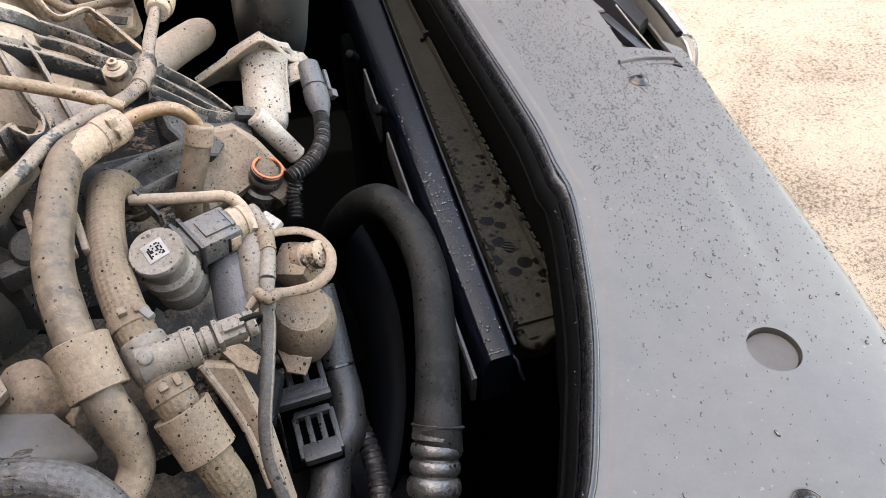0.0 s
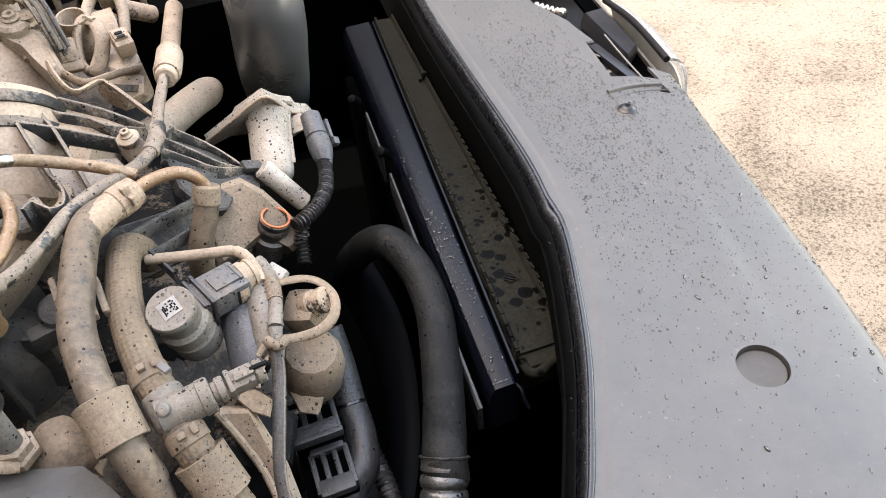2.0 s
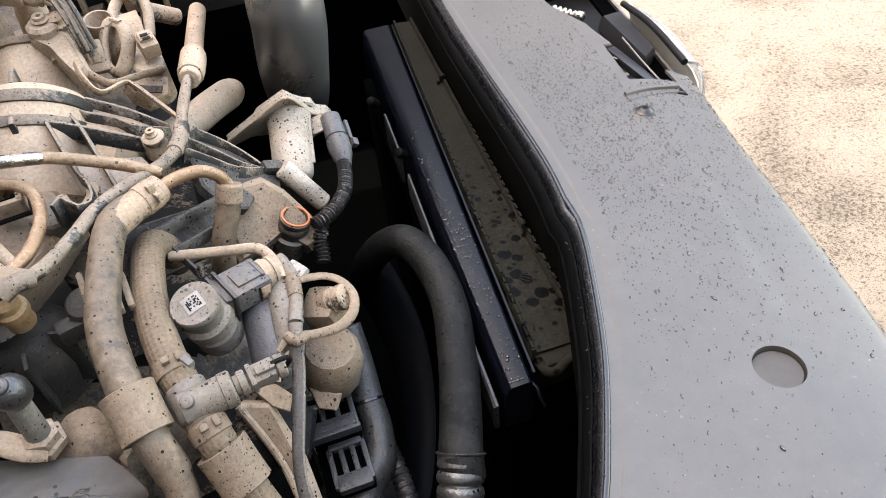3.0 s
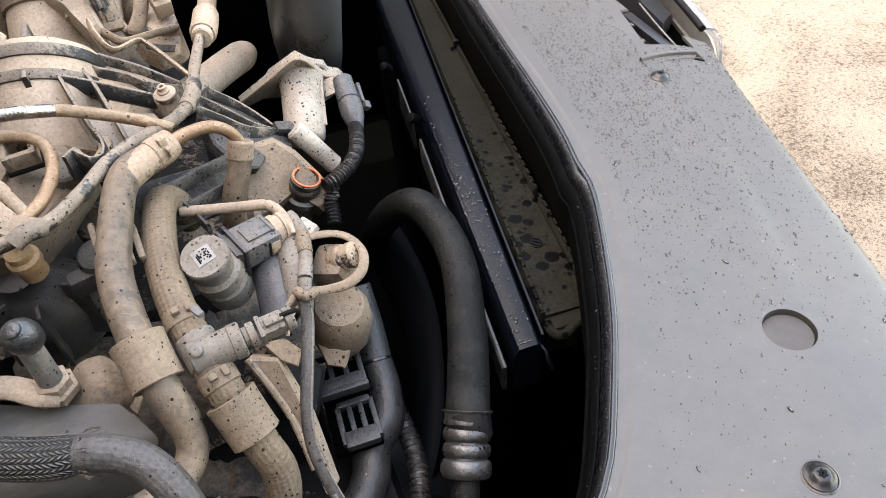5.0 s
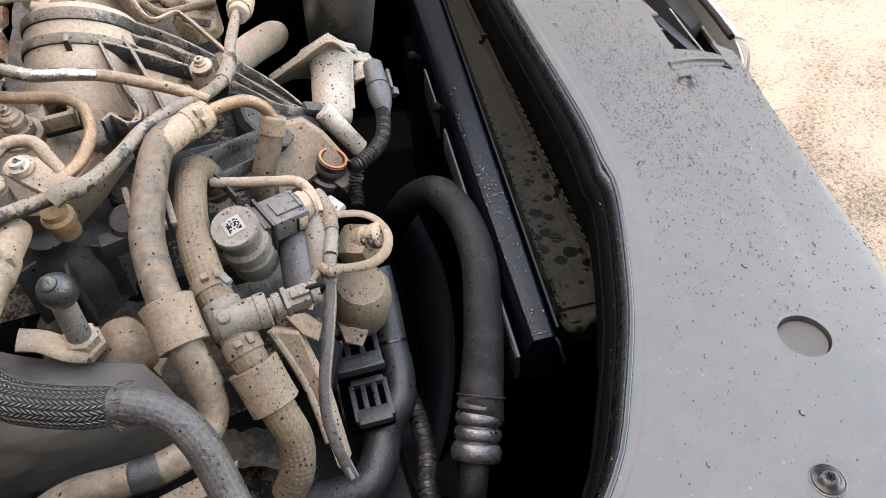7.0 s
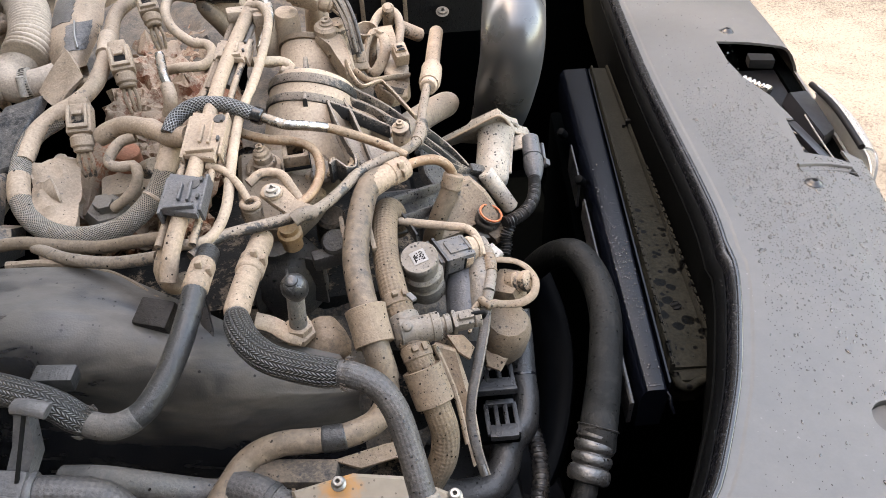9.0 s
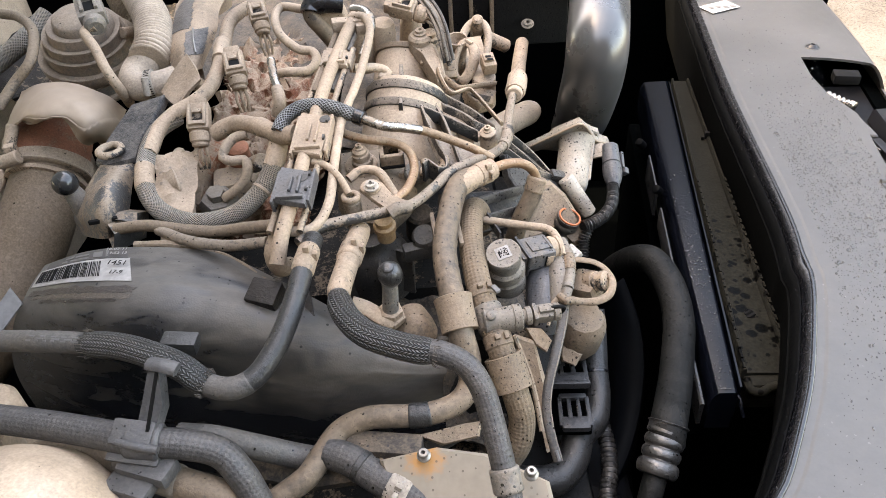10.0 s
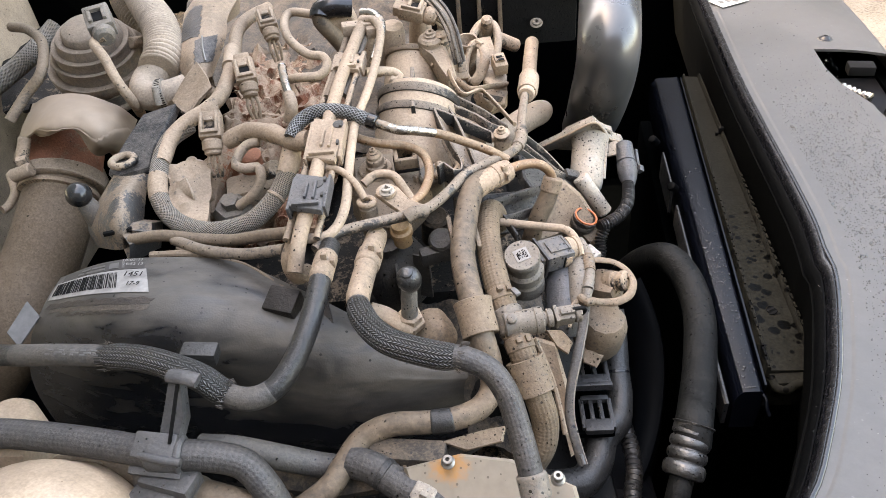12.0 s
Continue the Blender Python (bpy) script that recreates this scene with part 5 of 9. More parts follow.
def clip_plate(corners, mat, hole, d, label):
    """A moulded loom clip: plate, side walls, latch, dark pads for the cut-outs' shade."""
    c = [Vector(p) + UP * 0.003 for p in corners]
    mid = sum(c, Vector()) / 4
    ax = facing(c[3] - c[0], (c[3] - c[0]).cross(c[1] - c[0]) * (1 if (c[3] - c[0]).cross(c[1] - c[0]).z > 0 else -1))
    ln, wd = (c[3] - c[0]).length, (c[1] - c[0]).length
    p = part("loom_clip", joined(slab(c, 0.005, 0.0012), block(mid + ax[1] * wd * 0.47 - ax[2] * 0.006, ax, (ln * 0.96, 0.0025, 0.012), 0.0008), block(mid - ax[1] * wd * 0.47 - ax[2] * 0.006, ax, (ln * 0.96, 0.0025, 0.012), 0.0008),
                                 block(mid + ax[1] * wd * 0.16 + ax[2] * 0.001, ax, (ln * 0.5, 0.0025, 0.004), 0.0008), block(mid - ax[1] * wd * 0.06 + ax[2] * 0.001, ax, (ln * 0.42, 0.0025, 0.004), 0.0008),
                                 block(mid + ax[0] * ln * 0.40 + ax[2] * 0.001, ax, (0.003, wd * 0.7, 0.005), 0.0008)), mat, rail, label)
    part("cutout_shade", joined(lathe(mid + ax[0] * ln * hole[0] + ax[1] * wd * hole[1] + ax[2] * 0.0004, ax[2], [(hole[2] * 0.85, -0.002), (hole[2] * 0.85, 0.0002), (hole[2] * 0.75, 0.0004), (0.0005, 0.0004)], 20),
                          block(mid - ax[0] * ln * 0.30 + ax[1] * wd * 0.38 * d, ax, (ln * 0.11, wd * 0.07, 0.0053), 0.0006), block(mid + ax[0] * ln * 0.16 + ax[1] * wd * 0.38 * d, ax, (ln * 0.10, wd * 0.07, 0.0053), 0.0006)), M_DARKP, p, "dark pads for the shade in the cut-outs")
    return ax


clip_plate([(-0.211, 0.558, 1.106), (-0.182, 0.547, 1.106), (-0.186, 0.525, 1.100), (-0.213, 0.533, 1.100)], M_PALE, (0.0, -0.1, 0.006), 1, "tan plastic rail clip with an oval window")
clip_plate([(-0.223, 0.460, 1.085), (-0.191, 0.451, 1.085), (-0.197, 0.397, 1.076), (-0.224, 0.407, 1.076)], M_TAN, (-0.34, 0.3, 0.006), 1, "tan plastic loom clip with a latch")
clip_plate([(-0.227, 0.378, 1.078), (-0.196, 0.368, 1.078), (-0.199, 0.329, 1.072), (-0.228, 0.338, 1.072)], M_SLATEC, (-0.20, 0.2, 0.0055), 1, "grey speckled loom clip with a round cut-out")
part("top_retainer", joined(block((-0.189, 0.602, 1.115), facing((1, 0.25, -0.05)), (0.042, 0.016, 0.012), 0.003), block((-0.179, 0.598, 1.112), facing((1, 0.25, -0.05)), (0.012, 0.02, 0.012), 0.003)), M_PALE, rail, "pale rail end retainer")

LOOP = [(-0.376, 0.534, 1.050), (-0.390, 0.509, 1.048), (-0.391, 0.472, 1.040), (-0.383, 0.434, 1.028), (-0.360, 0.406, 1.018), (-0.324, 0.393, 1.014), (-0.287, 0.399, 1.018), (-0.264, 0.422, 1.030), (-0.254, 0.447, 1.045), (-0.253, 0.478, 1.055)]
lp = hose("braided_loom", "grey muddy braided wiring sleeve looping round the injectors", LOOP, 0.0090, M_BRAIDG, 20)
part("tape_band", between(LOOP, 2.3, 3.1, 0.0096), M_TAN, lp, "tan tape band")
part("cable_tie", between(LOOP, 6.9, 7.0, 0.0098), M_PALE, lp, "pale cable tie")

# coolant tank and lower hoses
tk = thing("coolant_tank", "tan plastic coolant expansion tank with a moulded seam", "coolant tank", (-0.500, 0.187, 0.800))
part("body", lathe((-0.383, 0.088, 0.965), (0, 0, 1), [(0.075, -0.12), (0.088, -0.06), (0.088, -0.01), (0.083, 0.015), (0.070, 0.035), (0.050, 0.048), (0.025, 0.055), (0.002, 0.056)], 40), M_CREAM, tk)
part("seam", lathe((-0.383, 0.088, 0.965), (0, 0, 1), [(0.088, -0.03), (0.0915, -0.029), (0.0915, -0.025), (0.088, -0.024)], 40), M_CREAM, tk, "moulded seam rim")
L1 = [(-0.450, 0.182, 1.000), (-0.422, 0.181, 1.000), (-0.381, 0.175, 1.000), (-0.339, 0.167, 1.000), (-0.303, 0.159, 1.000), (-0.272, 0.159, 0.995), (-0.247, 0.159, 0.985), (-0.232, 0.150, 0.970), (-0.222, 0.140, 0.950)]
l1 = hose("heater_hose", "thick dusty cloth-pattern rubber hose held by a clip", L1, 0.0107, M_HOSEC, 22)
part("end_band", between(L1, 0.2, 0.5, 0.0115), M_HOSE, l1, "dark rubber band")
# details of the belt cover
part("dark_box", block((-0.236, 0.290, 1.012), facing((1, -0.25, -0.1), (0, -0.35, 1)), (0.026, 0.022, 0.02), 0.002), M_BOX, bc, "black plastic stop block")
part("side_tab", block((-0.206, 0.298, 0.990), facing((0.3, -0.9, -0.2)), (0.05, 0.008, 0.02), 0.002), M_BOX, bc)
for q in ((-0.440, 0.291, 0.930), (-0.414, 0.288, 0.930)):
    part("wall_rib", block(q, facing((0.45, -0.6, -0.6)), (0.03, 0.003, 0.014), 0.001), M_COVER, bc)
part("upper_edge", sweep([(-0.367, 0.354, 1.020), (-0.341, 0.354, 1.020), (-0.315, 0.350, 1.018), (-0.278, 0.339, 1.012), (-0.245, 0.318, 1.004)], 0.0035, 8, 0.004, wobble=0.2), M_BROWN, bc, "mud caked along the back edge")
M_GLUE = dirty("tan_glue_residue", (0.030, 0.024, 0.020), 0.52, 0.6, dust=(0.150, 0.120, 0.094), cover=0.75, speck=0.3, size=2.6, edge=0.3)
M_GLUED = dirty("brown_glue_residue", (0.016, 0.013, 0.012), 0.44, 0.6, dust=(0.088, 0.066, 0.052), cover=0.7, speck=0.3, size=2.6, edge=0.3)
for u0, u1, v0, v1, mat in ((0.020, 0.310, 0.250, 0.282, M_GLUED), (0.030, 0.300, 0.286, 0.311, M_GLUE), (0.060, 0.270, 0.316, 0.330, M_GLUED)):
    part("label_residue", patch(BC, u0, u1, v0, v1, 0.0004, 80, 0.010), mat, bc, "brown streak of old label glue")
for q in ((-0.083, 0.359, 1.018), (-0.078, 0.366, 1.012), (-0.100, 0.365, 1.020)):
    part("hose_clip", block(q, facing((0.15, -0.9, -0.2)), (0.030, 0.004, 0.007), 0.001), M_BROWN, ha, "tan moulded hose clip")

# ---- high-pressure pump group ----
CAMSIDE = Vector((-0.05, -0.55, 0.83))
pump = thing("fuel_pump", "mud-speckled fuel pump with a round capped valve and label", "fuel pump", (-0.038, 0.351, 0.920))
cap = Vector((-0.040, 0.343, 1.006))
tilt = Vector((-0.10, -0.30, 0.95)).normalized()
part("valve_body", lathe(cap - tilt * 0.052, tilt, [(0.0165, 0), (0.0165, 0.016), (0.0135, 0.018), (0.0135, 0.021), (0.0172, 0.0225), (0.0172, 0.032), (0.0142, 0.035), (0.0142, 0.047)], 36), M_GREY, pump)
capob = part("valve_cap", lathe(cap - tilt * 0.0075, tilt, [(0.0150, 0), (0.0156, 0.0008), (0.0156, 0.0065), (0.0148, 0.0075), (0.001, 0.0075)], 40), M_GREY, pump, "grey plastic valve cap")
x, y, z = facing((0.93, 0.30, 0.18), tilt)
part("data_label", block(cap + tilt * 0.0003, (x, y, z), (0.0125, 0.0125, 0.0006), 0.0001), M_PAPER, capob, "white square data label")
rnd = random.Random(4)
part("label_marks", joined(*[block(cap + tilt * 0.0008 + x * (0.0011 * (i - 3.5)) + y * (0.0011 * (j - 3.5)), (x, y, z), (0.0010, 0.0010, 0.0003), 0.0001)
                             for i in range(8) for j in range(8) if rnd.random() < 0.45]), M_INK, capob, "dark unreadable print")
# the square plug
tp = [Vector(v) for v in [(-0.0285, 0.3765, 0.992), (-0.0010, 0.3890, 0.989), (0.0085, 0.3655, 0.989), (-0.0135, 0.3530, 0.992)]]
ax = facing(tp[1] - tp[0], (0.0, -0.12, 1))
mid = sum(tp, Vector()) / 4
ln, wd = (tp[1] - tp[0]).length, (tp[3] - tp[0]).length
M_PLUG = dirty("dusty_dark_connector", (0.055, 0.055, 0.057), 0.46, 0.45, cover=0.6, speck=1.0, dust=(0.165, 0.135, 0.108), edge=0.16)
plug = part("plug_body", joined(block(mid - ax[2] * 0.009, ax, (ln * 0.96, wd * 0.96, 0.018), 0.003), block(mid + ax[2] * 0.0006 + ax[0] * 0.002, ax, (ln * 0.66, wd * 0.52, 0.002), 0.0008), block(mid + ax[0] * ln * 0.36 + ax[2] * 0.001, ax, (0.0025, wd * 0.6, 0.003), 0.0008)), M_PLUG, pump, "grey square electric plug with a latch")
lft = mid - ax[0] * ln * 0.47
part("plug_frame", joined(block(lft - ax[2] * 0.010, ax, (0.0026, wd * 1.10, 0.024), 0.0012), block(lft - ax[2] * 0.010 - ax[0] * 0.0055, ax, (0.0026, wd * 1.02, 0.023), 0.0012)), M_CORR, plug, "black plug frame")
part("plug_socket", block(lft - ax[2] * 0.011 - ax[0] * 0.004, ax, (0.012, wd * 0.90, 0.019), 0.003), M_PLUG, plug)
part("plug_slit", block(mid - ax[1] * wd * 0.482 - ax[2] * 0.009 + ax[0] * 0.004, ax, (0.0014, 0.0012, 0.012), 0.0003), M_INK, plug)
part("side_panel", block(mid - ax[1] * wd * 0.478 - ax[2] * 0.010 + ax[0] * ln * 0.28, ax, (0.007, 0.0016, 0.011), 0.0004), M_TAN, plug)
rgt = mid + ax[0] * ln * 0.46 - ax[2] * 0.008
part("cable_boot", lathe(rgt - ax[0] * 0.002, ax[0], [(0.0095, 0), (0.0110, 0.001), (0.0112, 0.005), (0.0100, 0.0055), (0.0096, 0.008), (0.0106, 0.0085), (0.0104, 0.011), (0.0078, 0.012), (0.005, 0.0125)], 26), M_PALE, plug, "pale rubber boot")
part("plug_neck", rod(lft - ax[2] * 0.012 - ax[0] * 0.018, lft - ax[2] * 0.012 - ax[0] * 0.004, 0.010), M_GREY, pump)
# pump castings
part("side_block", sweep([(-0.001, 0.392, 0.945), (-0.002, 0.380, 0.954), (-0.002, 0.355, 0.954), (-0.003, 0.332, 0.944), (-0.004, 0.318, 0.930)], lambda m, q: 0.0172 * (1 - 0.35 * max(0, abs(2 * q - 1) - 0.75) / 0.25), 26, 0.004), M_SLATE, pump, "dark grey rounded solenoid body")
part("side_tube", sweep([(0.0110, 0.390, 0.955), (0.0112, 0.377, 0.966), (0.0104, 0.352, 0.966), (0.0088, 0.332, 0.957), (0.0080, 0.322, 0.945)], lambda m, q: 0.0098 * (1 - 0.45 * max(0, abs(2 * q - 1) - 0.7) / 0.3), 22, 0.003), M_GREY, pump, "grey rounded tube")
nut = Vector((0.0490, 0.3580, 0.9560))
nd2 = Vector((0.72, -0.42, 0.45)).normalized()
part("drum", lathe((0.0290, 0.3480, 0.8880), (0.10, -0.22, 0.95), [(0.004, -0.018), (0.0120, -0.016), (0.0180, -0.008), (0.0225, 0.004), (0.0238, 0.016), (0.0236, 0.028), (0.0220, 0.038), (0.0180, 0.045), (0.010, 0.048)], 13, twist=0.3), M_BROWN, pump, "cast pump drum", sharp=28)
part("drum_foot", slab([(0.0100, 0.3300, 0.905), (0.0230, 0.3220, 0.905), (0.0310, 0.3190, 0.900), (0.0240, 0.3120, 0.892), (0.0120, 0.3170, 0.894)], 0.012, 0.002), M_TAN, pump, "broken tan casting edge")
part("inlet_boss", block((0.0385, 0.3640, 0.9420), facing((0.75, -0.45, 0.15), (-0.1, -0.25, 1)), (0.026, 0.028, 0.030), 0.0075), M_BROWN, pump, "brown rounded inlet casting")
part("inlet_neck", rod(nut - nd2 * 0.014, nut - nd2 * 0.004, 0.0105, 22), M_BROWN, pump)
part("inlet_nut", lathe(nut - nd2 * 0.006, nd2, [(0.0085, 0), (0.0098, 0.001), (0.0098, 0.0035), (0.0074, 0.0045), (0.0074, 0.0065), (0.0096, 0.0075), (0.0096, 0.012), (0.0078, 0.0135), (0.003, 0.0135)], sides=12), M_MUDDY, pump, "dark grooved inlet nut")
part("tape_patch", block((0.0265, 0.3835, 0.9700), facing((0.6, -0.9, -0.1), (-0.2, -0.3, 1)), (0.016, 0.011, 0.006), 0.002), M_PAPERW, pump, "whitish speckled tape patch")
part("base_casting", slab([(-0.060, 0.303, 0.940), (-0.042, 0.326, 0.945), (-0.004, 0.318, 0.930), (0.014, 0.310, 0.900), (-0.000, 0.287, 0.880), (-0.027, 0.278, 0.900), (-0.046, 0.287, 0.920)], 0.04, 0.006), M_DEEP, pump)
part("bracket_arm", slab([(-0.033, 0.304, 0.945), (-0.016, 0.301, 0.940), (-0.005, 0.273, 0.905), (-0.001, 0.232, 0.880), (-0.009, 0.226, 0.880), (-0.017, 0.271, 0.900), (-0.028, 0.293, 0.920)], 0.012, 0.003), M_TAN, pump, "tan mud-covered bracket")
part("bracket_lip", sweep([(-0.033, 0.298, 0.950), (-0.024, 0.284, 0.930), (-0.017, 0.269, 0.910), (-0.012, 0.242, 0.890)], 0.0025, 8), M_TAN, pump)
part("folded_tab", slab([(-0.022, 0.309, 0.948), (-0.008, 0.312, 0.944), (0.001, 0.304, 0.936), (-0.004, 0.296, 0.930), (-0.014, 0.300, 0.936)], 0.004, 0.001), M_TAN, pump, "torn tan metal tab")
hose("pump_feed_pipe", "dusty grey metal fuel pipe bending to the pump", [(-0.056, 0.420, 0.985), (-0.037, 0.414, 0.985), (-0.016, 0.408, 0.985), (0.005, 0.401, 0.985), (0.013, 0.389, 0.980), (0.015, 0.374, 0.975)], 0.0040, M_PALE)
loom = thing("pump_wiring", "taped tan wiring loom with a loop tied round it", "wiring loom", (0.014, 0.331, 0.965))
LM = [(0.0160, 0.398, 0.974), (0.0190, 0.391, 0.972), (0.0215, 0.376, 0.972), (0.0205, 0.355, 0.972), (0.0160, 0.334, 0.970), (0.0120, 0.322, 0.963), (0.0095, 0.309, 0.953), (0.0015, 0.283, 0.940), (-0.0060, 0.262, 0.925), (-0.0085, 0.246, 0.912), (-0.0060, 0.230, 0.900), (-0.0010, 0.214, 0.886)]
part("taped_loom", sweep(LM[:5], lambda m, q: 0.0048 + 0.0006 * math.sin(m * 420) ** 2, 16, 0.002, wobble=0.10), M_GREY, loom)
part("tape_wrap", sweep(LM[2:4], lambda m, q: 0.0056 + 0.0003 * math.sin(m * 1500), 16, 0.001, wobble=0.08), M_BROWN, loom, "wrapped cloth tape")
part("tape_end", sweep(LM[4:6], lambda m, q: 0.0050 - 0.001 * q, 14, 0.001), M_GREY, loom)
part("flat_strap", sweep(LM[5:], lambda m, q: 0.0046 - 0.0008 * q, 14, 0.004, squash=0.4), M_STRAP, loom, "flat dark cable strap")
part("strap_edge", sweep([Vector(q) + Vector((0.0034, 0.0, 0.0014)) for q in LM[5:]], 0.0007, 8, 0.004), M_GREY, loom, "thin pale edge")
part("tie_loop", sweep([(0.0240, 0.3740, 0.970), (0.0330, 0.3740, 0.969), (0.0450, 0.3735, 0.966), (0.0545, 0.3670, 0.963), (0.0595, 0.3540, 0.960), (0.0550, 0.3400, 0.957), (0.0430, 0.3320, 0.956), (0.0280, 0.3310, 0.957), (0.0140, 0.3260, 0.966), (0.0060, 0.3235, 0.967), (0.0005, 0.3180, 0.966)], lambda m, q: 0.0036 - 0.0018 * max(0, q - 0.8) / 0.2, 14, 0.003, squash=0.5, wobble=0.16), M_BROWN, loom, "flat tan taped loop")
part("tie_knot", sweep([(0.0085, 0.327, 0.968), (0.0135, 0.319, 0.969), (0.0190, 0.323, 0.966)], 0.0034, 12, 0.003, wobble=0.2), M_BROWN, loom)
part("white_tip", sweep([(-0.003, 0.215, 0.900), (-0.001, 0.209, 0.895)], 0.0018, 8), M_TAG, loom)
part("wire", sweep([(0.012, 0.328, 0.955), (0.005, 0.319, 0.960), (-0.001, 0.304, 0.965), (-0.004, 0.297, 0.962)], 0.0014, 8), M_TAN, loom)

# temperature sensor across the tan hose
sens = thing("hose_sensor", "grey plastic T-piece with an electric sensor plug", "sensor", (-0.052, 0.289, 0.975))
s0, s1 = Vector((-0.059, 0.280, 0.985)), Vector((-0.006, 0.289, 0.985))
sd = (s1 - s0).normalized()
part("tee_body", joined(between(HB, 5.5, 6.6, 0.0128), rod(s0, s0 + sd * 0.027, 0.0105, 24, 0.1)), M_GREY, sens)
part("tee_boss", lathe(Vector((-0.053, 0.275, 0.998)), (-0.1, -0.5, 0.85), [(0.004, -0.004), (0.004, 0.0), (0.003, 0.0008), (0.001, 0.0008)], 16), M_GREY, sens)
part("collar", joined(rod(s0 + sd * 0.024, s0 + sd * 0.032, 0.0112, 20), rod(s0 + sd * 0.032, s0 + sd * 0.036, 0.0062, 20), rod(s0 + sd * 0.035, s0 + sd * 0.040, 0.0078, 20)), M_GREY, sens)
pax = facing(sd, (0, -0.3, 1))
pc = part("plug", joined(block(s0 + sd * 0.050, pax, (0.016, 0.013, 0.011), 0.002), block(s0 + sd * 0.043, pax, (0.003, 0.015, 0.013), 0.001), block(s0 + sd * 0.052 + pax[2] * 0.007, pax, (0.012, 0.006, 0.004), 0.001),
                         rod(s0 + sd * 0.058, s0 + sd * 0.064, 0.0075, 16)), M_GREY, sens, "grey sensor plug")
part("plug_clip", sweep([s0 + sd * 0.056 + pax[2] * 0.008, s0 + sd * 0.066 + pax[2] * 0.007, s0 + sd * 0.067, s0 + sd * 0.062 - pax[2] * 0.008], 0.0016, 8), M_INK, pc, "dark wire clip")

# open spout with an orange seal
oc = Vector((0.0380, 0.4960, 0.9270))
on = Vector((0.34, -0.14, 0.90)).normalized()
spout = thing("filler_spout", "open grey spout with an orange sealing ring", "pipe spout", tuple(oc - on * 0.04))
part("spout", lathe(oc - on * 0.044, on, [(0.0135, 0), (0.0135, 0.016), (0.0152, 0.018), (0.0152, 0.023), (0.0124, 0.025), (0.0124, 0.030), (0.0140, 0.032), (0.0140, 0.036), (0.0126, 0.038), (0.0136, 0.040), (0.0136, 0.044), (0.0106, 0.045), (0.0100, 0.040), (0.0095, 0.014), (0.001, 0.012)], 40), M_PLASTIC, spout)
ringpts = [(0.0128, -0.0005), (0.0131, 0.0006), (0.0128, 0.0014), (0.0119, 0.0017), (0.0110, 0.0013), (0.0107, 0.0004), (0.0106, -0.006)]
v, f, _ = lathe(oc + on * 0.0005, on, ringpts, 40)
part("seal_ring", (v, f[:-2], None), M_ORANGE, spout, "bright orange seal ring")
v, f, _ = lathe(oc - on * 0.014, on, [(0.0102, 0), (0.001, 0.0005)], 30)
part("dark_bore", (v, f, None), M_SHROUD, spout)
part("spout_neck", sweep([(-0.004, 0.520, 0.925), (0.010, 0.522, 0.922), (0.022, 0.512, 0.915), (0.028, 0.500, 0.900)], lambda m, q: 0.017 - 0.003 * q, 22, 0.004), M_BROWN, spout, "tan mud-caked neck of the spout")

# vacuum solenoid on its flange
egr = thing("throttle_actuator", "pale mud-speckled cast actuator on a bolted flange", "actuator", (0.050, 0.568, 0.900))
ed = Vector((0.02, -0.86, -0.50)).normalized()
ec = Vector((0.0640, 0.6300, 0.9430))
CAN = Vector((-0.17, -0.85, -0.50)).normalized()
part("motor_can", lathe(ec + Vector((-0.004, 0, 0)), CAN, [(0.0232, -0.002), (0.0222, 0.004), (0.0205, 0.008), (0.0200, 0.012), (0.0196, 0.056), (0.0186, 0.0625), (0.0165, 0.0665), (0.0120, 0.0690), (0.004, 0.0695)], 44), M_ALU, egr)
fl = [(0.0631, 0.6107, 0.9778), (0.0766, 0.6235, 0.9562), (0.0844, 0.6321, 0.9417), (0.0972, 0.6366, 0.9345), (0.1041, 0.6427, 0.9242), (0.1013, 0.6497, 0.9121), (0.0919, 0.6565, 0.9000), (0.0825, 0.6601, 0.8935), (0.0640, 0.6500, 0.9080), (0.0440, 0.6400, 0.9250), (0.0265, 0.6346, 0.9351), (0.0020, 0.6429, 0.9198), (-0.0023, 0.6358, 0.9320), (0.0314, 0.6215, 0.9578), (0.0491, 0.6138, 0.9717)]


def flange_plate(outline, deep, bevel, hub):
    # a plate fanned round its hub, so that a hollow outline stays true
    k = len(outline)
    top, rim, low = [], [], []
    for q in outline:
        q = Vector(q)
        top.append(q + (hub - q).normalized() * bevel)
        rim.append(q - ed * bevel)
        low.append(q - ed * deep)
    verts = top + rim + low + [hub, hub - ed * deep]
    faces = [(i, (i + 1) % k, 3 * k) for i in range(k)] + [(2 * k + (i + 1) % k, 2 * k + i, 3 * k + 1) for i in range(k)]
    for lvl in (0, k):
        faces += [(lvl + i, lvl + (i + 1) % k, lvl + k + (i + 1) % k, lvl + k + i) for i in range(k)]
    return verts, faces, None


part("flange", flange_plate(fl, 0.006, 0.0012, Vector((0.0615, 0.6300, 0.9440))), M_ALU, egr, "pale cast flange")
part("flange_lip", sweep([Vector(q) + ed * 0.0012 for q in (fl[12:] + fl[:6])], 0.0015, 8, 0.004), M_PALE, egr, "raised flange lip")
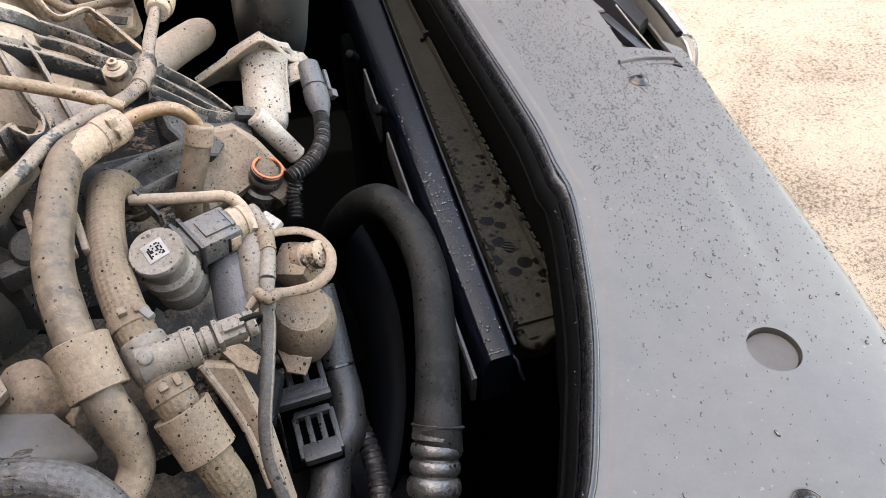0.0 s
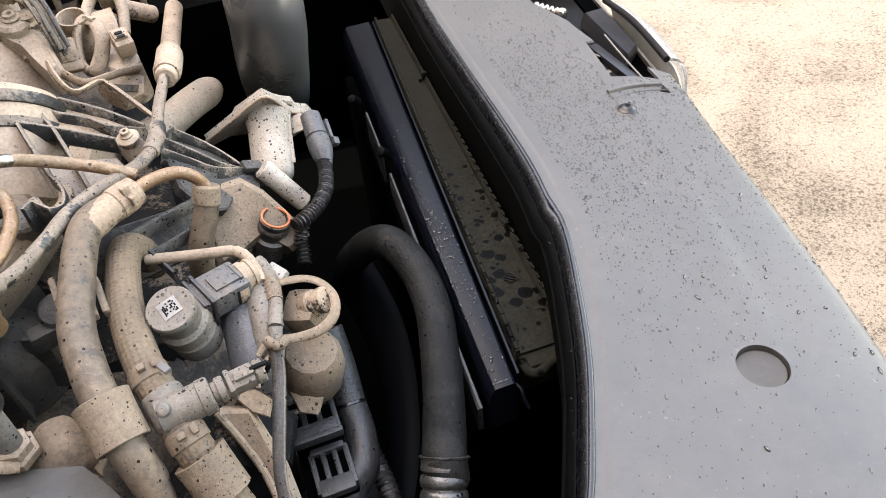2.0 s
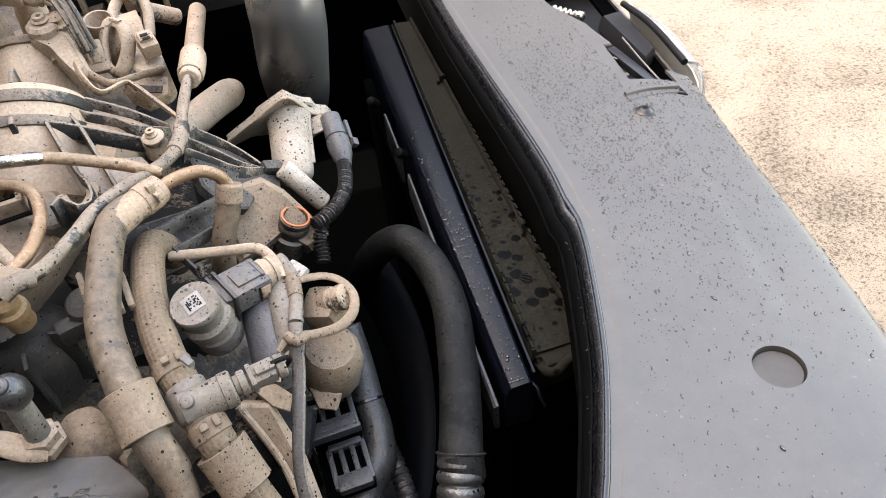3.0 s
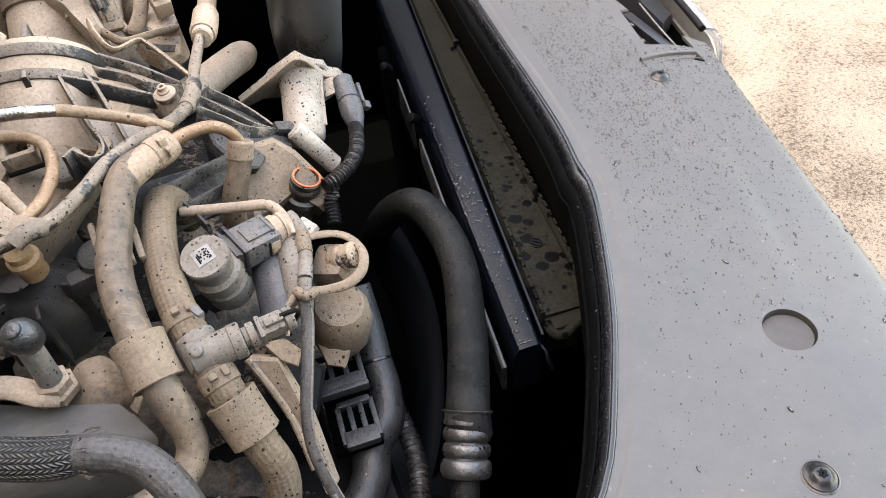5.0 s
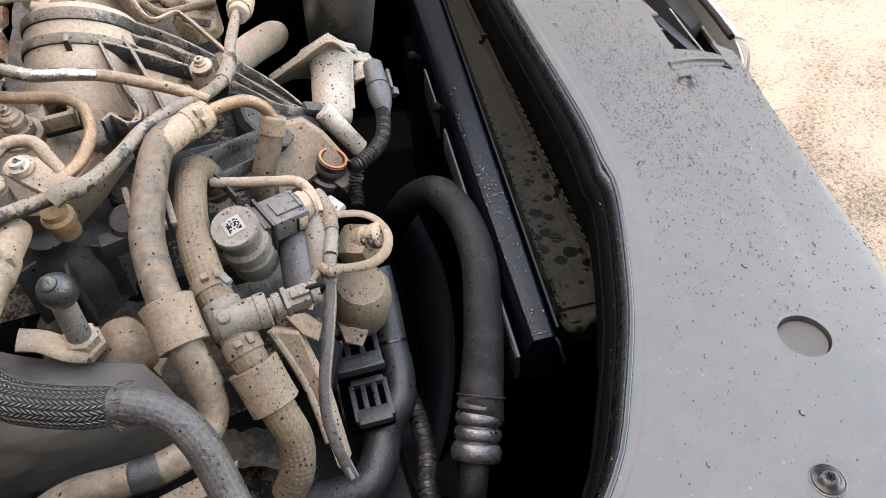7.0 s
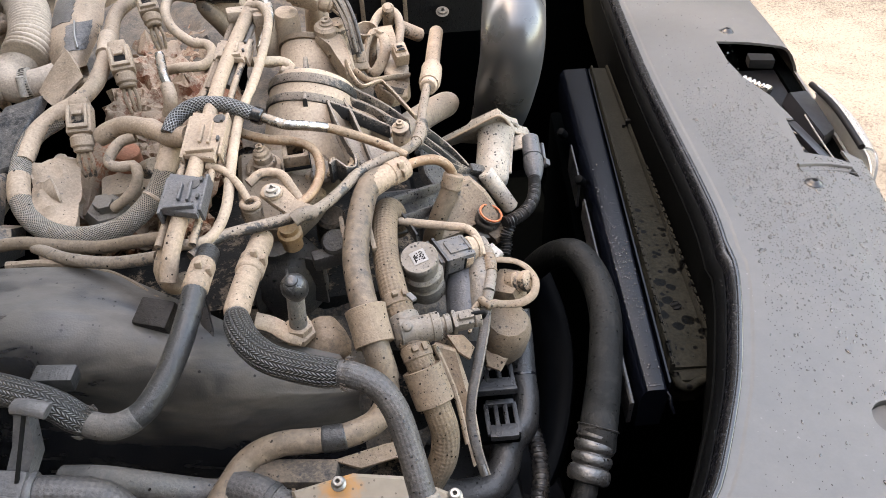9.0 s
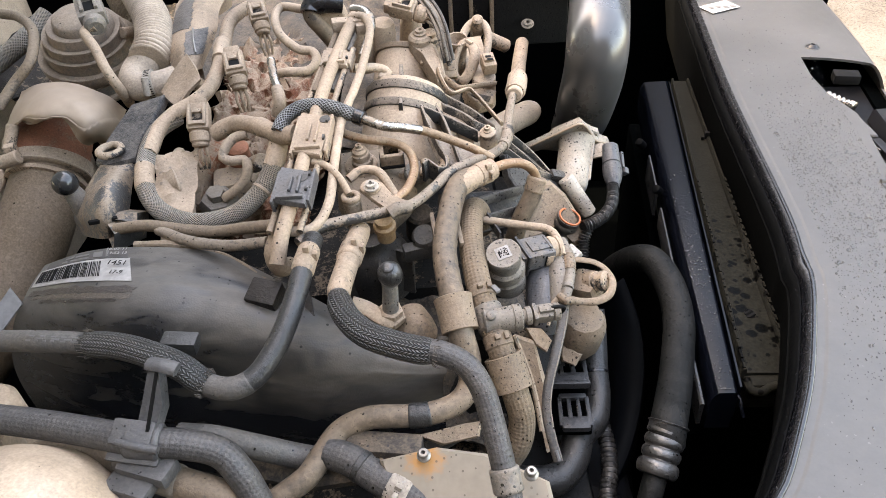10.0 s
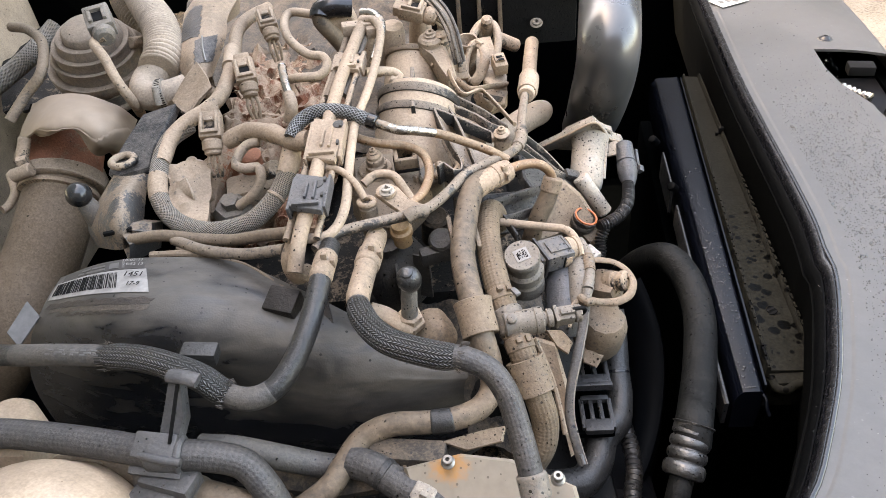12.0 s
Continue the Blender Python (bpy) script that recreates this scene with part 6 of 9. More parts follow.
bl0 = [(0.0620, 0.6245, 0.9778), (0.0713, 0.6320, 0.9653), (0.0793, 0.6365, 0.9579), (0.0876, 0.6396, 0.9529), (0.0914, 0.6470, 0.9403), (0.1023, 0.6513, 0.9333), (0.1071, 0.6576, 0.9226), (0.1060, 0.6640, 0.9117), (0.0850, 0.6690, 0.8960), (0.0450, 0.6570, 0.9180), (0.0150, 0.6540, 0.9250), (-0.0015, 0.6557, 0.9216), (0.0139, 0.6464, 0.9382), (0.0280, 0.6403, 0.9492), (0.0335, 0.6346, 0.9593)]
part("valve_housing", flange_plate([Vector(q) + ed * 0.004 + Vector((0, 0, -0.003)) for q in bl0], 0.008, 0.002, Vector((0.0600, 0.6420, 0.9400))), M_ALU, egr, "cast housing behind the flange")
for q in ((0.0620, 0.6165, 0.9690), (0.0958, 0.6400, 0.9285), (0.0880, 0.6405, 0.9280)):
    part("screw_hole", lathe(Vector(q) + ed * 0.0003, ed, [(0.0036, -0.002), (0.0036, 0.0004), (0.0026, 0.0006), (0.0022, -0.001), (0.0004, -0.001)], 16), M_MUDDY, egr, "dark dusty screw hole")
part("can_web", joined(block(ec + CAN * 0.030 + Vector((0.0155, -0.003, 0.004)), facing(CAN, (0.9, 0, 0.4)), (0.052, 0.003, 0.005), 0.001), block(ec + ed * 0.013 + Vector((0.022, 0, -0.002)), facing(ed, (0.9, 0, 0.4)), (0.018, 0.004, 0.014), 0.001)), M_ALU, egr, "cast stiffening web")
cb = ec + CAN * 0.068
part("outlet_boss", joined(block(cb + Vector((0.000, 0.002, 0.004)), facing((0.9, -0.3, -0.3), -ed), (0.022, 0.007, 0.006), 0.002), block(cb + Vector((-0.007, 0.006, 0.004)), facing((0.2, 0.5, 0.7), -ed), (0.022, 0.008, 0.008), 0.002)), M_ALU, egr, "cast cross web under the can")
part("outlet", rod((0.0400, 0.5640, 0.9340), (0.0690, 0.5490, 0.8915), 0.0098, 28, 0.2, 0.0092), M_ALU, egr)
plugc = Vector((0.1030, 0.6020, 0.9230))
ep = thing("actuator_plug", "grey plug with a black corrugated cable sleeve", "cable plug", tuple(plugc))
part("plug", joined(lathe((0.1000, 0.6240, 0.9380), (-0.01, -0.82, -0.40), [(0.008, 0), (0.0102, 0.002), (0.0106, 0.018), (0.0108, 0.026), (0.0098, 0.0265), (0.0098, 0.0285), (0.0114, 0.029), (0.0116, 0.040), (0.0102, 0.048), (0.0066, 0.058), (0.0050, 0.062)], 26), block((0.1120, 0.6080, 0.9260), facing((-0.01, -0.82, -0.40), (0.6, -0.3, 0.7)), (0.022, 0.004, 0.008), 0.001), block((0.1150, 0.5950, 0.9190), facing((-0.01, -0.82, -0.40), (0.6, -0.3, 0.7)), (0.008, 0.007, 0.008), 0.001)), M_SLATE, ep)
CS = [(0.0975, 0.5720, 0.9150), (0.0955, 0.5560, 0.9140), (0.0890, 0.5310, 0.9150), (0.0770, 0.5080, 0.9180), (0.0640, 0.4940, 0.9200), (0.0520, 0.4870, 0.9200)]
part("corrugated_sleeve", sweep(CS, lambda m, q: 0.0060 + 0.0013 * math.sin(m * 1750), 18, 0.0006), M_CORR, ep, "black corrugated cable sleeve")
part("corrugated_end", sweep([(0.0580, 0.4900, 0.9150), (0.0530, 0.4830, 0.9050), (0.0520, 0.4740, 0.8980), (0.0500, 0.4660, 0.8930)], lambda m, q: 0.0055 + 0.0013 * math.sin(m * 1750), 18, 0.0006), M_CORR, ep)
# tan elbow and manifold behind
elbow = hose("intake_elbow", "large pale tan pipe end pointing away", [(-0.075, 0.650, 0.935), (-0.045, 0.675, 0.932), (-0.012, 0.716, 0.928), (0.012, 0.743, 0.924), (0.024, 0.755, 0.920)], lambda m, s: 0.0168 * math.sqrt(max(0.02, 1 - max(0, (s - 0.82) / 0.18) ** 2)), M_BEIGE, 28, step=0.002)

tb = thing("throttle_housing", "brown mud-caked throttle housing below the actuator", "throttle", (0.021, 0.577, 0.880))
part("casting", slab([(-0.001, 0.528, 0.955), (0.020, 0.530, 0.955), (0.036, 0.517, 0.945), (0.050, 0.505, 0.925), (0.063, 0.488, 0.905), (0.045, 0.479, 0.900), (0.025, 0.491, 0.915), (0.003, 0.484, 0.910), (-0.018, 0.477, 0.910), (-0.020, 0.495, 0.930)], 0.05, 0.006), M_BROWN, tb)

# ---- manifold and bracket ribs ----
man = thing("intake_manifold", "mud-caked intake manifold with rounded runners", "intake manifold", (-0.1, 0.6, 0.95))
ra, rd = Vector((-0.146, 0.503, 0.990)), Vector((0.1, 0.55, 0.45)).normalized()
part("runner", lathe(ra, rd, [(0.036, 0), (0.043, 0.006), (0.0425, 0.040), (0.0425, 0.086), (0.040, 0.092), (0.030, 0.097), (0.004, 0.099)], 48), M_PALE, man)
for s0, s1 in ((0.058, 0.067), (0.077, 0.087)):
    part("rim_band", lathe(ra, rd, [(0.0422, s0), (0.0440, s0 + 0.0005), (0.0444, s0 + 0.0015), (0.0444, s1 - 0.0015), (0.0440, s1 - 0.0005), (0.0422, s1)], 48), M_RIB, man, "dark moulded band round the runner")
rc = Vector((-0.154, 0.666, 0.988))
part("runner", lathe(rc, Vector((0.1, 0.6, 0.5)), [(0.031, 0), (0.036, 0.004), (0.036, 0.058), (0.034, 0.064), (0.022, 0.068), (0.004, 0.069)], 44), M_PALE, man)
part("runner_collar", lathe(rc, Vector((0.1, 0.6, 0.5)), [(0.034, 0.054), (0.0385, 0.055), (0.0390, 0.057), (0.0385, 0.061), (0.0355, 0.062), (0.0350, 0.059)], 44), M_BROWN, man, "brown raised runner collar")
part("collar_lug", sweep([(-0.124, 0.690, 1.052), (-0.121, 0.680, 1.046), (-0.122, 0.664, 1.036)], 0.0035, 10), M_TAN, man)
part("plenum", block((-0.15, 0.64, 0.935), facing((1, -0.15, 0)), (0.12, 0.12, 0.07), 0.02), M_MUD, man)

rb = thing("ribbed_bracket", "black ribbed plastic bracket dusted with dry mud", "bracket", (-0.07, 0.5, 1.0))


def web(points, h=0.014, w=0.0030, mat=None):
    """A thin upright moulded wall along a line, one piece, with rounded top corners."""
    line = spline(points, 0.008)
    rows = []
    for k, q in enumerate(line):
        d = line[min(k + 1, len(line) - 1)] - line[max(k - 1, 0)]
        side = d.cross(UP).normalized() * (w / 2)
        rows.append([q - side * 1.15 - UP * h, q - side - UP * 0.0008, q - side * 0.6, q + side * 0.6, q + side - UP * 0.0008, q + side * 1.15 - UP * h])
    n = 6
    faces = [(k * n + i, k * n + (i + 1) % n, (k + 1) * n + (i + 1) % n, (k + 1) * n + i) for k in range(len(rows) - 1) for i in range(n)]
    faces += [tuple(range(n))[::-1], tuple(range((len(rows) - 1) * n, len(rows) * n))]
    part("rib", ([p for r in rows for p in r], faces, None), mat or M_RIB, rb, sharp=50)


LOW_RIB = [(-0.142, 0.533, 1.066), (-0.137, 0.530, 1.063), (-0.116, 0.524, 1.057), (-0.096, 0.524, 1.046), (-0.080, 0.522, 1.038), (-0.059, 0.521, 1.026)]
MID_RIB = [(-0.148, 0.563, 1.068), (-0.142, 0.561, 1.063), (-0.126, 0.555, 1.062), (-0.109, 0.553, 1.053), (-0.092, 0.546, 1.044), (-0.074, 0.545, 1.035), (-0.062, 0.537, 1.029), (-0.040, 0.556, 1.008)]
TOP_RIB = [(-0.150, 0.580, 1.066), (-0.136, 0.577, 1.063), (-0.115, 0.571, 1.056), (-0.106, 0.572, 1.051), (-0.086, 0.567, 1.041), (-0.066, 0.563, 1.030), (-0.040, 0.560, 1.009)]
down = Vector((0, 0, -0.009))
part("floor_web", slab([Vector(q) + down for q in TOP_RIB] + [Vector(q) + down for q in LOW_RIB[::-1]], 0.006, 0.001), M_TAN, rb, "mud-filled cells between the ribs")
for run in (LOW_RIB, MID_RIB, TOP_RIB):
    web(run)
web([(-0.141, 0.601, 1.067), (-0.138, 0.556, 1.068), (-0.136, 0.516, 1.064)], 0.020, 0.0040)
web([(-0.126, 0.555, 1.062), (-0.116, 0.524, 1.057), (-0.106, 0.492, 1.050), (-0.096, 0.462, 1.044)], 0.016)
web([(-0.109, 0.553, 1.053), (-0.096, 0.524, 1.046), (-0.086, 0.491, 1.040), (-0.076, 0.456, 1.030)], 0.016)
part("lower_web", slab([(-0.107, 0.492, 1.040), (-0.086, 0.491, 1.034), (-0.060, 0.505, 1.018), (-0.050, 0.490, 1.008), (-0.076, 0.452, 1.022), (-0.095, 0.455, 1.034)], 0.006, 0.001), M_RIB, rb, "dusty lower web")
web([(-0.110, 0.423, 1.050), (-0.105, 0.431, 1.049), (-0.096, 0.424, 1.045), (-0.089, 0.431, 1.041), (-0.090, 0.449, 1.041), (-0.097, 0.464, 1.045)], 0.020, 0.0026)
web([(-0.024, 0.576, 0.992), (0.000, 0.579, 0.966), (0.015, 0.575, 0.949), (0.024, 0.568, 0.940)], 0.014)
web([(-0.032, 0.553, 1.000), (-0.009, 0.554, 0.976), (0.007, 0.555, 0.958), (0.023, 0.563, 0.941)], 0.014)
web([(-0.033, 0.534, 1.001), (-0.014, 0.538, 0.981), (0.003, 0.542, 0.963), (0.026, 0.567, 0.937)], 0.014)
web([(-0.022, 0.577, 0.990), (-0.030, 0.553, 0.998), (-0.031, 0.534, 0.999)], 0.012)
part("fan_floor", slab([(-0.030, 0.580, 0.984), (0.000, 0.580, 0.956), (0.024, 0.570, 0.932), (0.003, 0.540, 0.953), (-0.033, 0.530, 0.990)], 0.005, 0.001), M_BLADE, rb)
part("skirt", slab([(-0.030, 0.533, 0.990), (0.001, 0.540, 0.960), (0.027, 0.569, 0.931), (0.038, 0.572, 0.920), (0.034, 0.546, 0.924), (0.015, 0.530, 0.940), (0.004, 0.497, 0.950), (-0.010, 0.495, 0.955), (-0.026, 0.510, 0.975)], 0.010, 0.002), M_BLADE, rb, "black moulded skirt")
part("tip_boss", block((0.030, 0.570, 0.932), facing((0.8, 0.4, -0.5), (0, -0.4, 1)), (0.022, 0.012, 0.014), 0.004), M_BLADE, rb, "speckled black bracket tip")
part("rib_boss", lathe((-0.120, 0.566, 1.054), (0, -0.15, 1), [(0.0065, -0.014), (0.0065, 0.004), (0.005, 0.0052), (0.002, 0.0045)], 16), M_RIB, rb)
part("hook_web", sweep([(-0.114, 0.439, 1.030), (-0.100, 0.435, 1.030), (-0.092, 0.447, 1.030), (-0.092, 0.462, 1.030)], 0.005, 10), M_MUDDY, rb)

def stack(name, label, at, axis, steps, mat, cat="bolt", head=True):
    t = thing(name, label, cat, at)
    part("body", lathe(at, axis, steps, 24), mat, t)
    if head:
        bolt(Vector(at) + Vector(axis).normalized() * steps[-1][1], axis, steps[-1][0] * 0.62, 0.005, t, M_TAN)
    return t


stack("mount_bolt", "tan muddy bolt in a ribbed black bush", (-0.0475, 0.519, 1.003), (-0.05, -0.2, 1), [(0.0090, 0), (0.0090, 0.016), (0.0078, 0.018), (0.0078, 0.021), (0.0086, 0.022), (0.0086, 0.025), (0.006, 0.027)], M_PALE)
stack("injector_bolt", "tan muddy bolt standing on the manifold", (-0.171, 0.453, 1.035), (-0.05, -0.2, 1), [(0.0105, 0), (0.0105, 0.005), (0.0085, 0.006), (0.0085, 0.012), (0.0070, 0.013), (0.0070, 0.016), (0.005, 0.018)], M_TAN)
sq = Vector((-0.142, 0.451, 1.045))
sx = facing((1, 0.15, 0), (0, -0.2, 1))
sb = thing("square_socket", "square tan plastic socket", "socket", tuple(sq))
part("frame", joined(*[block(sq + sx[0] * a + sx[1] * b, sx, s, 0.0008) for a, b, s in ((0, 0.009, (0.022, 0.004, 0.012)), (0, -0.009, (0.022, 0.004, 0.012)), (0.009, 0, (0.004, 0.022, 0.012)), (-0.009, 0, (0.004, 0.022, 0.012)))]), M_TAN, sb)
part("bottom", block(sq - sx[2] * 0.008, sx, (0.024, 0.024, 0.003)), M_INK, sb)

bp = thing("pipe_bracket", "tan metal tab bolted over the crossing pipe", "bracket", (-0.145, 0.378, 1.045))
part("tab", slab([(-0.163, 0.378, 1.055), (-0.155, 0.389, 1.058), (-0.144, 0.386, 1.056), (-0.133, 0.371, 1.052), (-0.118, 0.365, 1.048), (-0.120, 0.356, 1.046), (-0.134, 0.352, 1.047), (-0.152, 0.367, 1.052)], 0.004, 0.001), M_TAN, bp)
part("bolt_seat", lathe((-0.153, 0.378, 1.055), (0, -0.15, 1), [(0.0088, 0), (0.0088, 0.0025), (0.0078, 0.003), (0.002, 0.003)], 24), M_TAN, bp)
bolt((-0.152, 0.375, 1.058), (0, -0.15, 1), 0.0048, 0.005, bp, M_ALU)
part("saddle", sweep([(-0.135, 0.349, 1.048), (-0.128, 0.353, 1.050), (-0.119, 0.359, 1.047)], 0.0058, 14), M_DPIPE, bp)
ey = thing("eyelet", "tan ring eyelet on a thin cable", "eyelet", (-0.171, 0.371, 1.050))
er = Vector((-0.170, 0.370, 1.052))
part("ring", sweep([er + Vector((0.0062 * math.cos(a), 0.0062 * math.sin(a), 0.0)) for a in [2 * math.pi * i / 16 for i in range(17)]], 0.0027, 12, 0.002), M_TAN, ey)
part("cable", sweep([(-0.205, 0.401, 1.070), (-0.192, 0.396, 1.068), (-0.179, 0.382, 1.063), (-0.171, 0.370, 1.055)], 0.0033, 12), M_TAN, ey)
part("stem", rod(er - Vector((0, -0.002, 0.03)), er - Vector((0, -0.001, 0.004)), 0.008), M_MUDDY, ey)

# black housing with tan cup, and the ball stud below
hs = thing("thermostat_housing", "black cast housing with a tan capped neck", "housing", (-0.158, 0.412, 0.960))
part("body", lathe((-0.162, 0.403, 0.930), (0.0, -0.25, 1), [(0.036, 0), (0.036, 0.03), (0.030, 0.046), (0.020, 0.056), (0.015, 0.062), (0.015, 0.07)], 32), M_DARKP, hs)
part("neck_cup", lathe((-0.144, 0.372, 1.005), (0.0, -0.2, 1), [(0.0085, 0), (0.0085, 0.010), (0.0102, 0.012), (0.0102, 0.017), (0.0080, 0.019), (0.0080, 0.024)], 28), M_NECK, hs)
for a in (-0.9, 0.2, 1.2):
    d = Vector((math.sin(a), -math.cos(a), 0))
    c = Vector((-0.157, 0.386, 0.960))
    part("fin", block(c + d * 0.028 + Vector((0, 0, 0.0)), facing(d), (0.016, 0.003, 0.05), 0.001), M_DARKP, hs)
part("side_lug", joined(rod((-0.111, 0.380, 1.000), (-0.110, 0.388, 0.985), 0.012, 20, 0.2), block((-0.114, 0.377, 0.985), facing((1, 0.3, 0)), (0.035, 0.014, 0.014), 0.003)), M_DARKP, hs)

st = thing("ball_stud", "steel ball stud with a hex base on a bracket arm", "ball stud", (-0.137, 0.290, 0.985))
sa, sb2 = Vector((-0.136, 0.290, 0.985)), Vector((-0.131, 0.286, 1.036))
part("stem", rod(sa, sb2, 0.0070, 20, 0.1, 0.0064), M_GREY, st)
part("hex_base", lathe(sa + (sb2 - sa) * 0.02, sb2 - sa, [(0.0115, -0.006), (0.0128, -0.004), (0.0128, 0.001), (0.0104, 0.002), (0.0104, 0.008), (0.009, 0.009)], sides=6), M_TAN, st)
part("ball", lathe(sb2, (-0.05, -0.35, 0.93), [(0.006, -0.011), (0.0088, -0.008), (0.0100, -0.002), (0.0095, 0.003), (0.0074, 0.007), (0.0048, 0.0085), (0.0046, 0.010), (0.0034, 0.011), (0.001, 0.011)], 30), dirty("worn_dark_steel", (0.06, 0.06, 0.06), 0.3, 0.3, metal=0.7, cover=0.5), st, "worn dark ball end")
arm = [(-0.167, 0.291, 1.000), (-0.155, 0.290, 0.995), (-0.143, 0.284, 0.990), (-0.134, 0.284, 0.985)]
part("arm", sweep(arm, 0.0080, 14, 0.004, squash=0.55), M_TAN, st, "tan flat bracket arm")
part("brown_web", slab([(-0.130, 0.311, 0.950), (-0.111, 0.329, 0.945), (-0.101, 0.315, 0.930), (-0.117, 0.297, 0.920), (-0.127, 0.297, 0.935)], 0.01, 0.003), M_TAN, st)

deck = thing("manifold_deck", "tan mud-covered cast deck between the pipes", "casting", (-0.167, 0.482, 0.980))
part("deck", slab([(-0.201, 0.484, 1.030), (-0.156, 0.488, 1.032), (-0.120, 0.482, 1.026), (-0.108, 0.466, 1.015), (-0.125, 0.419, 1.018), (-0.149, 0.385, 1.015), (-0.174, 0.384, 1.020), (-0.194, 0.427, 1.026)], 0.03, 0.005), M_BROWN, deck)
part("deck_wall", block((-0.125, 0.457, 1.010), facing((0.6, 0.6, 0)), (0.03, 0.006, 0.03), 0.002), M_PALE, deck)
part("boss", lathe((-0.173, 0.456, 1.028), (0, -0.2, 1), [(0.016, 0), (0.016, 0.004), (0.0135, 0.006)], 24), M_TAN, deck)
part("dark_post", rod((-0.120, 0.454, 1.000), (-0.119, 0.444, 1.030), 0.012, 18), M_GREY, deck, "grey upright post")
part("hook_bowl", sweep([(-0.111, 0.451, 1.035), (-0.105, 0.438, 1.030), (-0.096, 0.434, 1.030), (-0.090, 0.446, 1.030)], 0.0045, 10), M_MUDDY, deck)


def rugged(rows, amp, seed, nu=10, nv=10):
    """A lumpy cast surface lofted over rows of points."""
    g = loft(rows, nu, nv)
    for row in g:
        for p in row:
            p -= UP * 0.055
            q = p * 1.0 + Vector((seed, 0, 0))
            d = noise.noise(q * 32) + 0.55 * abs(noise.noise(q * 75)) + 0.25 * noise.noise(q * 160)
            p += Vector((0.1, -0.2, 0.97)) * (amp * d) + Vector((noise.noise(q * 50), noise.noise(q * 50 + UP), 0)) * amp * 0.5
    return skin(g, 0.008)


fc = thing("front_casting", "dark brown mud-caked casting under the pump hoses", "engine casting", (-0.1, 0.35, 0.9))
part("casting", rugged([[(-0.203, 0.455, 0.975), (-0.132, 0.434, 0.965), (-0.066, 0.427, 0.955), (-0.015, 0.421, 0.940)], [(-0.201, 0.396, 0.965), (-0.134, 0.376, 0.955), (-0.077, 0.368, 0.935), (-0.022, 0.362, 0.915)], [(-0.203, 0.350, 0.950), (-0.140, 0.331, 0.940), (-0.085, 0.317, 0.920), (-0.039, 0.310, 0.895)], [(-0.207, 0.305, 0.930), (-0.147, 0.286, 0.920), (-0.095, 0.276, 0.900), (-0.050, 0.272, 0.875)]], 0.010, 21.0), M_MUDSHADE, fc)
part("boss", lathe((-0.120, 0.443, 0.975), (0.1, -0.3, 1), [(0.014, -0.03), (0.014, 0.004), (0.011, 0.007), (0.004, 0.006)], 22), M_MUDSHADE, fc)

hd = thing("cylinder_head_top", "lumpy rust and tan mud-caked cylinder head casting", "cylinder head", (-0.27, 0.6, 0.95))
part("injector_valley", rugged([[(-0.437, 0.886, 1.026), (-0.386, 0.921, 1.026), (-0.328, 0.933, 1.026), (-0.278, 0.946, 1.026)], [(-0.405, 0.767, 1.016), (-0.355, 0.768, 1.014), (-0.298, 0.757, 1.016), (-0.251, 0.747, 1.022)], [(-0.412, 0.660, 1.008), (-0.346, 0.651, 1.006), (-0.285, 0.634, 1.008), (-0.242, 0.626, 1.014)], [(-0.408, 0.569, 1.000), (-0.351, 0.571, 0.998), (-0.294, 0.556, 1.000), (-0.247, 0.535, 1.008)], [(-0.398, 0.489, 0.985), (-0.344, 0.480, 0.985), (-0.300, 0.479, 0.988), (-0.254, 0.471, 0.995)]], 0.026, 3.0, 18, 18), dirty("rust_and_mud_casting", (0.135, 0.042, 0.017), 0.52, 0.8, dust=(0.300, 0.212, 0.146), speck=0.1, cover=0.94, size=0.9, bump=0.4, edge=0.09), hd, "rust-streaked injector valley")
part("rear_valley", rugged([[(-0.596, 1.177, 1.030), (-0.441, 1.173, 1.030), (-0.282, 1.135, 1.040), (-0.109, 1.160, 1.020)], [(-0.509, 0.899, 1.030), (-0.399, 0.936, 1.025), (-0.253, 0.903, 1.040), (-0.106, 0.941, 1.020)], [(-0.480, 0.797, 1.020), (-0.378, 0.830, 1.015), (-0.233, 0.797, 1.035), (-0.113, 0.825, 1.015)]], 0.016, 9.0), M_MUDSHADE, hd, "brown mud-caked rear casting")
# side valley darkened to stand for the shade between the pipes
part("side_valley", rugged([[(-0.244, 0.841, 1.050), (-0.182, 0.851, 1.050), (-0.120, 0.877, 1.040), (-0.065, 0.898, 1.020)], [(-0.229, 0.685, 1.045), (-0.185, 0.690, 1.040), (-0.131, 0.712, 1.030), (-0.079, 0.739, 1.010)], [(-0.220, 0.574, 1.035), (-0.189, 0.580, 1.030), (-0.153, 0.594, 1.020), (-0.097, 0.623, 1.000)]], 0.010, 15.0), M_MUDSHADE, hd, "tan mud-caked manifold side, darkened for gap shade")

# lower blades of the ribbed bracket
part("panel", slab([(-0.098, 0.452, 0.995), (-0.068, 0.446, 1.000), (-0.030, 0.470, 0.985), (-0.018, 0.486, 0.978), (-0.010, 0.470, 0.958), (-0.030, 0.440, 0.958), (-0.070, 0.425, 0.962), (-0.098, 0.430, 0.970)], 0.008, 0.002), M_BLADE, rb, "glossy black panel")
web([(-0.074, 0.425, 1.003), (-0.045, 0.446, 0.998), (-0.024, 0.466, 0.990), (-0.012, 0.486, 0.980)], 0.010, 0.004, M_BLADE)
web([(-0.078, 0.412, 0.990), (-0.050, 0.425, 0.988), (-0.024, 0.444, 0.982)], 0.010, 0.003, M_BLADE)
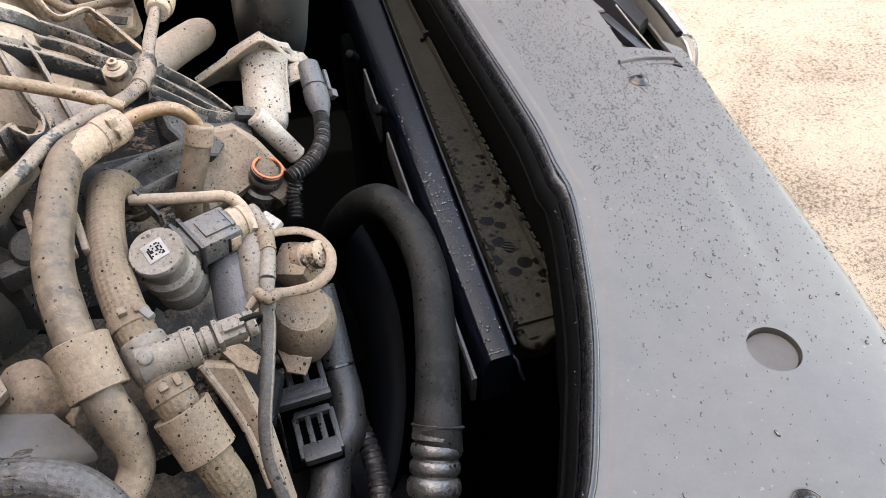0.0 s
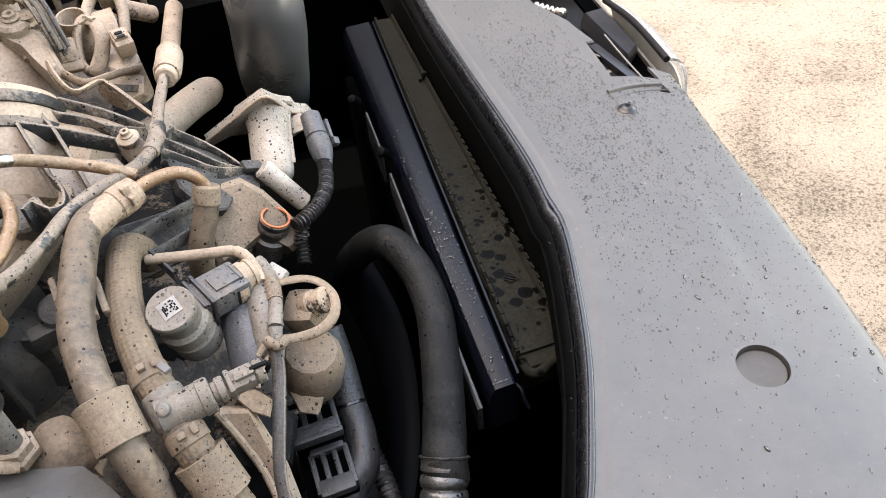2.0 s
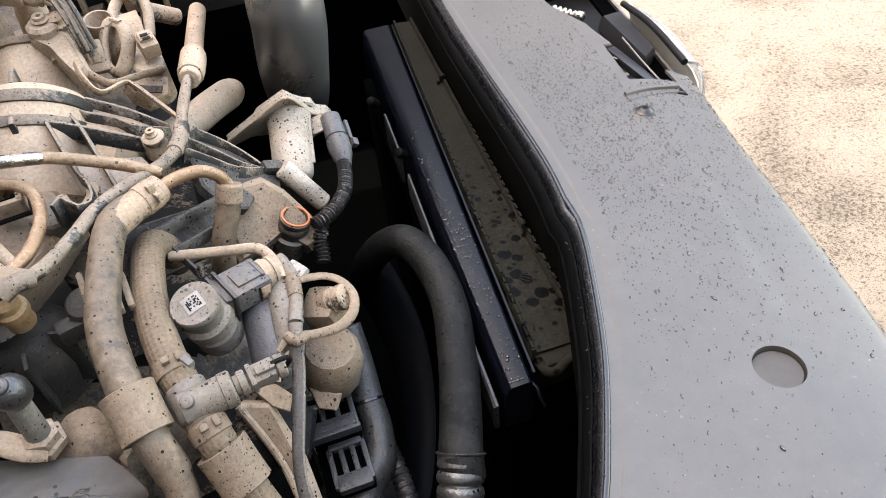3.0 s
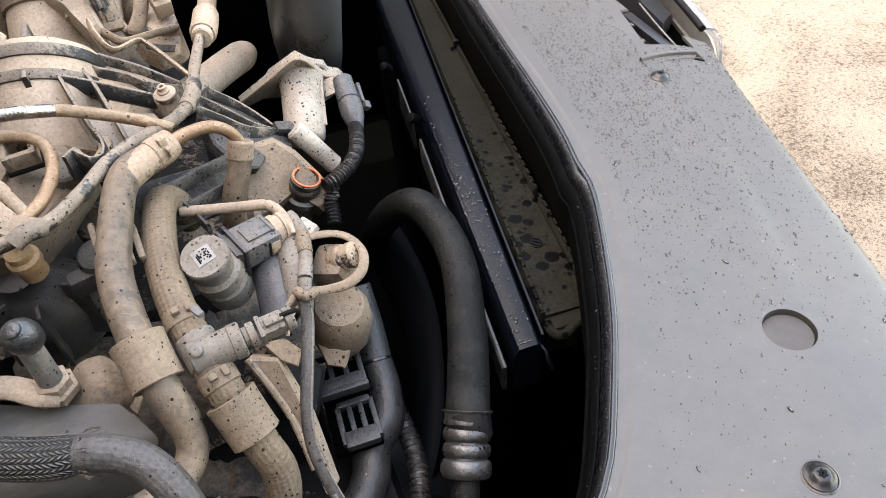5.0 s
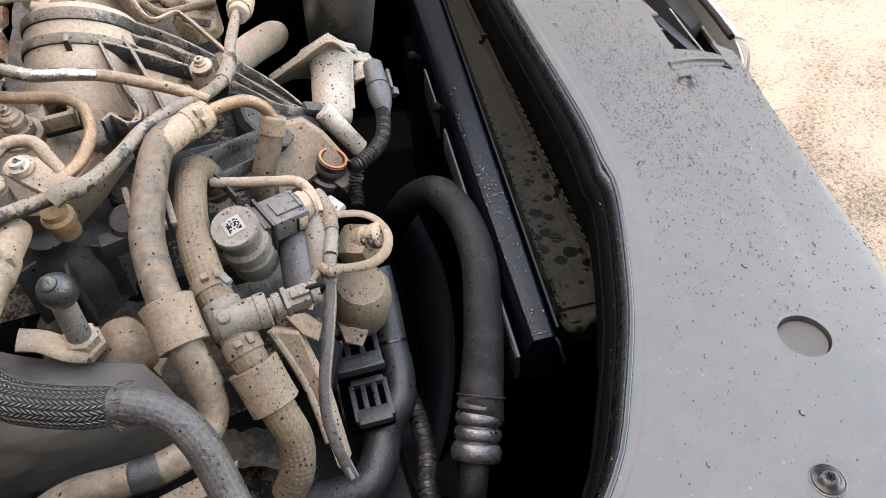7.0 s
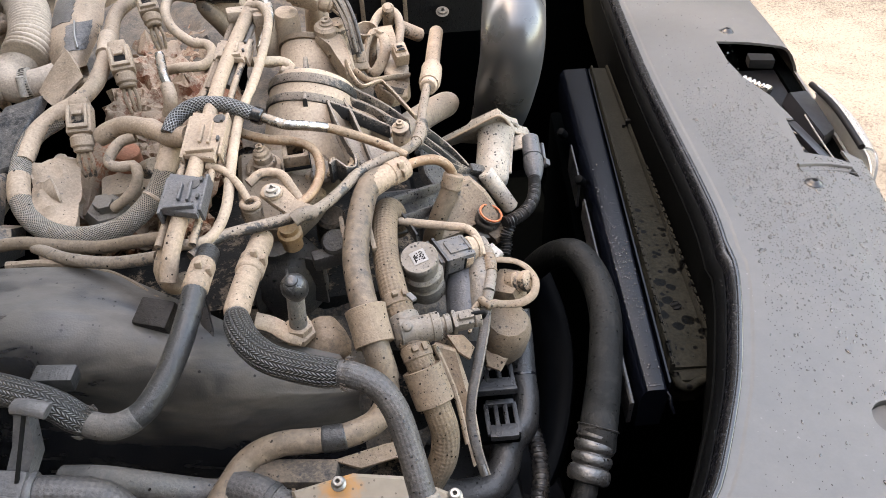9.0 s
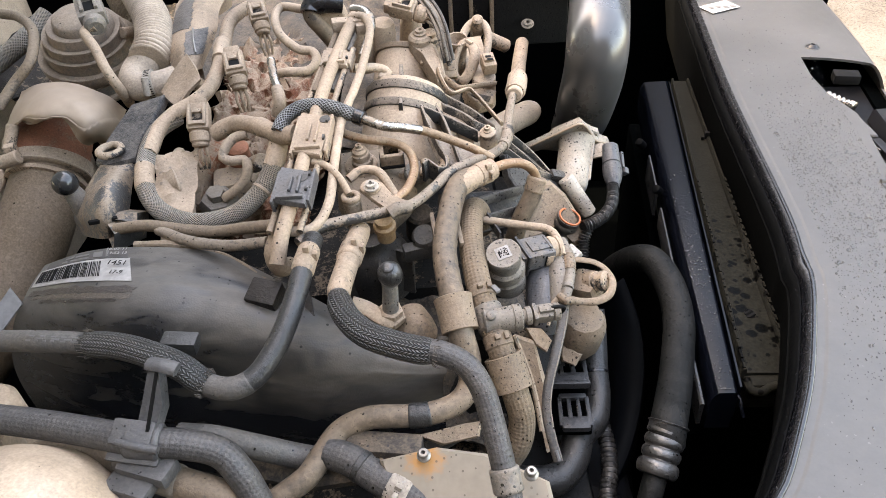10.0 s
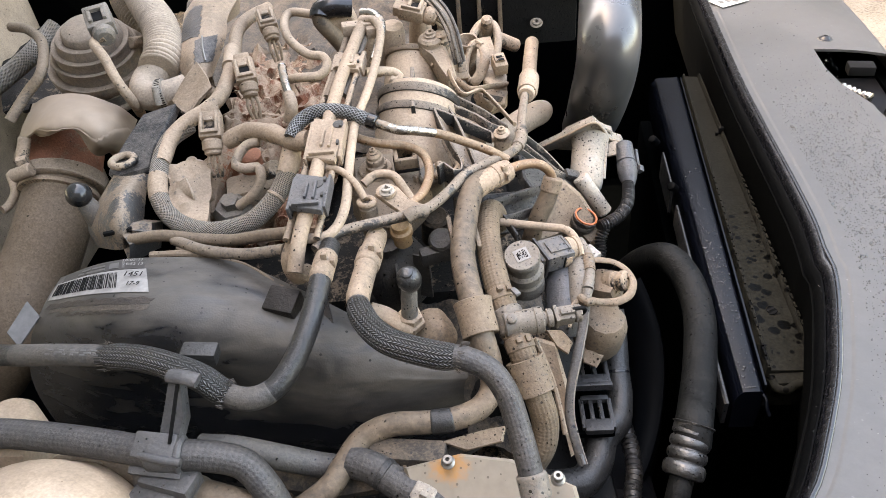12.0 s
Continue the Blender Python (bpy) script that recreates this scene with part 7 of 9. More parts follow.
web([(-0.066, 0.440, 1.000), (-0.050, 0.420, 0.990), (-0.040, 0.405, 0.980)], 0.010, 0.0026, M_BLADE)

part("flange_post", lathe((-0.112, 0.690, 1.060), (0, -0.2, 1), [(0.011, -0.03), (0.011, 0), (0.0085, 0.002), (0.0085, 0.006), (0.005, 0.008)], 20), M_TAN, man)

part("plate", rugged([[(-0.133, 0.305, 1.030), (-0.124, 0.310, 1.034), (-0.114, 0.312, 1.034), (-0.105, 0.304, 1.028), (-0.099, 0.295, 1.020)], [(-0.134, 0.293, 1.028), (-0.121, 0.290, 1.034), (-0.112, 0.290, 1.034), (-0.105, 0.288, 1.028), (-0.100, 0.286, 1.018)], [(-0.135, 0.283, 1.016), (-0.126, 0.278, 1.018), (-0.117, 0.274, 1.018), (-0.111, 0.277, 1.014), (-0.105, 0.282, 1.010)]], 0.004, 41.0, 6, 6), M_BROWN, fc, "brown mud-caked plate")
part("left_valley", rugged([[(-0.385, 0.476, 1.090), (-0.367, 0.482, 1.092), (-0.347, 0.492, 1.085)], [(-0.371, 0.424, 1.080), (-0.355, 0.430, 1.078), (-0.337, 0.438, 1.072)], [(-0.357, 0.380, 1.066), (-0.342, 0.384, 1.062), (-0.325, 0.385, 1.060)], [(-0.343, 0.346, 1.056), (-0.328, 0.345, 1.054), (-0.315, 0.349, 1.052)]], 0.008, 47.0, 8, 8), M_TAN, hd, "tan mud beside the injectors")

# ---- turbocharger side ----
act = thing("vacuum_actuator", "stepped dusty grey vacuum actuator drum", "actuator", (-0.620, 0.816, 0.990))
ac0 = Vector((-0.577, 0.772, 1.034))
aa = Vector((0.08, -0.30, 0.95)).normalized()
part("drum", lathe(ac0, aa, [(0.050, -0.050), (0.061, -0.047), (0.0665, -0.040), (0.0660, -0.036), (0.0615, -0.033), (0.0600, -0.018), (0.0655, -0.013), (0.067, -0.008), (0.0675, -0.002), (0.0665, 0.002), (0.058, 0.002), (0.056, 0.0005), (0.0550, 0.014), (0.0565, 0.0155), (0.0565, 0.018), (0.0535, 0.019), (0.050, 0.017), (0.0485, 0.027), (0.0500, 0.0285), (0.0495, 0.031), (0.0455, 0.0315), (0.0425, 0.030), (0.0410, 0.040), (0.0395, 0.0425), (0.0340, 0.0430), (0.031, 0.041), (0.0295, 0.050), (0.026, 0.053), (0.002, 0.054)], 56), dirty("dusty_grey_drum", (0.10, 0.088, 0.075), 0.70, 0.6, speck=0.1, cover=0.9, dust=(0.240, 0.180, 0.134), edge=0.14), act)
part("recessed_band", lathe(ac0, aa, [(0.0602, -0.0345), (0.0622, -0.0335), (0.0622, -0.0185), (0.0602, -0.0175)], 56), M_GREY, act, "grey-brown recessed band")
# black skirt stands in for the shade under the drum
part("underside_shade", lathe(ac0 - aa * 0.046, aa, [(0.046, -0.09), (0.050, -0.02), (0.054, 0.0)], 40), M_BAYSHADE, act, "black skirt standing in for the shade underneath")
pc = Vector((-0.513, 0.692, 1.112))
pcx = facing((0.4, -0.8, -0.3), aa)
part("plug", joined(block(pc, pcx, (0.040, 0.030, 0.020), 0.003), block(pc + pcx[2] * 0.011 + pcx[1] * 0.008, pcx, (0.026, 0.004, 0.006), 0.001), block(pc + pcx[2] * 0.011 - pcx[1] * 0.008, pcx, (0.026, 0.004, 0.006), 0.001), block(pc + pcx[2] * 0.012 - pcx[0] * 0.008, pcx, (0.005, 0.018, 0.005), 0.001), rod(pc + pcx[0] * 0.018, pc + pcx[0] * 0.034, 0.0125, 18, 0.3)), M_GREY, act, "grey plug with a latch")
part("plug_recess", block(pc + pcx[2] * 0.0102 + pcx[0] * 0.004, pcx, (0.016, 0.011, 0.001), 0.0003), M_INK, act)
part("plug_cable", sweep([pc + pcx[0] * 0.030, (-0.513, 0.661, 1.098), (-0.491, 0.631, 1.090), (-0.471, 0.602, 1.075), (-0.463, 0.602, 1.050), (-0.472, 0.627, 1.022)], 0.0058, 12), M_TAN, act, "taped tan cable")
part("spigot", rod((-0.523, 0.764, 1.055), (-0.512, 0.794, 1.045), 0.0075), M_TAN, act)

ch = thing("corrugated_hose", "dusty beige corrugated plastic hose with a clamped elbow", "hose", (-0.475, 0.650, 1.030))
CH = [(-0.632, 1.047, 1.060), (-0.531, 0.860, 1.075), (-0.468, 0.745, 1.080), (-0.445, 0.682, 1.072), (-0.445, 0.651, 1.063)]
part("corrugations", sweep(CH, lambda m, s: 0.0190 + 0.0042 * abs(math.sin(m * 560)) ** 0.7, 24, 0.0009), M_BEIGE, ch)
part("elbow", sweep([(-0.449, 0.689, 1.066), (-0.452, 0.663, 1.058), (-0.460, 0.645, 1.051), (-0.457, 0.626, 1.047), (-0.443, 0.618, 1.046), (-0.423, 0.622, 1.048), (-0.407, 0.632, 1.050)], lambda m, s: 0.0212 - 0.007 * s, 24), M_BEIGE, ch)
cb, cd = Vector((-0.434, 0.620, 1.047)), Vector((0.97, 0.20, 0.10)).normalized()
band = part("clamp_band", lathe(cb, cd, [(0.0165, -0.0045), (0.0178, -0.0045), (0.0178, 0.0045), (0.0165, 0.0045)], 44), M_ALU, ch, "slotted steel hose clamp")
slots = []
for k in range(40):
    o = cd.orthogonal().normalized() * math.cos(k * math.pi / 20) + cd.cross(cd.orthogonal().normalized()) * math.sin(k * math.pi / 20)
    slots.append(block(cb + o * 0.0178, facing(cd, o), (0.0062, 0.0010, 0.0006), 0.0001))
part("thread_slot", joined(*slots), M_DEEP, band, "dark thread slots")
part("clamp_screw", rod(cb + Vector((0.0, -0.019, -0.004)), cb + Vector((0.0, -0.012, 0.016)), 0.0042, 14), M_ALU, ch)

c2 = thing("corrugated_hose", "brown dusty corrugated hose in the shade behind", "hose", (-0.620, 0.988, 1.030))
part("corrugations", sweep([(-0.724, 1.190, 1.035), (-0.644, 1.029, 1.040), (-0.597, 0.942, 1.035), (-0.567, 0.908, 1.020), (-0.550, 0.893, 1.000)], lambda m, s: 0.0165 + 0.0036 * abs(math.sin(m * 560)) ** 0.7, 22, 0.0009), M_BROWN, c2)
# lumpy fill added here, near black, for the shade behind the turbocharger
rw = thing("rear_shade_fill", "lumpy dark fill added for the shade behind the turbocharger", "casting", (-0.783, 1.127, 0.980))
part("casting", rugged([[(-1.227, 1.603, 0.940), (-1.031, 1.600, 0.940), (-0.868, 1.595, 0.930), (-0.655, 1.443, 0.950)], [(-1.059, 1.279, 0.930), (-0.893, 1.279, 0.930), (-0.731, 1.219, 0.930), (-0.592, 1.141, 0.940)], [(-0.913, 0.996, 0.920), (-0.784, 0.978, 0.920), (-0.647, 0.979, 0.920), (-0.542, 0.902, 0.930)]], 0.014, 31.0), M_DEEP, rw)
dp = thing("exhaust_downpipe", "dull tan-grey exhaust downpipe with a rusty neck and clamp ring", "exhaust pipe", (-0.630, 0.509, 0.850))
DP = [(-0.588, 0.651, 0.985), (-0.588, 0.622, 0.965), (-0.587, 0.589, 0.945), (-0.589, 0.541, 0.920), (-0.602, 0.503, 0.890), (-0.622, 0.449, 0.850), (-0.668, 0.425, 0.800)]
part("pipe", sweep(DP[1:], lambda m, s: 0.041 + 0.003 * s, 40, 0.008), dirty("heat_dulled_pipe", (0.095, 0.066, 0.042), 0.60, 0.7, speck=0.3, dust=(0.190, 0.134, 0.092), cover=0.8, edge=0.2, spec=0.2), dp)
part("rusty_neck", sweep([DP[0], DP[1], Vector(DP[1]).lerp(Vector(DP[2]), 0.5)], 0.0432, 40, 0.006), M_RUSTY, dp, "rusty orange cast neck")
part("clamp_ring", along(DP, 0.165, 0.225, 0.0495, 44, lip=0.001), M_PALE, dp, "tan mud-covered clamp ring")
part("clamp_ring", along(DP, 0.24, 0.27, 0.0465, 44), M_TAN, dp)
lug = Vector((-0.599, 0.567, 1.000))
part("clamp_lug", joined(block(lug, facing((0.3, -0.9, 0)), (0.016, 0.012, 0.016), 0.002), rod(lug + Vector((-0.004, 0.004, 0.0)), lug + Vector((0.002, 0.02, 0.022)), 0.007), rod(lug + Vector((-0.012, -0.012, -0.01)), lug + Vector((0.012, -0.008, -0.004)), 0.008)), M_TAN, dp, "clamp bolt lug")
part("rear_ring", sweep([(-0.643, 0.593, 0.970), (-0.630, 0.570, 0.960), (-0.635, 0.555, 0.950), (-0.639, 0.547, 0.950)], 0.005, 10), M_TAN, dp)

SH = [[(-0.619, 0.659, 1.030), (-0.582, 0.647, 1.045), (-0.531, 0.632, 1.048), (-0.495, 0.625, 1.035), (-0.483, 0.634, 1.010)], [(-0.616, 0.619, 1.020), (-0.557, 0.592, 1.050), (-0.510, 0.575, 1.056), (-0.481, 0.569, 1.040), (-0.485, 0.601, 1.000)], [(-0.631, 0.615, 1.000), (-0.564, 0.569, 1.040), (-0.518, 0.555, 1.048), (-0.489, 0.553, 1.030), (-0.497, 0.592, 0.985)], [(-0.657, 0.631, 0.970), (-0.600, 0.598, 1.015), (-0.538, 0.568, 1.038), (-0.508, 0.568, 1.012), (-0.520, 0.614, 0.965)]]
g = loft(SH, 10, 10)
for i, row in enumerate(g):
    for j, p in enumerate(row):
        e = i / (len(g) - 1)
        p += Vector((0, -0.3, 0.95)) * (0.0028 * noise.noise(p * 30) + 0.0008 * noise.noise(p * 90)) + Vector((0, -0.007, -0.003)) * e ** 3 * math.sin(j * 0.45 + 0.6)
hsh = thing("heat_shield", "crumpled pale aluminium heat shield over the turbo", "heat shield", tuple(g[0][0]))
part("sheet", skin(g, 0.0012), M_SHIELD, hsh)
part("torn_rim", sweep(g[-1][::2], 0.0009, 6, 0.003), M_SHIELD, hsh, "curled torn rim")

bk = thing("turbo_bracket", "black bracket scraped with pale dust above the downpipe", "bracket", (-0.464, 0.508, 0.970))
part("plate", slab([(-0.437, 0.567, 1.052), (-0.401, 0.575, 1.058), (-0.401, 0.539, 1.052), (-0.404, 0.502, 1.046), (-0.405, 0.475, 1.036), (-0.440, 0.471, 1.030), (-0.452, 0.480, 1.032), (-0.447, 0.507, 1.042), (-0.442, 0.538, 1.048)], 0.010, 0.003), M_SCRAPE, bk)
part("ear", sweep([Vector((-0.433, 0.484, 1.042)) + Vector((0.011 * math.cos(a), 0.011 * math.sin(a), 0.0)) for a in [2 * math.pi * i / 16 for i in range(17)]], 0.004, 10, 0.002), M_MUDDY, bk, "round fixing ear")
CAST = [[(-0.445, 0.477, 1.030), (-0.421, 0.466, 1.035), (-0.408, 0.479, 1.030)], [(-0.462, 0.456, 1.010), (-0.418, 0.427, 1.035), (-0.407, 0.458, 1.020)], [(-0.475, 0.445, 0.990), (-0.411, 0.394, 1.025), (-0.405, 0.429, 1.005)], [(-0.470, 0.437, 0.970), (-0.417, 0.391, 1.000), (-0.410, 0.419, 0.985)]]
part("casting", skin(loft(CAST, 6, 6), 0.02), dirty("greasy_dark_casting", (0.05, 0.048, 0.045), 0.45, 0.5, cover=0.7, speck=0.15), bk)
part("slot", block((-0.414, 0.396, 1.018), facing((1, 0.25, 0)), (0.026, 0.004, 0.004), 0.0008), M_INK, bk)
ball = Vector((-0.468, 0.445, 1.030))
part("ball_pin", rod((-0.462, 0.450, 0.995), ball, 0.0125, r2=0.0072), M_GREY, bk)
part("ball", lathe(ball, (-0.5, -0.3, 0.6), [(max(0.0006, 0.0125 * math.sin(math.pi * (0.9 - 0.9 * i / 14))), -0.0125 * math.cos(math.pi * (0.1 + 0.9 * i / 14))) for i in range(15)], 32), plain("polished_black_ball", (0.015, 0.015, 0.015), 0.2), bk, "shiny black ball head")
fb = thing("upper_bracket", "tan upper bracket with a torn flap and a shiny black insert", "bracket", (-0.415, 0.684, 1.040))
UB = loft([[(-0.447, 0.783, 1.082), (-0.440, 0.827, 1.088), (-0.414, 0.835, 1.088), (-0.388, 0.848, 1.080)], [(-0.433, 0.711, 1.076), (-0.414, 0.722, 1.086), (-0.396, 0.741, 1.086), (-0.388, 0.774, 1.076)], [(-0.434, 0.686, 1.068), (-0.402, 0.663, 1.080), (-0.382, 0.673, 1.080), (-0.378, 0.716, 1.070)], [(-0.412, 0.638, 1.054), (-0.391, 0.616, 1.062), (-0.381, 0.620, 1.062), (-0.378, 0.639, 1.056)]], 8, 8)
part("casting", skin(UB, 0.03), M_TAN, fb)
part("black_face", patch(UB, 0.12, 0.50, 0.04, 0.44, 0.0008, 30, 0.05), M_SCRAPE, fb, "scraped black face")
part("insert", patch(UB, 0.56, 0.84, 0.38, 0.78, 0.0010, 30, 0.035), M_SCRAPE, fb, "glossy black insert")
part("insert_rib", sweep([UB[13][12] + UP * 0.002, UB[17][13] + UP * 0.003, UB[20][15] + UP * 0.002], 0.0012, 8), M_CHROME, fb)
part("flap", skin(loft([[(-0.382, 0.617, 1.085), (-0.367, 0.593, 1.080), (-0.359, 0.582, 1.070)], [(-0.396, 0.602, 1.072), (-0.381, 0.582, 1.066), (-0.372, 0.568, 1.062)], [(-0.410, 0.586, 1.055), (-0.394, 0.564, 1.055), (-0.383, 0.557, 1.050)]], 5, 5), 0.004), M_TAN, fb, "torn tan flap")

# wiring and plugs over the injectors
lm = thing("injector_wiring", "thick tan taped wiring loom with injector plugs", "wiring loom", (-0.353, 0.610, 1.050))
part("main_loom", sweep([(-0.330, 0.768, 1.085), (-0.349, 0.738, 1.085), (-0.356, 0.703, 1.083), (-0.351, 0.654, 1.075), (-0.347, 0.611, 1.070), (-0.347, 0.573, 1.065), (-0.357, 0.551, 1.060), (-0.377, 0.531, 1.055), (-0.388, 0.509, 1.050), (-0.389, 0.474, 1.042)], 0.0080, 18, wobble=0.07), M_TAN, lm)
part("tape_band", sweep([(-0.353, 0.659, 1.078), (-0.348, 0.623, 1.073)], 0.0092, 16, wobble=0.06), M_PALE, lm)
part("cross_loom", sweep([(-0.329, 0.503, 1.045), (-0.306, 0.504, 1.055), (-0.278, 0.489, 1.060), (-0.249, 0.464, 1.063), (-0.231, 0.457, 1.066)], 0.0090, 16, wobble=0.22), M_TAN, lm, "taped cross loom")
part("down_loom", sweep([(-0.251, 0.489, 1.060), (-0.253, 0.478, 1.055), (-0.254, 0.447, 1.045), (-0.257, 0.439, 1.041)], 0.0097, 16, wobble=0.08), M_TAN, lm)


def inj_plug(at, d, s=1.0):
    at = Vector(at)
    ax = facing(d, (0.1, -0.35, 1))
    p = part("injector_plug", joined(block(at, ax, (0.034 * s, 0.026 * s, 0.018 * s), 0.003), block(at - ax[0] * 0.020 * s, ax, (0.010 * s, 0.020 * s, 0.015 * s), 0.003)), M_TAN, lm, "tan mud-covered injector plug")
    top = at + ax[2] * 0.0105 * s
    part("latch", joined(*[block(top + ax[1] * (0.0085 * s * k), ax, (0.026 * s, 0.0026, 0.006 * s), 0.0008) for k in (-1, 1)], block(top + ax[0] * 0.011 * s, ax, (0.004, 0.019 * s, 0.006 * s), 0.001), block(top - ax[0] * 0.004 * s, ax, (0.004, 0.010 * s, 0.005 * s), 0.001)), M_PALE, p, "dusty latch frame")
    part("recess", block(top - ax[2] * 0.0012 + ax[0] * 0.003 * s, ax, (0.009 * s, 0.012 * s, 0.001), 0.0003), M_DEEP, p)
    part("plug_neck", joined(rod(at + ax[0] * 0.016 * s, at + ax[0] * 0.030 * s - ax[2] * 0.004, 0.0115 * s, 20, 0.25), rod(at + ax[0] * 0.026 * s - ax[2] * 0.003, at + ax[0] * 0.034 * s - ax[2] * 0.005, 0.0095 * s, 20, 0.2)), M_TAN, p)
    for k in (-1, 0, 1):
        a0 = at + ax[0] * 0.030 * s - ax[2] * 0.004 + ax[1] * 0.004 * k
        part("wire", sweep([a0, a0 + ax[0] * 0.012 - ax[2] * 0.006 + ax[1] * 0.002 * k, a0 + ax[0] * 0.020 - ax[2] * 0.018], 0.0018, 8), M_TAN, p)


inj_plug((-0.325, 0.601, 1.075), (0.25, -0.8, -0.5), 0.88)
inj_plug((-0.343, 0.510, 1.060), (0.1, -0.8, -0.55), 0.88)
inj_plug((-0.320, 0.710, 1.090), (0.3, -0.8, -0.4), 0.85)
inj_plug((-0.143, 0.705, 1.090), (0.9, -0.2, -0.2), 0.9)
M_RUSTT = dirty("rust_under_tan_mud", (0.19, 0.060, 0.024), 0.56, 0.75, dust=(0.28, 0.205, 0.145), speck=0.3, cover=0.9)
ir = thing("injector_saddle", "tan mud-caked injector clamp showing rust inside the cable loop", "injector clamp", (-0.380, 0.530, 0.970))
part("saddle", slab([(-0.342, 0.547, 1.025), (-0.329, 0.534, 1.022), (-0.337, 0.513, 1.010), (-0.345, 0.494, 1.000), (-0.348, 0.458, 0.985), (-0.358, 0.457, 0.985), (-0.364, 0.470, 0.990), (-0.375, 0.488, 0.995), (-0.380, 0.503, 1.005), (-0.373, 0.520, 1.015), (-0.357, 0.530, 1.022)], 0.022, 0.005), M_RUSTT, ir)
part("saddle_foot", slab([(-0.369, 0.485, 1.000), (-0.355, 0.479, 1.000), (-0.353, 0.458, 0.988), (-0.364, 0.463, 0.988)], 0.012, 0.003), M_PALE, ir)
part("cone", lathe((-0.376, 0.513, 1.008), (0, -0.2, 1), [(0.0150, -0.006), (0.0150, 0.0), (0.0115, 0.005), (0.0070, 0.009), (0.0062, 0.014), (0.0045, 0.016), (0.001, 0.016)], 26), M_PALE, ir, "pale bolt cone")
part("shard", skin(loft([[(-0.366, 0.449, 1.035), (-0.359, 0.451, 1.038)], [(-0.361, 0.437, 1.025), (-0.349, 0.432, 1.030)], [(-0.360, 0.438, 1.005), (-0.352, 0.435, 1.008)]], 4, 4), 0.003), M_PALE, ir, "pale torn shield scrap")
part("hex_block", lathe((-0.327, 0.460, 0.985), (0.1, -0.3, 1), [(0.020, -0.02), (0.020, 0.008), (0.016, 0.014), (0.009, 0.015), (0.009, 0.024), (0.006, 0.025)], sides=6), M_GREY, ir, "grey hexagonal injector body")
part("dark_block", block((-0.316, 0.497, 0.985), facing((1, 0.3, 0)), (0.05, 0.04, 0.03), 0.006), M_MUDDY, ir)
part("rubber_plug", rod((-0.295, 0.497, 1.010), (-0.281, 0.487, 1.020), 0.009, 18), M_MUDDY, ir)
part("rust_band", lathe((-0.315, 0.517, 1.015), (0.1, -0.2, 1), [(0.012, -0.02), (0.012, 0.006), (0.009, 0.008)], 20), M_RUSTY, ir, "rust-red injector neck")
hose("injector_pipe", "thin pale metal pipe bent round the injector", [(-0.291, 0.491, 1.050), (-0.304, 0.488, 1.048), (-0.312, 0.479, 1.042), (-0.314, 0.471, 1.036), (-0.304, 0.467, 1.034), (-0.293, 0.470, 1.033), (-0.288, 0.462, 1.030), (-0.291, 0.457, 1.020), (-0.301, 0.452, 1.010), (-0.316, 0.452, 1.000)], 0.0050, M_PALE)
hose("injector_pipe", "tan steel pipe bent in a square loop", [(-0.257, 0.679, 1.105), (-0.283, 0.690, 1.105), (-0.289, 0.672, 1.100), (-0.277, 0.634, 1.095), (-0.255, 0.614, 1.085), (-0.239, 0.612, 1.082), (-0.232, 0.597, 1.078), (-0.239, 0.581, 1.074), (-0.264, 0.583, 1.072), (-0.294, 0.637, 1.045)], 0.0050, M_PALE)
gp = hose("glow_plug", "shiny steel rod with a tan rubber boot", [(-0.269, 0.554, 1.100), (-0.263, 0.532, 1.090), (-0.258, 0.520, 1.080), (-0.261, 0.513, 1.065)], 0.0044, M_STEEL)
part("boot", sweep([(-0.260, 0.523, 1.083), (-0.256, 0.511, 1.075), (-0.262, 0.510, 1.060)], 0.0062, 14), M_PALE, gp)
hose("cross_pipe", "rusty brown pipe behind the belt cover", [(-0.398, 0.386, 1.015), (-0.364, 0.380, 1.022), (-0.329, 0.372, 1.022), (-0.296, 0.367, 1.022), (-0.267, 0.360, 1.030), (-0.239, 0.356, 1.035)], 0.0055, M_BROWN)
hose("thin_loom", "thin black cable sleeve lying on the belt cover", [(-0.352, 0.375, 1.020), (-0.316, 0.350, 1.026), (-0.276, 0.336, 1.030), (-0.236, 0.326, 1.040)], 0.0050, M_DPIPE)
hose("loom_tail", "tan taped cable hanging beside the rail", [(-0.227, 0.348, 1.050), (-0.227, 0.327, 1.045), (-0.231, 0.317, 1.035), (-0.228, 0.316, 1.020), (-0.224, 0.331, 1.010)], 0.0075, M_TAN, wobble=0.08)
hose("braided_strap", "pale woven heat strap beside the turbo", [(-0.750, 0.758, 1.000), (-0.712, 0.782, 1.020), (-0.678, 0.797, 1.040), (-0.654, 0.835, 1.060)], 0.013, M_BRAIDG)
hose("sensor_cable", "dusty cable with a plug beside the turbo", [(-0.668, 0.760, 1.090), (-0.639, 0.746, 1.090), (-0.604, 0.708, 1.085), (-0.588, 0.657, 1.070), (-0.608, 0.640, 1.050), (-0.626, 0.616, 1.030)], 0.0062, M_BROWN)
lone("paper_tag", slab([(-0.480, 0.290, 0.996), (-0.469, 0.316, 1.008), (-0.457, 0.306, 0.998), (-0.468, 0.280, 0.988)], 0.002, 0.0005), M_TAG, "pale plastic tag beside the belt cover", "tag")

# ---- behind the engine ----
ab = thing("air_filter_box", "dusty ribbed air filter box wall", "air filter box", (0.0, 0.95, 0.85))
bx = (Vector((-0.128, 0.930, 0.999)) + Vector((0.034, 0.930, 0.989))) / 2
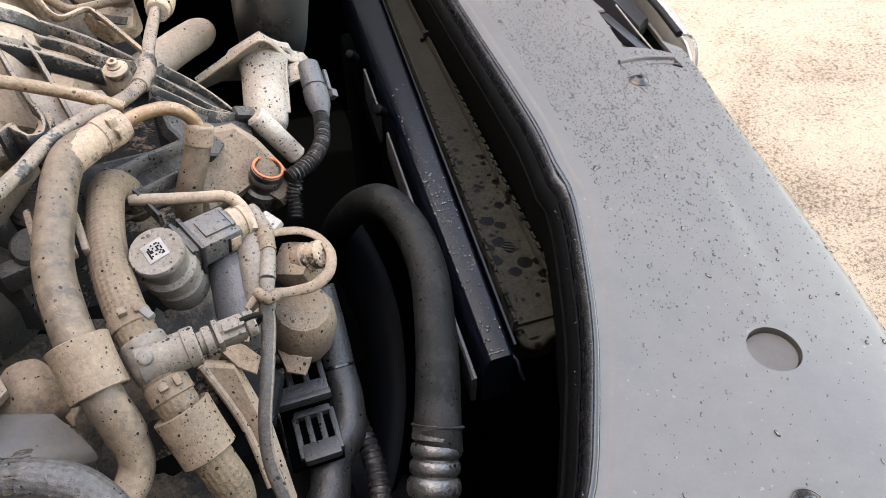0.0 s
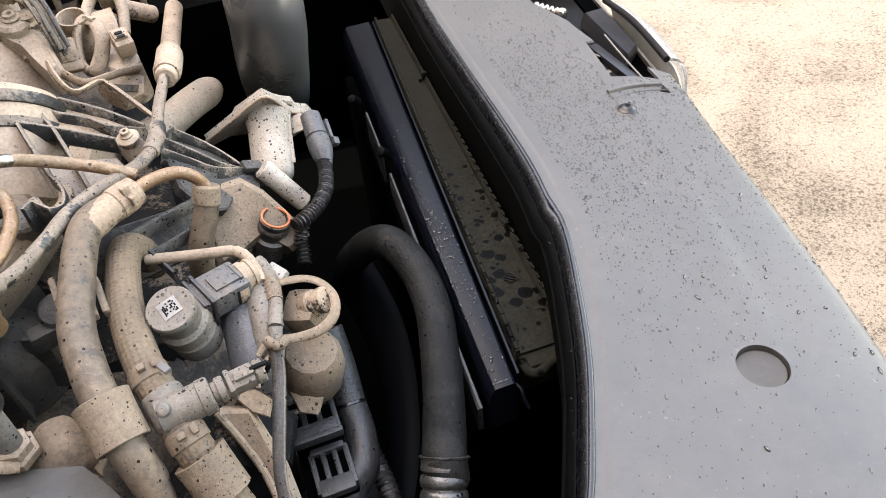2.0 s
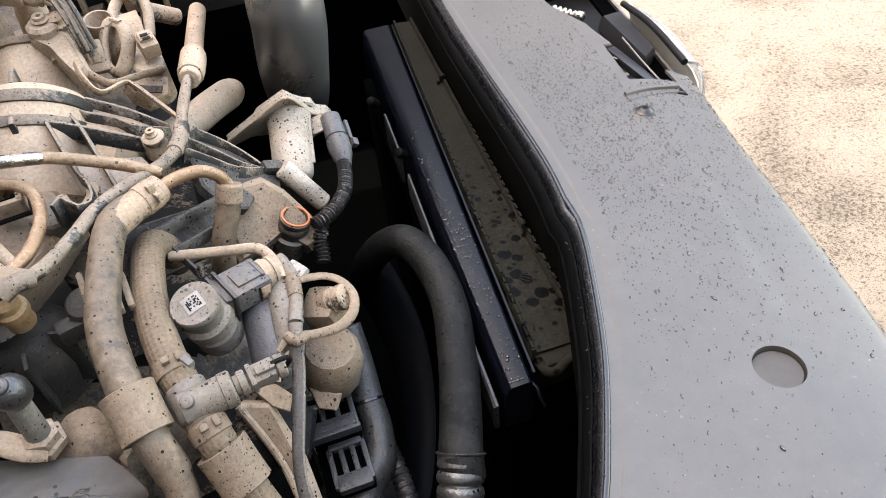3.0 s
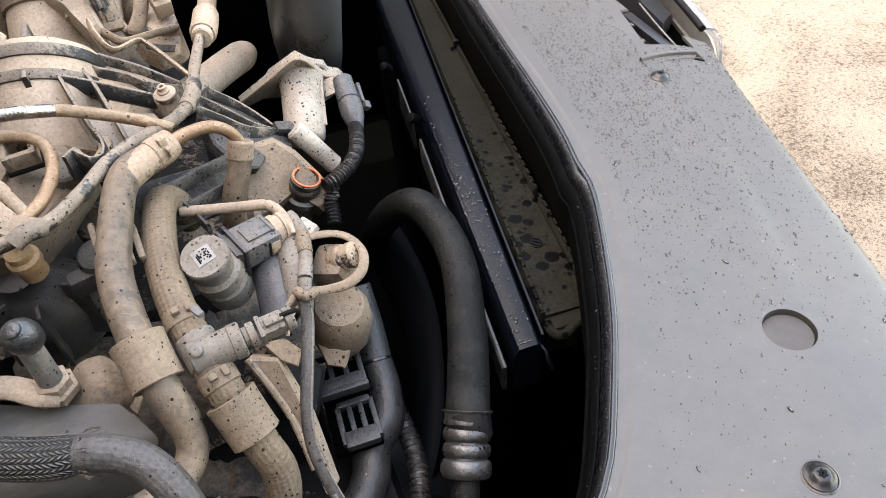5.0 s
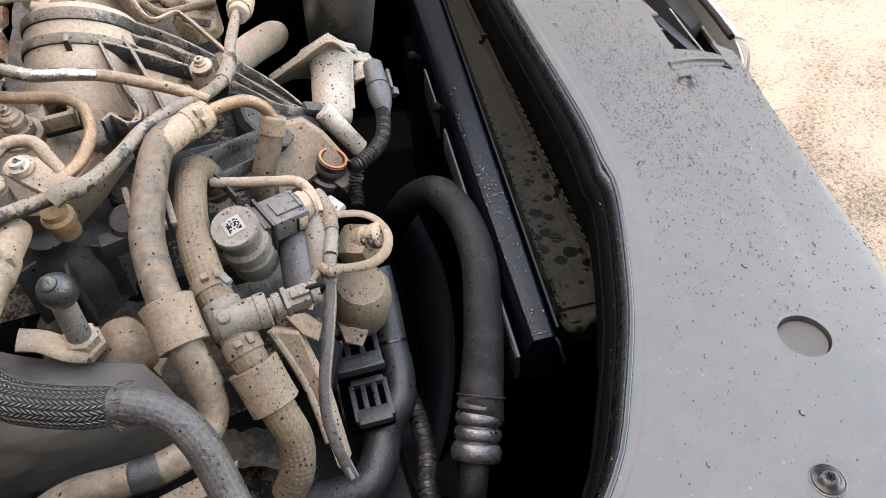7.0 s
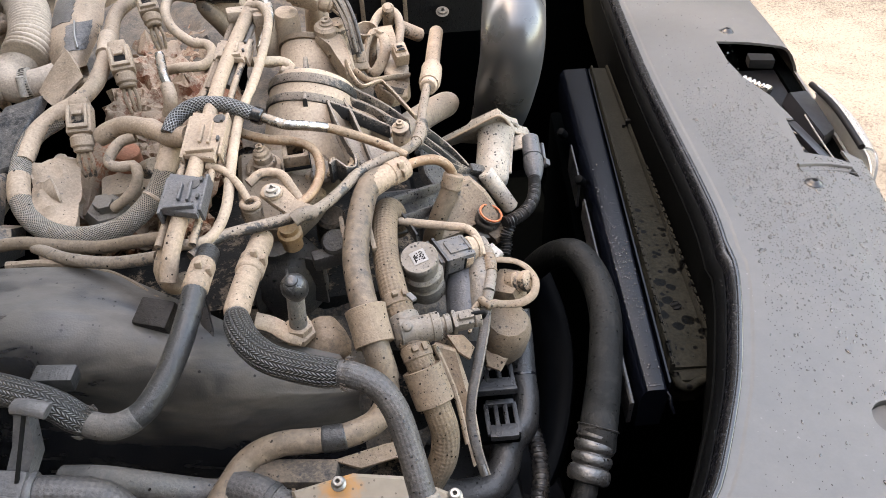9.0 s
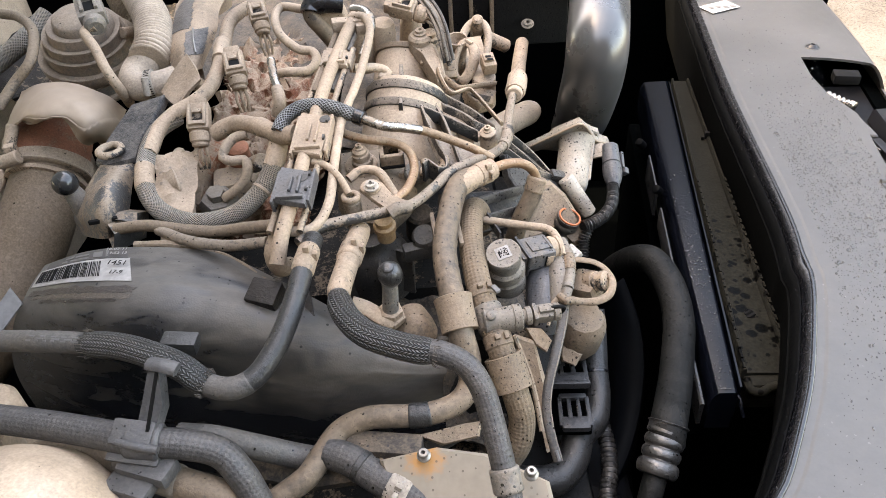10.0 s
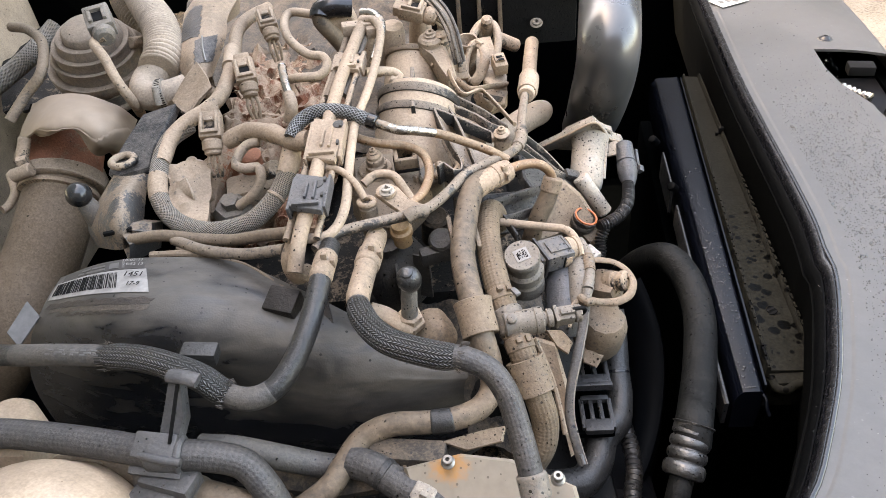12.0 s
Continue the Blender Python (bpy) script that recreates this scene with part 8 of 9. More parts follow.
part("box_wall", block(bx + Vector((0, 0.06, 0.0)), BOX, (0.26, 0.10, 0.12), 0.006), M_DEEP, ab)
for i in range(5):
    part("rib", block(bx + Vector((-0.11 + 0.031 * i, 0.006, -0.002)), BOX, (0.006, 0.022, 0.09), 0.001), M_BROWN, ab)
part("foot", block(bx + Vector((-0.075, 0.0, -0.048)), BOX, (0.10, 0.03, 0.008), 0.002), M_BROWN, ab)
bolt((0.021, 0.930, 0.972), (0, -0.5, 1), 0.007, 0.005, ab, M_GREY)

hk = thing("hook_bracket", "tan steel lifting hook with round boss", "bracket", (-0.062, 0.758, 1.000))
part("hook", sweep([(-0.079, 0.733, 1.020), (-0.074, 0.763, 1.030), (-0.061, 0.782, 1.038), (-0.047, 0.780, 1.035), (-0.042, 0.761, 1.025), (-0.046, 0.734, 1.010)], 0.0055, 12), M_PALE, hk)
part("inner_plate", skin(loft([[(-0.070, 0.752, 1.030), (-0.052, 0.756, 1.030)], [(-0.071, 0.722, 1.026), (-0.048, 0.724, 1.024)], [(-0.072, 0.690, 1.012), (-0.050, 0.688, 1.010)]], 5, 5), 0.006), M_TAN, hk)
part("boss", rod((-0.055, 0.766, 1.050), (-0.056, 0.784, 1.020), 0.0075, 18, 0.4), M_TAN, hk)
part("arm", rod((-0.044, 0.773, 1.020), (-0.017, 0.788, 1.000), 0.009, 18), M_TAN, hk)
cn = thing("sensor_plugs", "cluster of tan sensor plugs with a pale lid", "sensor plug", (-0.045, 0.715, 0.980))
part("can", lathe((-0.050, 0.675, 1.000), (0.0, -0.3, 1), [(0.0145, -0.03), (0.0145, 0.014), (0.0125, 0.016), (0.002, 0.0165)], 28), M_PALE, cn)
c0 = Vector((-0.044, 0.671, 1.030))
part("plug", joined(block(c0, facing((0.2, -0.8, -0.3)), (0.022, 0.016, 0.016), 0.002), block(c0 + Vector((0, -0.002, 0.009)), facing((0.2, -0.8, -0.3)), (0.012, 0.012, 0.004), 0.001)), M_TAN, cn)
part("lid_slots", joined(block(c0 + Vector((0.0, -0.004, 0.0115)), facing((0.2, -0.8, -0.3)), (0.003, 0.007, 0.001), 0.0003), block(c0 + Vector((0.002, -0.010, 0.0105)), facing((0.2, -0.8, -0.3)), (0.003, 0.007, 0.001), 0.0003)), M_DEEP, cn)
wb = thing("wire_bundle", "dusty dark wires running over the manifold into a tan plug", "wiring", (-0.102, 0.719, 1.050))
for i, (dx, dz, mat) in enumerate(((0.0, 0.0, M_RIB), (0.0045, 0.003, M_GREY), (0.0085, 0.001, M_RIB), (0.0120, 0.003, M_PLASTIC), (0.0060, -0.003, M_RIB))):
    part("wire", sweep([Vector(p) + Vector((dx * (1.1 - 0.06 * k), 0.001 * ((i * 2 + k) % 3), dz)) for k, p in enumerate([(-0.138, 0.735, 1.100), (-0.124, 0.712, 1.095), (-0.112, 0.693, 1.086), (-0.103, 0.676, 1.072), (-0.098, 0.662, 1.055), (-0.095, 0.655, 1.040)])], 0.0022, 8), mat, wb)
wp = Vector((-0.091, 0.677, 1.028))
wx = facing((0.02, -0.55, -0.8), (0.1, -0.6, 0.8))
part("plug", joined(block(wp, wx, (0.026, 0.015, 0.013), 0.002), block(wp + wx[2] * 0.007, wx, (0.016, 0.006, 0.003), 0.001), block(wp + wx[0] * 0.012, wx, (0.008, 0.018, 0.016), 0.002)), M_TAN, wb, "tan plug at the wires' end")
stack("manifold_bolt", "tan bolt in a raised tan boss", (-0.117, 0.702, 1.040), (0, -0.2, 1), [(0.0125, -0.03), (0.0125, 0.004), (0.0105, 0.007), (0.0105, 0.012), (0.008, 0.013)], M_PALE)
hose("stub_pipe", "short tan pipe with a looped end", [(-0.184, 0.546, 1.090), (-0.170, 0.557, 1.085), (-0.158, 0.564, 1.080), (-0.151, 0.563, 1.075), (-0.155, 0.559, 1.072), (-0.160, 0.560, 1.074)], 0.0046, M_PALE)
hose("top_hose", "black capped hose with a tan tail", [(-0.213, 0.672, 1.112), (-0.230, 0.669, 1.115), (-0.243, 0.668, 1.112), (-0.244, 0.663, 1.102), (-0.234, 0.664, 1.086), (-0.225, 0.669, 1.068)], 0.0098, M_TANB)
part("clamp_can", lathe((-0.221, 0.679, 1.100), (0.8, 0.1, 0.3), [(0.014, -0.02), (0.016, -0.018), (0.016, 0.01), (0.014, 0.012)], 24), M_TAN, bpy.data.objects["top_hose"], "tan ribbed collar")
part("cap", sweep([(-0.210, 0.672, 1.112), (-0.229, 0.666, 1.116), (-0.242, 0.665, 1.113), (-0.244, 0.660, 1.107)], 0.0118, 22), M_RUBBER, bpy.data.objects["top_hose"], "glossy black rubber elbow")
for i, (a, b) in enumerate((((-0.195, 0.709, 1.060), 0.013), ((-0.171, 0.714, 1.060), 0.015), ((-0.138, 0.735, 1.060), 0.014))):
    lone("valve_cap", lathe(a, (0.1, -0.2, 1), [(b * 1.1, -0.05), (b, 0), (b * 0.85, 0.012), (b * 0.4, 0.016), (b * 0.3, 0.016)], 22), M_PALE, "mud-caked round casting on the head", "casting", group="head castings")

# small brackets over the manifold
cu = thing("open_cup", "open tan plastic cup on the manifold", "cup", (-0.089, 0.729, 1.030))
part("cup", lathe((-0.081, 0.703, 1.050), (0.05, -0.25, 1), [(0.0105, -0.050), (0.0118, -0.030), (0.0128, -0.004), (0.0133, 0.0), (0.0116, 0.0), (0.0104, -0.008), (0.002, -0.016)], 28), M_TAN, cu)
bl = thing("bolt_bracket", "tan cast bracket held by a shiny bolt", "bracket", (-0.128, 0.718, 1.040))
part("plate", slab([(-0.139, 0.698, 1.062), (-0.132, 0.706, 1.064), (-0.115, 0.701, 1.062), (-0.106, 0.680, 1.056), (-0.097, 0.650, 1.046), (-0.094, 0.634, 1.036), (-0.104, 0.630, 1.034), (-0.114, 0.645, 1.042), (-0.124, 0.664, 1.050), (-0.138, 0.678, 1.056)], 0.026, 0.006), M_PALE, bl)
part("boss", lathe((-0.124, 0.688, 1.056), (0, -0.2, 1), [(0.0150, 0), (0.0145, 0.006), (0.0115, 0.009), (0.003, 0.0095)], 24), M_PALE, bl)
bolt((-0.124, 0.687, 1.066), (0, -0.2, 1), 0.0058, 0.005, bl, M_PALE, label="shiny flanged bolt")
sr = thing("slotted_strap", "tan steel strap with a long slot", "strap", (-0.064, 0.718, 1.000))
RING = [(-0.072, 0.703, 1.045), (-0.063, 0.697, 1.042), (-0.060, 0.681, 1.034), (-0.066, 0.670, 1.022), (-0.076, 0.665, 1.012), (-0.084, 0.673, 1.016), (-0.083, 0.688, 1.030), (-0.078, 0.696, 1.042)]
part("strap", sweep(RING + RING[:2], 0.0066, 14, squash=0.6), M_TAN, sr)
part("wall", sweep([(-0.103, 0.639, 1.040), (-0.098, 0.621, 1.034), (-0.088, 0.607, 1.026), (-0.070, 0.624, 1.022), (-0.062, 0.622, 1.018), (-0.047, 0.603, 1.008), (-0.032, 0.582, 0.998)], 0.0024, 8, squash=2.2), M_TAN, sr, "thin curved tan wall")
part("wall", sweep([(-0.095, 0.633, 1.032), (-0.081, 0.624, 1.024), (-0.066, 0.637, 1.018), (-0.052, 0.648, 1.014), (-0.037, 0.661, 1.008)], 0.0024, 8, squash=2.2), M_TAN, sr, "thin curved tan wall")
part("foot", slab([(-0.071, 0.646, 1.012), (-0.052, 0.663, 1.008), (-0.034, 0.661, 1.000), (-0.038, 0.643, 0.990), (-0.054, 0.633, 0.992), (-0.067, 0.639, 1.002)], 0.016, 0.003), M_TAN, sr)
# dark slab laid on the foot for the shade in its pocket
part("pocket", slab([(-0.063, 0.633, 1.014), (-0.053, 0.637, 1.008), (-0.041, 0.643, 1.001), (-0.044, 0.640, 0.996), (-0.056, 0.631, 1.004), (-0.064, 0.630, 1.010)], 0.003, 0.001), M_MUDSHADE, sr, "dark slab for the shaded pocket")
# ---- near side: lower hoses, plate, clips ----
M_CLIP = dirty("dusty_slate_clip", (0.034, 0.035, 0.038), 0.52, 0.45, cover=0.40, speck=0.7, edge=0.25, dust=(0.15, 0.132, 0.116))
sp = thing("hose_spring_clip", "black plastic strap holding two hoses", "clip", (-0.321, 0.213, 0.970))
part("strap", slab([(-0.288, 0.184, 1.045), (-0.280, 0.186, 1.045), (-0.286, 0.180, 1.010), (-0.284, 0.156, 1.010), (-0.299, 0.158, 1.010), (-0.304, 0.185, 1.010)], 0.008, 0.002), M_CLIP, sp)
part("strap_groove", slab([(-0.280, 0.179, 1.048), (-0.278, 0.179, 1.048), (-0.288, 0.156, 1.013), (-0.290, 0.156, 1.013)], 0.002, 0.0004), M_INK, sp)
part("upper_jaw", sweep([(-0.286, 0.186, 1.048), (-0.274, 0.182, 1.050), (-0.265, 0.180, 1.048)], 0.0055, 12, squash=0.7), M_CLIP, sp)
part("upper_tab", block((-0.281, 0.222, 1.030), facing((1, 0.0, -0.1)), (0.026, 0.014, 0.012), 0.002), M_HOSE, sp)
jaw = spline(L1, 0.002)
jm = jaw[int(knot(L1, 4.12) * (len(jaw) - 1))]
jx = facing(Vector(L1[5]) - Vector(L1[3]), (0, -0.45, 1))
part("lower_jaw", joined(along(L1, knot(L1, 3.93), knot(L1, 4.62), 0.0128, 28, lip=0.0006), block(jm + jx[2] * 0.0095 + jx[1] * 0.003, jx, (0.030, 0.018, 0.006), 0.0025), block(jm - jx[1] * 0.0125 - jx[2] * 0.002, jx, (0.038, 0.006, 0.005), 0.0015)), M_CLIP, sp, "wide grey clip round the lower hose")
part("lower_lip", sweep([(-0.310, 0.152, 1.008), (-0.296, 0.148, 1.008), (-0.280, 0.146, 1.006)], 0.003, 10), M_CLIP, sp)
L2 = [(-0.296, 0.196, 0.955), (-0.268, 0.193, 0.955), (-0.239, 0.192, 0.945), (-0.211, 0.194, 0.930), (-0.185, 0.195, 0.920)]
hose("under_hose", "grey-brown speckled hose under the heater hose", L2, 0.0100, M_DUSTED)
L3 = [(-0.397, 0.177, 0.960), (-0.376, 0.180, 0.965), (-0.346, 0.172, 0.965), (-0.321, 0.164, 0.965), (-0.283, 0.150, 0.965), (-0.253, 0.143, 0.960), (-0.229, 0.141, 0.940)]
l3 = hose("tan_hose", "brown mud-covered hose under a plastic bracket", L3, 0.0108, M_BROWN)
part("dark_sleeve", between(L3, 2.8, 4.3, 0.0122), M_GREY, l3)
part("bracket", joined(block((-0.294, 0.147, 0.985), facing((1, -0.3, 0)), (0.040, 0.020, 0.012), 0.003), block((-0.304, 0.135, 0.980), facing((1, -0.3, 0)), (0.035, 0.016, 0.010), 0.003)), M_CLIP, l3, "grey moulded bracket")
L4 = [(-0.182, 0.192, 0.935), (-0.164, 0.185, 0.935), (-0.146, 0.175, 0.930), (-0.126, 0.165, 0.925), (-0.099, 0.154, 0.915)]
l4 = hose("cloth_hose", "black cloth-pattern hose with a steel clamp", L4, 0.0122, M_HOSEC, 24)
part("ring", between(L4, 1.4, 1.6, 0.0129, 28), M_HOSE, l4)
clamp(L4, knot(L4, 2.7), knot(L4, 3.3), 0.0132, l4, M_ALU)
op = thing("mount_plate", "pale tan engine mount plate stained rust-orange round a bolt", "engine mount", (-0.102, 0.169, 0.930))


def rust_plate():
    m, nt, out = nodes_of("rust_stained_alloy")
    tc = nt.nodes.new("ShaderNodeTexCoord").outputs["Object"]
    n = nd(nt, "ShaderNodeTexNoise", Scale=160.0, Detail=5.0)
    nt.links.new(tc, n.inputs["Vector"])
    vor = nd(nt, "ShaderNodeTexVoronoi", Scale=170.0)
    nt.links.new(tc, vor.inputs["Vector"])
    dist = nt.nodes.new("ShaderNodeVectorMath")
    dist.operation = "DISTANCE"
    nt.links.new(tc, dist.inputs[0])
    dist.inputs[1].default_value = STAIN
    edge = mth(nt, "MULTIPLY_ADD", n.outputs["Fac"], 0.02, dist.outputs["Value"])
    rust = ranged(nt, edge, 0.018, 0.028, 0.9, 0.0)
    col = mixed(nt, n.outputs["Fac"], (0.150, 0.120, 0.088), (0.215, 0.175, 0.132))
    col = mixed(nt, rust, col, (0.34, 0.150, 0.040))
    col = mixed(nt, mth(nt, "MULTIPLY", mth(nt, "LESS_THAN", vor.outputs["Distance"], 0.16), 0.7), col, (0.06, 0.045, 0.03))
    nt.links.new(col, out.inputs["Base Color"])
    out.inputs["Roughness"].default_value = 0.7
    return m


bq = Vector((-0.106, 0.177, 0.950))
STAIN = bq - base_of(op)
part("plate", slab([(-0.140, 0.178, 0.945), (-0.097, 0.185, 0.950), (-0.059, 0.182, 0.945), (-0.014, 0.164, 0.935), (-0.008, 0.136, 0.920), (-0.094, 0.133, 0.920), (-0.136, 0.166, 0.935)], 0.02, 0.003), rust_plate(), op)
bolt(bq, (0, -0.2, 1), 0.0038, 0.007, op, M_CHROME)
bolt((-0.028, 0.160, 0.950), (0, -0.2, 1), 0.0038, 0.008, op, M_CHROME)
part("edge_plate", slab([(-0.114, 0.203, 0.940), (-0.076, 0.210, 0.945), (-0.062, 0.212, 0.945), (-0.065, 0.201, 0.940), (-0.094, 0.197, 0.935)], 0.006, 0.002), M_BROWN, op, "tan bracket edge")
part("step", block((-0.139, 0.198, 0.925), facing((1, -0.1, 0)), (0.06, 0.02, 0.03), 0.003), M_MUDSHADE, op)
part("fuel_clamp", between(HF, 12.4, 13.2, 0.0102), M_GREY, bpy.data.objects["fuel_hose"], "steel spring clamp")
tc2 = thing("tank_cap", "pale green-white plastic cap beside the tank", "cap", (-0.448, 0.202, 0.960))
part("cap", lathe((-0.440, 0.204, 0.985), (0, 0, 1), [(0.022, -0.06), (0.022, 0), (0.018, 0.006), (0.002, 0.007)], 24), M_CREAM, tc2)
part("neck", block((-0.432, 0.185, 0.965), BOX, (0.03, 0.02, 0.03), 0.004), M_CREAM, tc2)

# label on the belt cover
lb = part("barcode_label", patch(BC, 0.012, 0.306, 0.080, 0.222, 0.0008, 18), M_PAPER, bc, "white barcode label with dark print")
part("grey_label", patch(BC, 0.03, 0.302, 0.015, 0.076, 0.0008, 16), plain("grey_label", (0.040, 0.036, 0.033), 0.6, 0, 0.4, 160), bc, "dark grey printed strip")
u = 0.022
rnd = random.Random(9)
bars = []
while u < 0.224:
    w = rnd.choice((0.0012, 0.0012, 0.0024, 0.0034))
    bars.append(patch(BC, u, u + w, 0.098, 0.196, 0.0014, 1))
    u += w + rnd.choice((0.0020, 0.0026, 0.0040))
part("barcode", joined(*bars), M_INK, lb, "black barcode bars")
part("print_bars", joined(*[patch(BC, a, a + w, v, v + 0.014, 0.0014, 1) for a, w, v in ((0.10, 0.03, 0.032), (0.135, 0.045, 0.032), (0.09, 0.02, 0.056), (0.12, 0.06, 0.056))], patch(BC, 0.195, 0.225, 0.028, 0.068, 0.0014, 2), patch(BC, 0.236, 0.244, 0.024, 0.070, 0.0014, 1)), M_TAG, lb, "pale unreadable print and squares")


def words(body, at, ahead, upw, size, parent, mat, name="print"):
    """Built-in lettering laid on a surface as a mesh."""
    cu = bpy.data.curves.new(name, "FONT")
    cu.body, cu.size, cu.extrude, cu.align_x, cu.align_y = body, size, 0.0001, "CENTER", "CENTER"
    tmp = new("tmp", cu)
    me = bpy.data.meshes.new_from_object(tmp.evaluated_get(bpy.context.evaluated_depsgraph_get()))
    bpy.data.objects.remove(tmp)
    x = Vector(ahead).normalized()
    z = x.cross(Vector(upw)).normalized()
    y = z.cross(x)
    off = base_of(parent)
    for v in me.vertices:
        p = Vector(at) + x * (v.co.x - 0.32 * v.co.y) + y * v.co.y + z * v.co.z - off
        v.co = p
    me.materials.clear()
    me.materials.append(mat)
    ob = new(name, me)
    ob.parent = parent
    return ob


def on_cover(u, v):
    i, j = u * (len(BC) - 1), v * (len(BC[0]) - 1)
    a, b = int(i), max(1, int(j))
    p = BC[a][b].lerp(BC[a][b + 1], j - b) + (BC[a + 1][b] - BC[a][b]) * (i - a)
    ux, vx = (BC[a + 1][b] - BC[a - 1][b]).normalized(), (BC[a][b + 1] - BC[a][b - 1]).normalized()
    nz = ux.cross(vx).normalized()
    nz = nz if nz.z > 0 else -nz
    return p + nz * 0.0030, (ux + vx * 0.08).normalized(), -vx


p, ax1, ay1 = on_cover(0.272, 0.128)
words("1451", p, ax1, ay1, 0.0100, lb, M_INK)
p, ax1, ay1 = on_cover(0.272, 0.032)
words("18-02-11", p, ax1, ay1, 0.0058, lb, M_PAPER)
p, ax1, ay1 = on_cover(0.272, 0.060)
words("19:52 13", p, ax1, ay1, 0.0058, lb, M_PAPER)
p, ax1, ay1 = on_cover(0.270, 0.186)
words("17-9", p, ax1, ay1, 0.0075, lb, M_INK)

beam = thing("engine_mount_arm", "tan-dusted cast arm under the hoses", "engine mount", (-0.182, 0.207, 0.890))
part("arm", slab([(-0.268, 0.208, 0.915), (-0.225, 0.209, 0.920), (-0.168, 0.207, 0.925), (-0.113, 0.203, 0.925), (-0.094, 0.209, 0.930), (-0.072, 0.211, 0.930), (-0.140, 0.182, 0.910), (-0.205, 0.180, 0.900), (-0.247, 0.188, 0.905)], 0.03, 0.006), M_MUDSHADE, beam)
for q in ((-0.159, 0.198, 0.930), (-0.153, 0.196, 0.930), (-0.143, 0.195, 0.930)):
    part("ridge", block(q, facing((0.3, -1, 0)), (0.02, 0.003, 0.006), 0.001), M_BROWN, beam)

# ---- rain drops, lamp, small marks ----
def drop_shape(p, nrm, r, long, turn, n=8):
    x = Vector((math.cos(turn), math.sin(turn), 0))
    x = (x - nrm * x.dot(nrm)).normalized()
    y = nrm.cross(x)
    verts = []
    for h, q in ((0.0, 1.0), (0.45, 0.94), (0.74, 0.70), (0.90, 0.36)):
        for k in range(n):
            a = 2 * math.pi * k / n
            verts.append(p + x * (r * long * q * math.cos(a)) + y * (r * q * math.sin(a)) + nrm * (r * h))
    verts.append(p + nrm * r * 0.95)
    faces = [(i * n + k, i * n + (k + 1) % n, (i + 1) * n + (k + 1) % n, (i + 1) * n + k) for i in range(3) for k in range(n)]
    faces += [(3 * n + k, 3 * n + (k + 1) % n, 4 * n) for k in range(n)]
    faces.append(tuple(range(n))[::-1])
    return verts, faces


def water():
    m, nt, out = nodes_of("opaque_dark_rain")
    # opaque near-black base stands in for the drops' dark refraction
    out.inputs["Base Color"].default_value = (0.004, 0.004, 0.0045, 1)
    out.inputs["Roughness"].default_value = 0.03
    out.inputs["IOR"].default_value = 1.45
    out.inputs["Specular IOR Level"].default_value = 1.0
    return m


M_WATER = water()
rnd = random.Random(12)
vs, fs = [], []


def add_drop(x, y, z, nrm, r, long=1.0, turn=0.0):
    v, f = drop_shape(Vector((x, y, z)), nrm, r, long, turn)
    k = len(vs)
    vs.extend(v)
    fs.extend([[i + k for i in q] for q in f])


made = 0
while made < 6400:
    y = rnd.uniform(0.05, 1.05)
    s = rnd.uniform(0.1, 0.97)
    dense = math.exp(-((y - 0.55) / 0.14) ** 2) * (1.0 if s < 0.62 else 0.45) + 0.22 * math.exp(-((y - 0.36) / 0.14) ** 2) + 0.03
    if rnd.random() > dense:
        continue
    a, b = curve_x(y, INNER), curve_x(y, OUTER)
    x = a + (b - a) * s
    big = rnd.random()
    r = 0.00028 + 0.00060 * big ** 3 + (0.0004 if big > 0.985 else 0)
    if math.hypot(x - DISC[0], y - DISC[1]) < 0.02 or (y > 0.55 and s > 0.55 and x > 0.37):
        continue
    add_drop(x, y, cover_z(x, y), UP, r, rnd.uniform(1.1, 1.9 + 0.9 * (big > 0.9)), rnd.gauss(1.30, 0.30))
    made += 1
lone("rain_drops", (vs, fs, None), M_WATER, "scattered rain drops on the plastic cover, black for their dark refraction", "water drops", kind="stuff")
vs, fs = [], []
for i in range(900):
    y = 0.30 + 0.63 * min(1, max(0.005, rnd.gauss(0.24, 0.15)))
    x = on_line(y, 0.1555, 0.2085) + (on_line(y, 0.1715, 0.2420) - on_line(y, 0.1555, 0.2085)) * rnd.random() ** 1.6
    add_drop(x, y, RAIL_Z + 0.0001, UP, 0.0003 + 0.0011 * rnd.random() ** 5, rnd.uniform(1, 1.7), rnd.uniform(0, 3))
lone("rain_drops", (vs, fs, None), M_WATER, "rain drops on the painted steel rail, black for their dark refraction", "water drops", kind="stuff")
vs, fs = [], []
for i in range(420):
    y = rnd.uniform(0.12, 0.8)
    dx = rnd.choice((0.0055, 0.0065, 0.0080, 0.0140, 0.0150)) + rnd.uniform(-0.0007, 0.0007)
    add_drop(curve_x(y, INNER) - dx, y, 0.928 + float(np.interp(dx, (0.0035, 0.005, 0.0075, 0.010, 0.0132, 0.0165), (0.0035, 0.0042, 0.0030, -0.0005, -0.0046, -0.0085))), UP, 0.0002 + 0.0005 * rnd.random() ** 3)
lone("rain_drops", (vs, fs, None), M_WATER, "rain drops on the rubber seal, black for their dark refraction", "water drops", kind="stuff")

# headlamp in its opening
hl = thing("headlamp", "black headlamp housing with a clear lens edge and adjuster", "headlamp", (0.46, 0.68, 0.85))
part("housing", slab([(0.37, 0.54, 0.880), *[(curve_x(0.53 + 0.03 * i, OUTER) - 0.014, 0.53 + 0.03 * i, 0.880) for i in range(12)], (0.37, 0.87, 0.880)], 0.08, 0.004), M_SHROUD, hl)
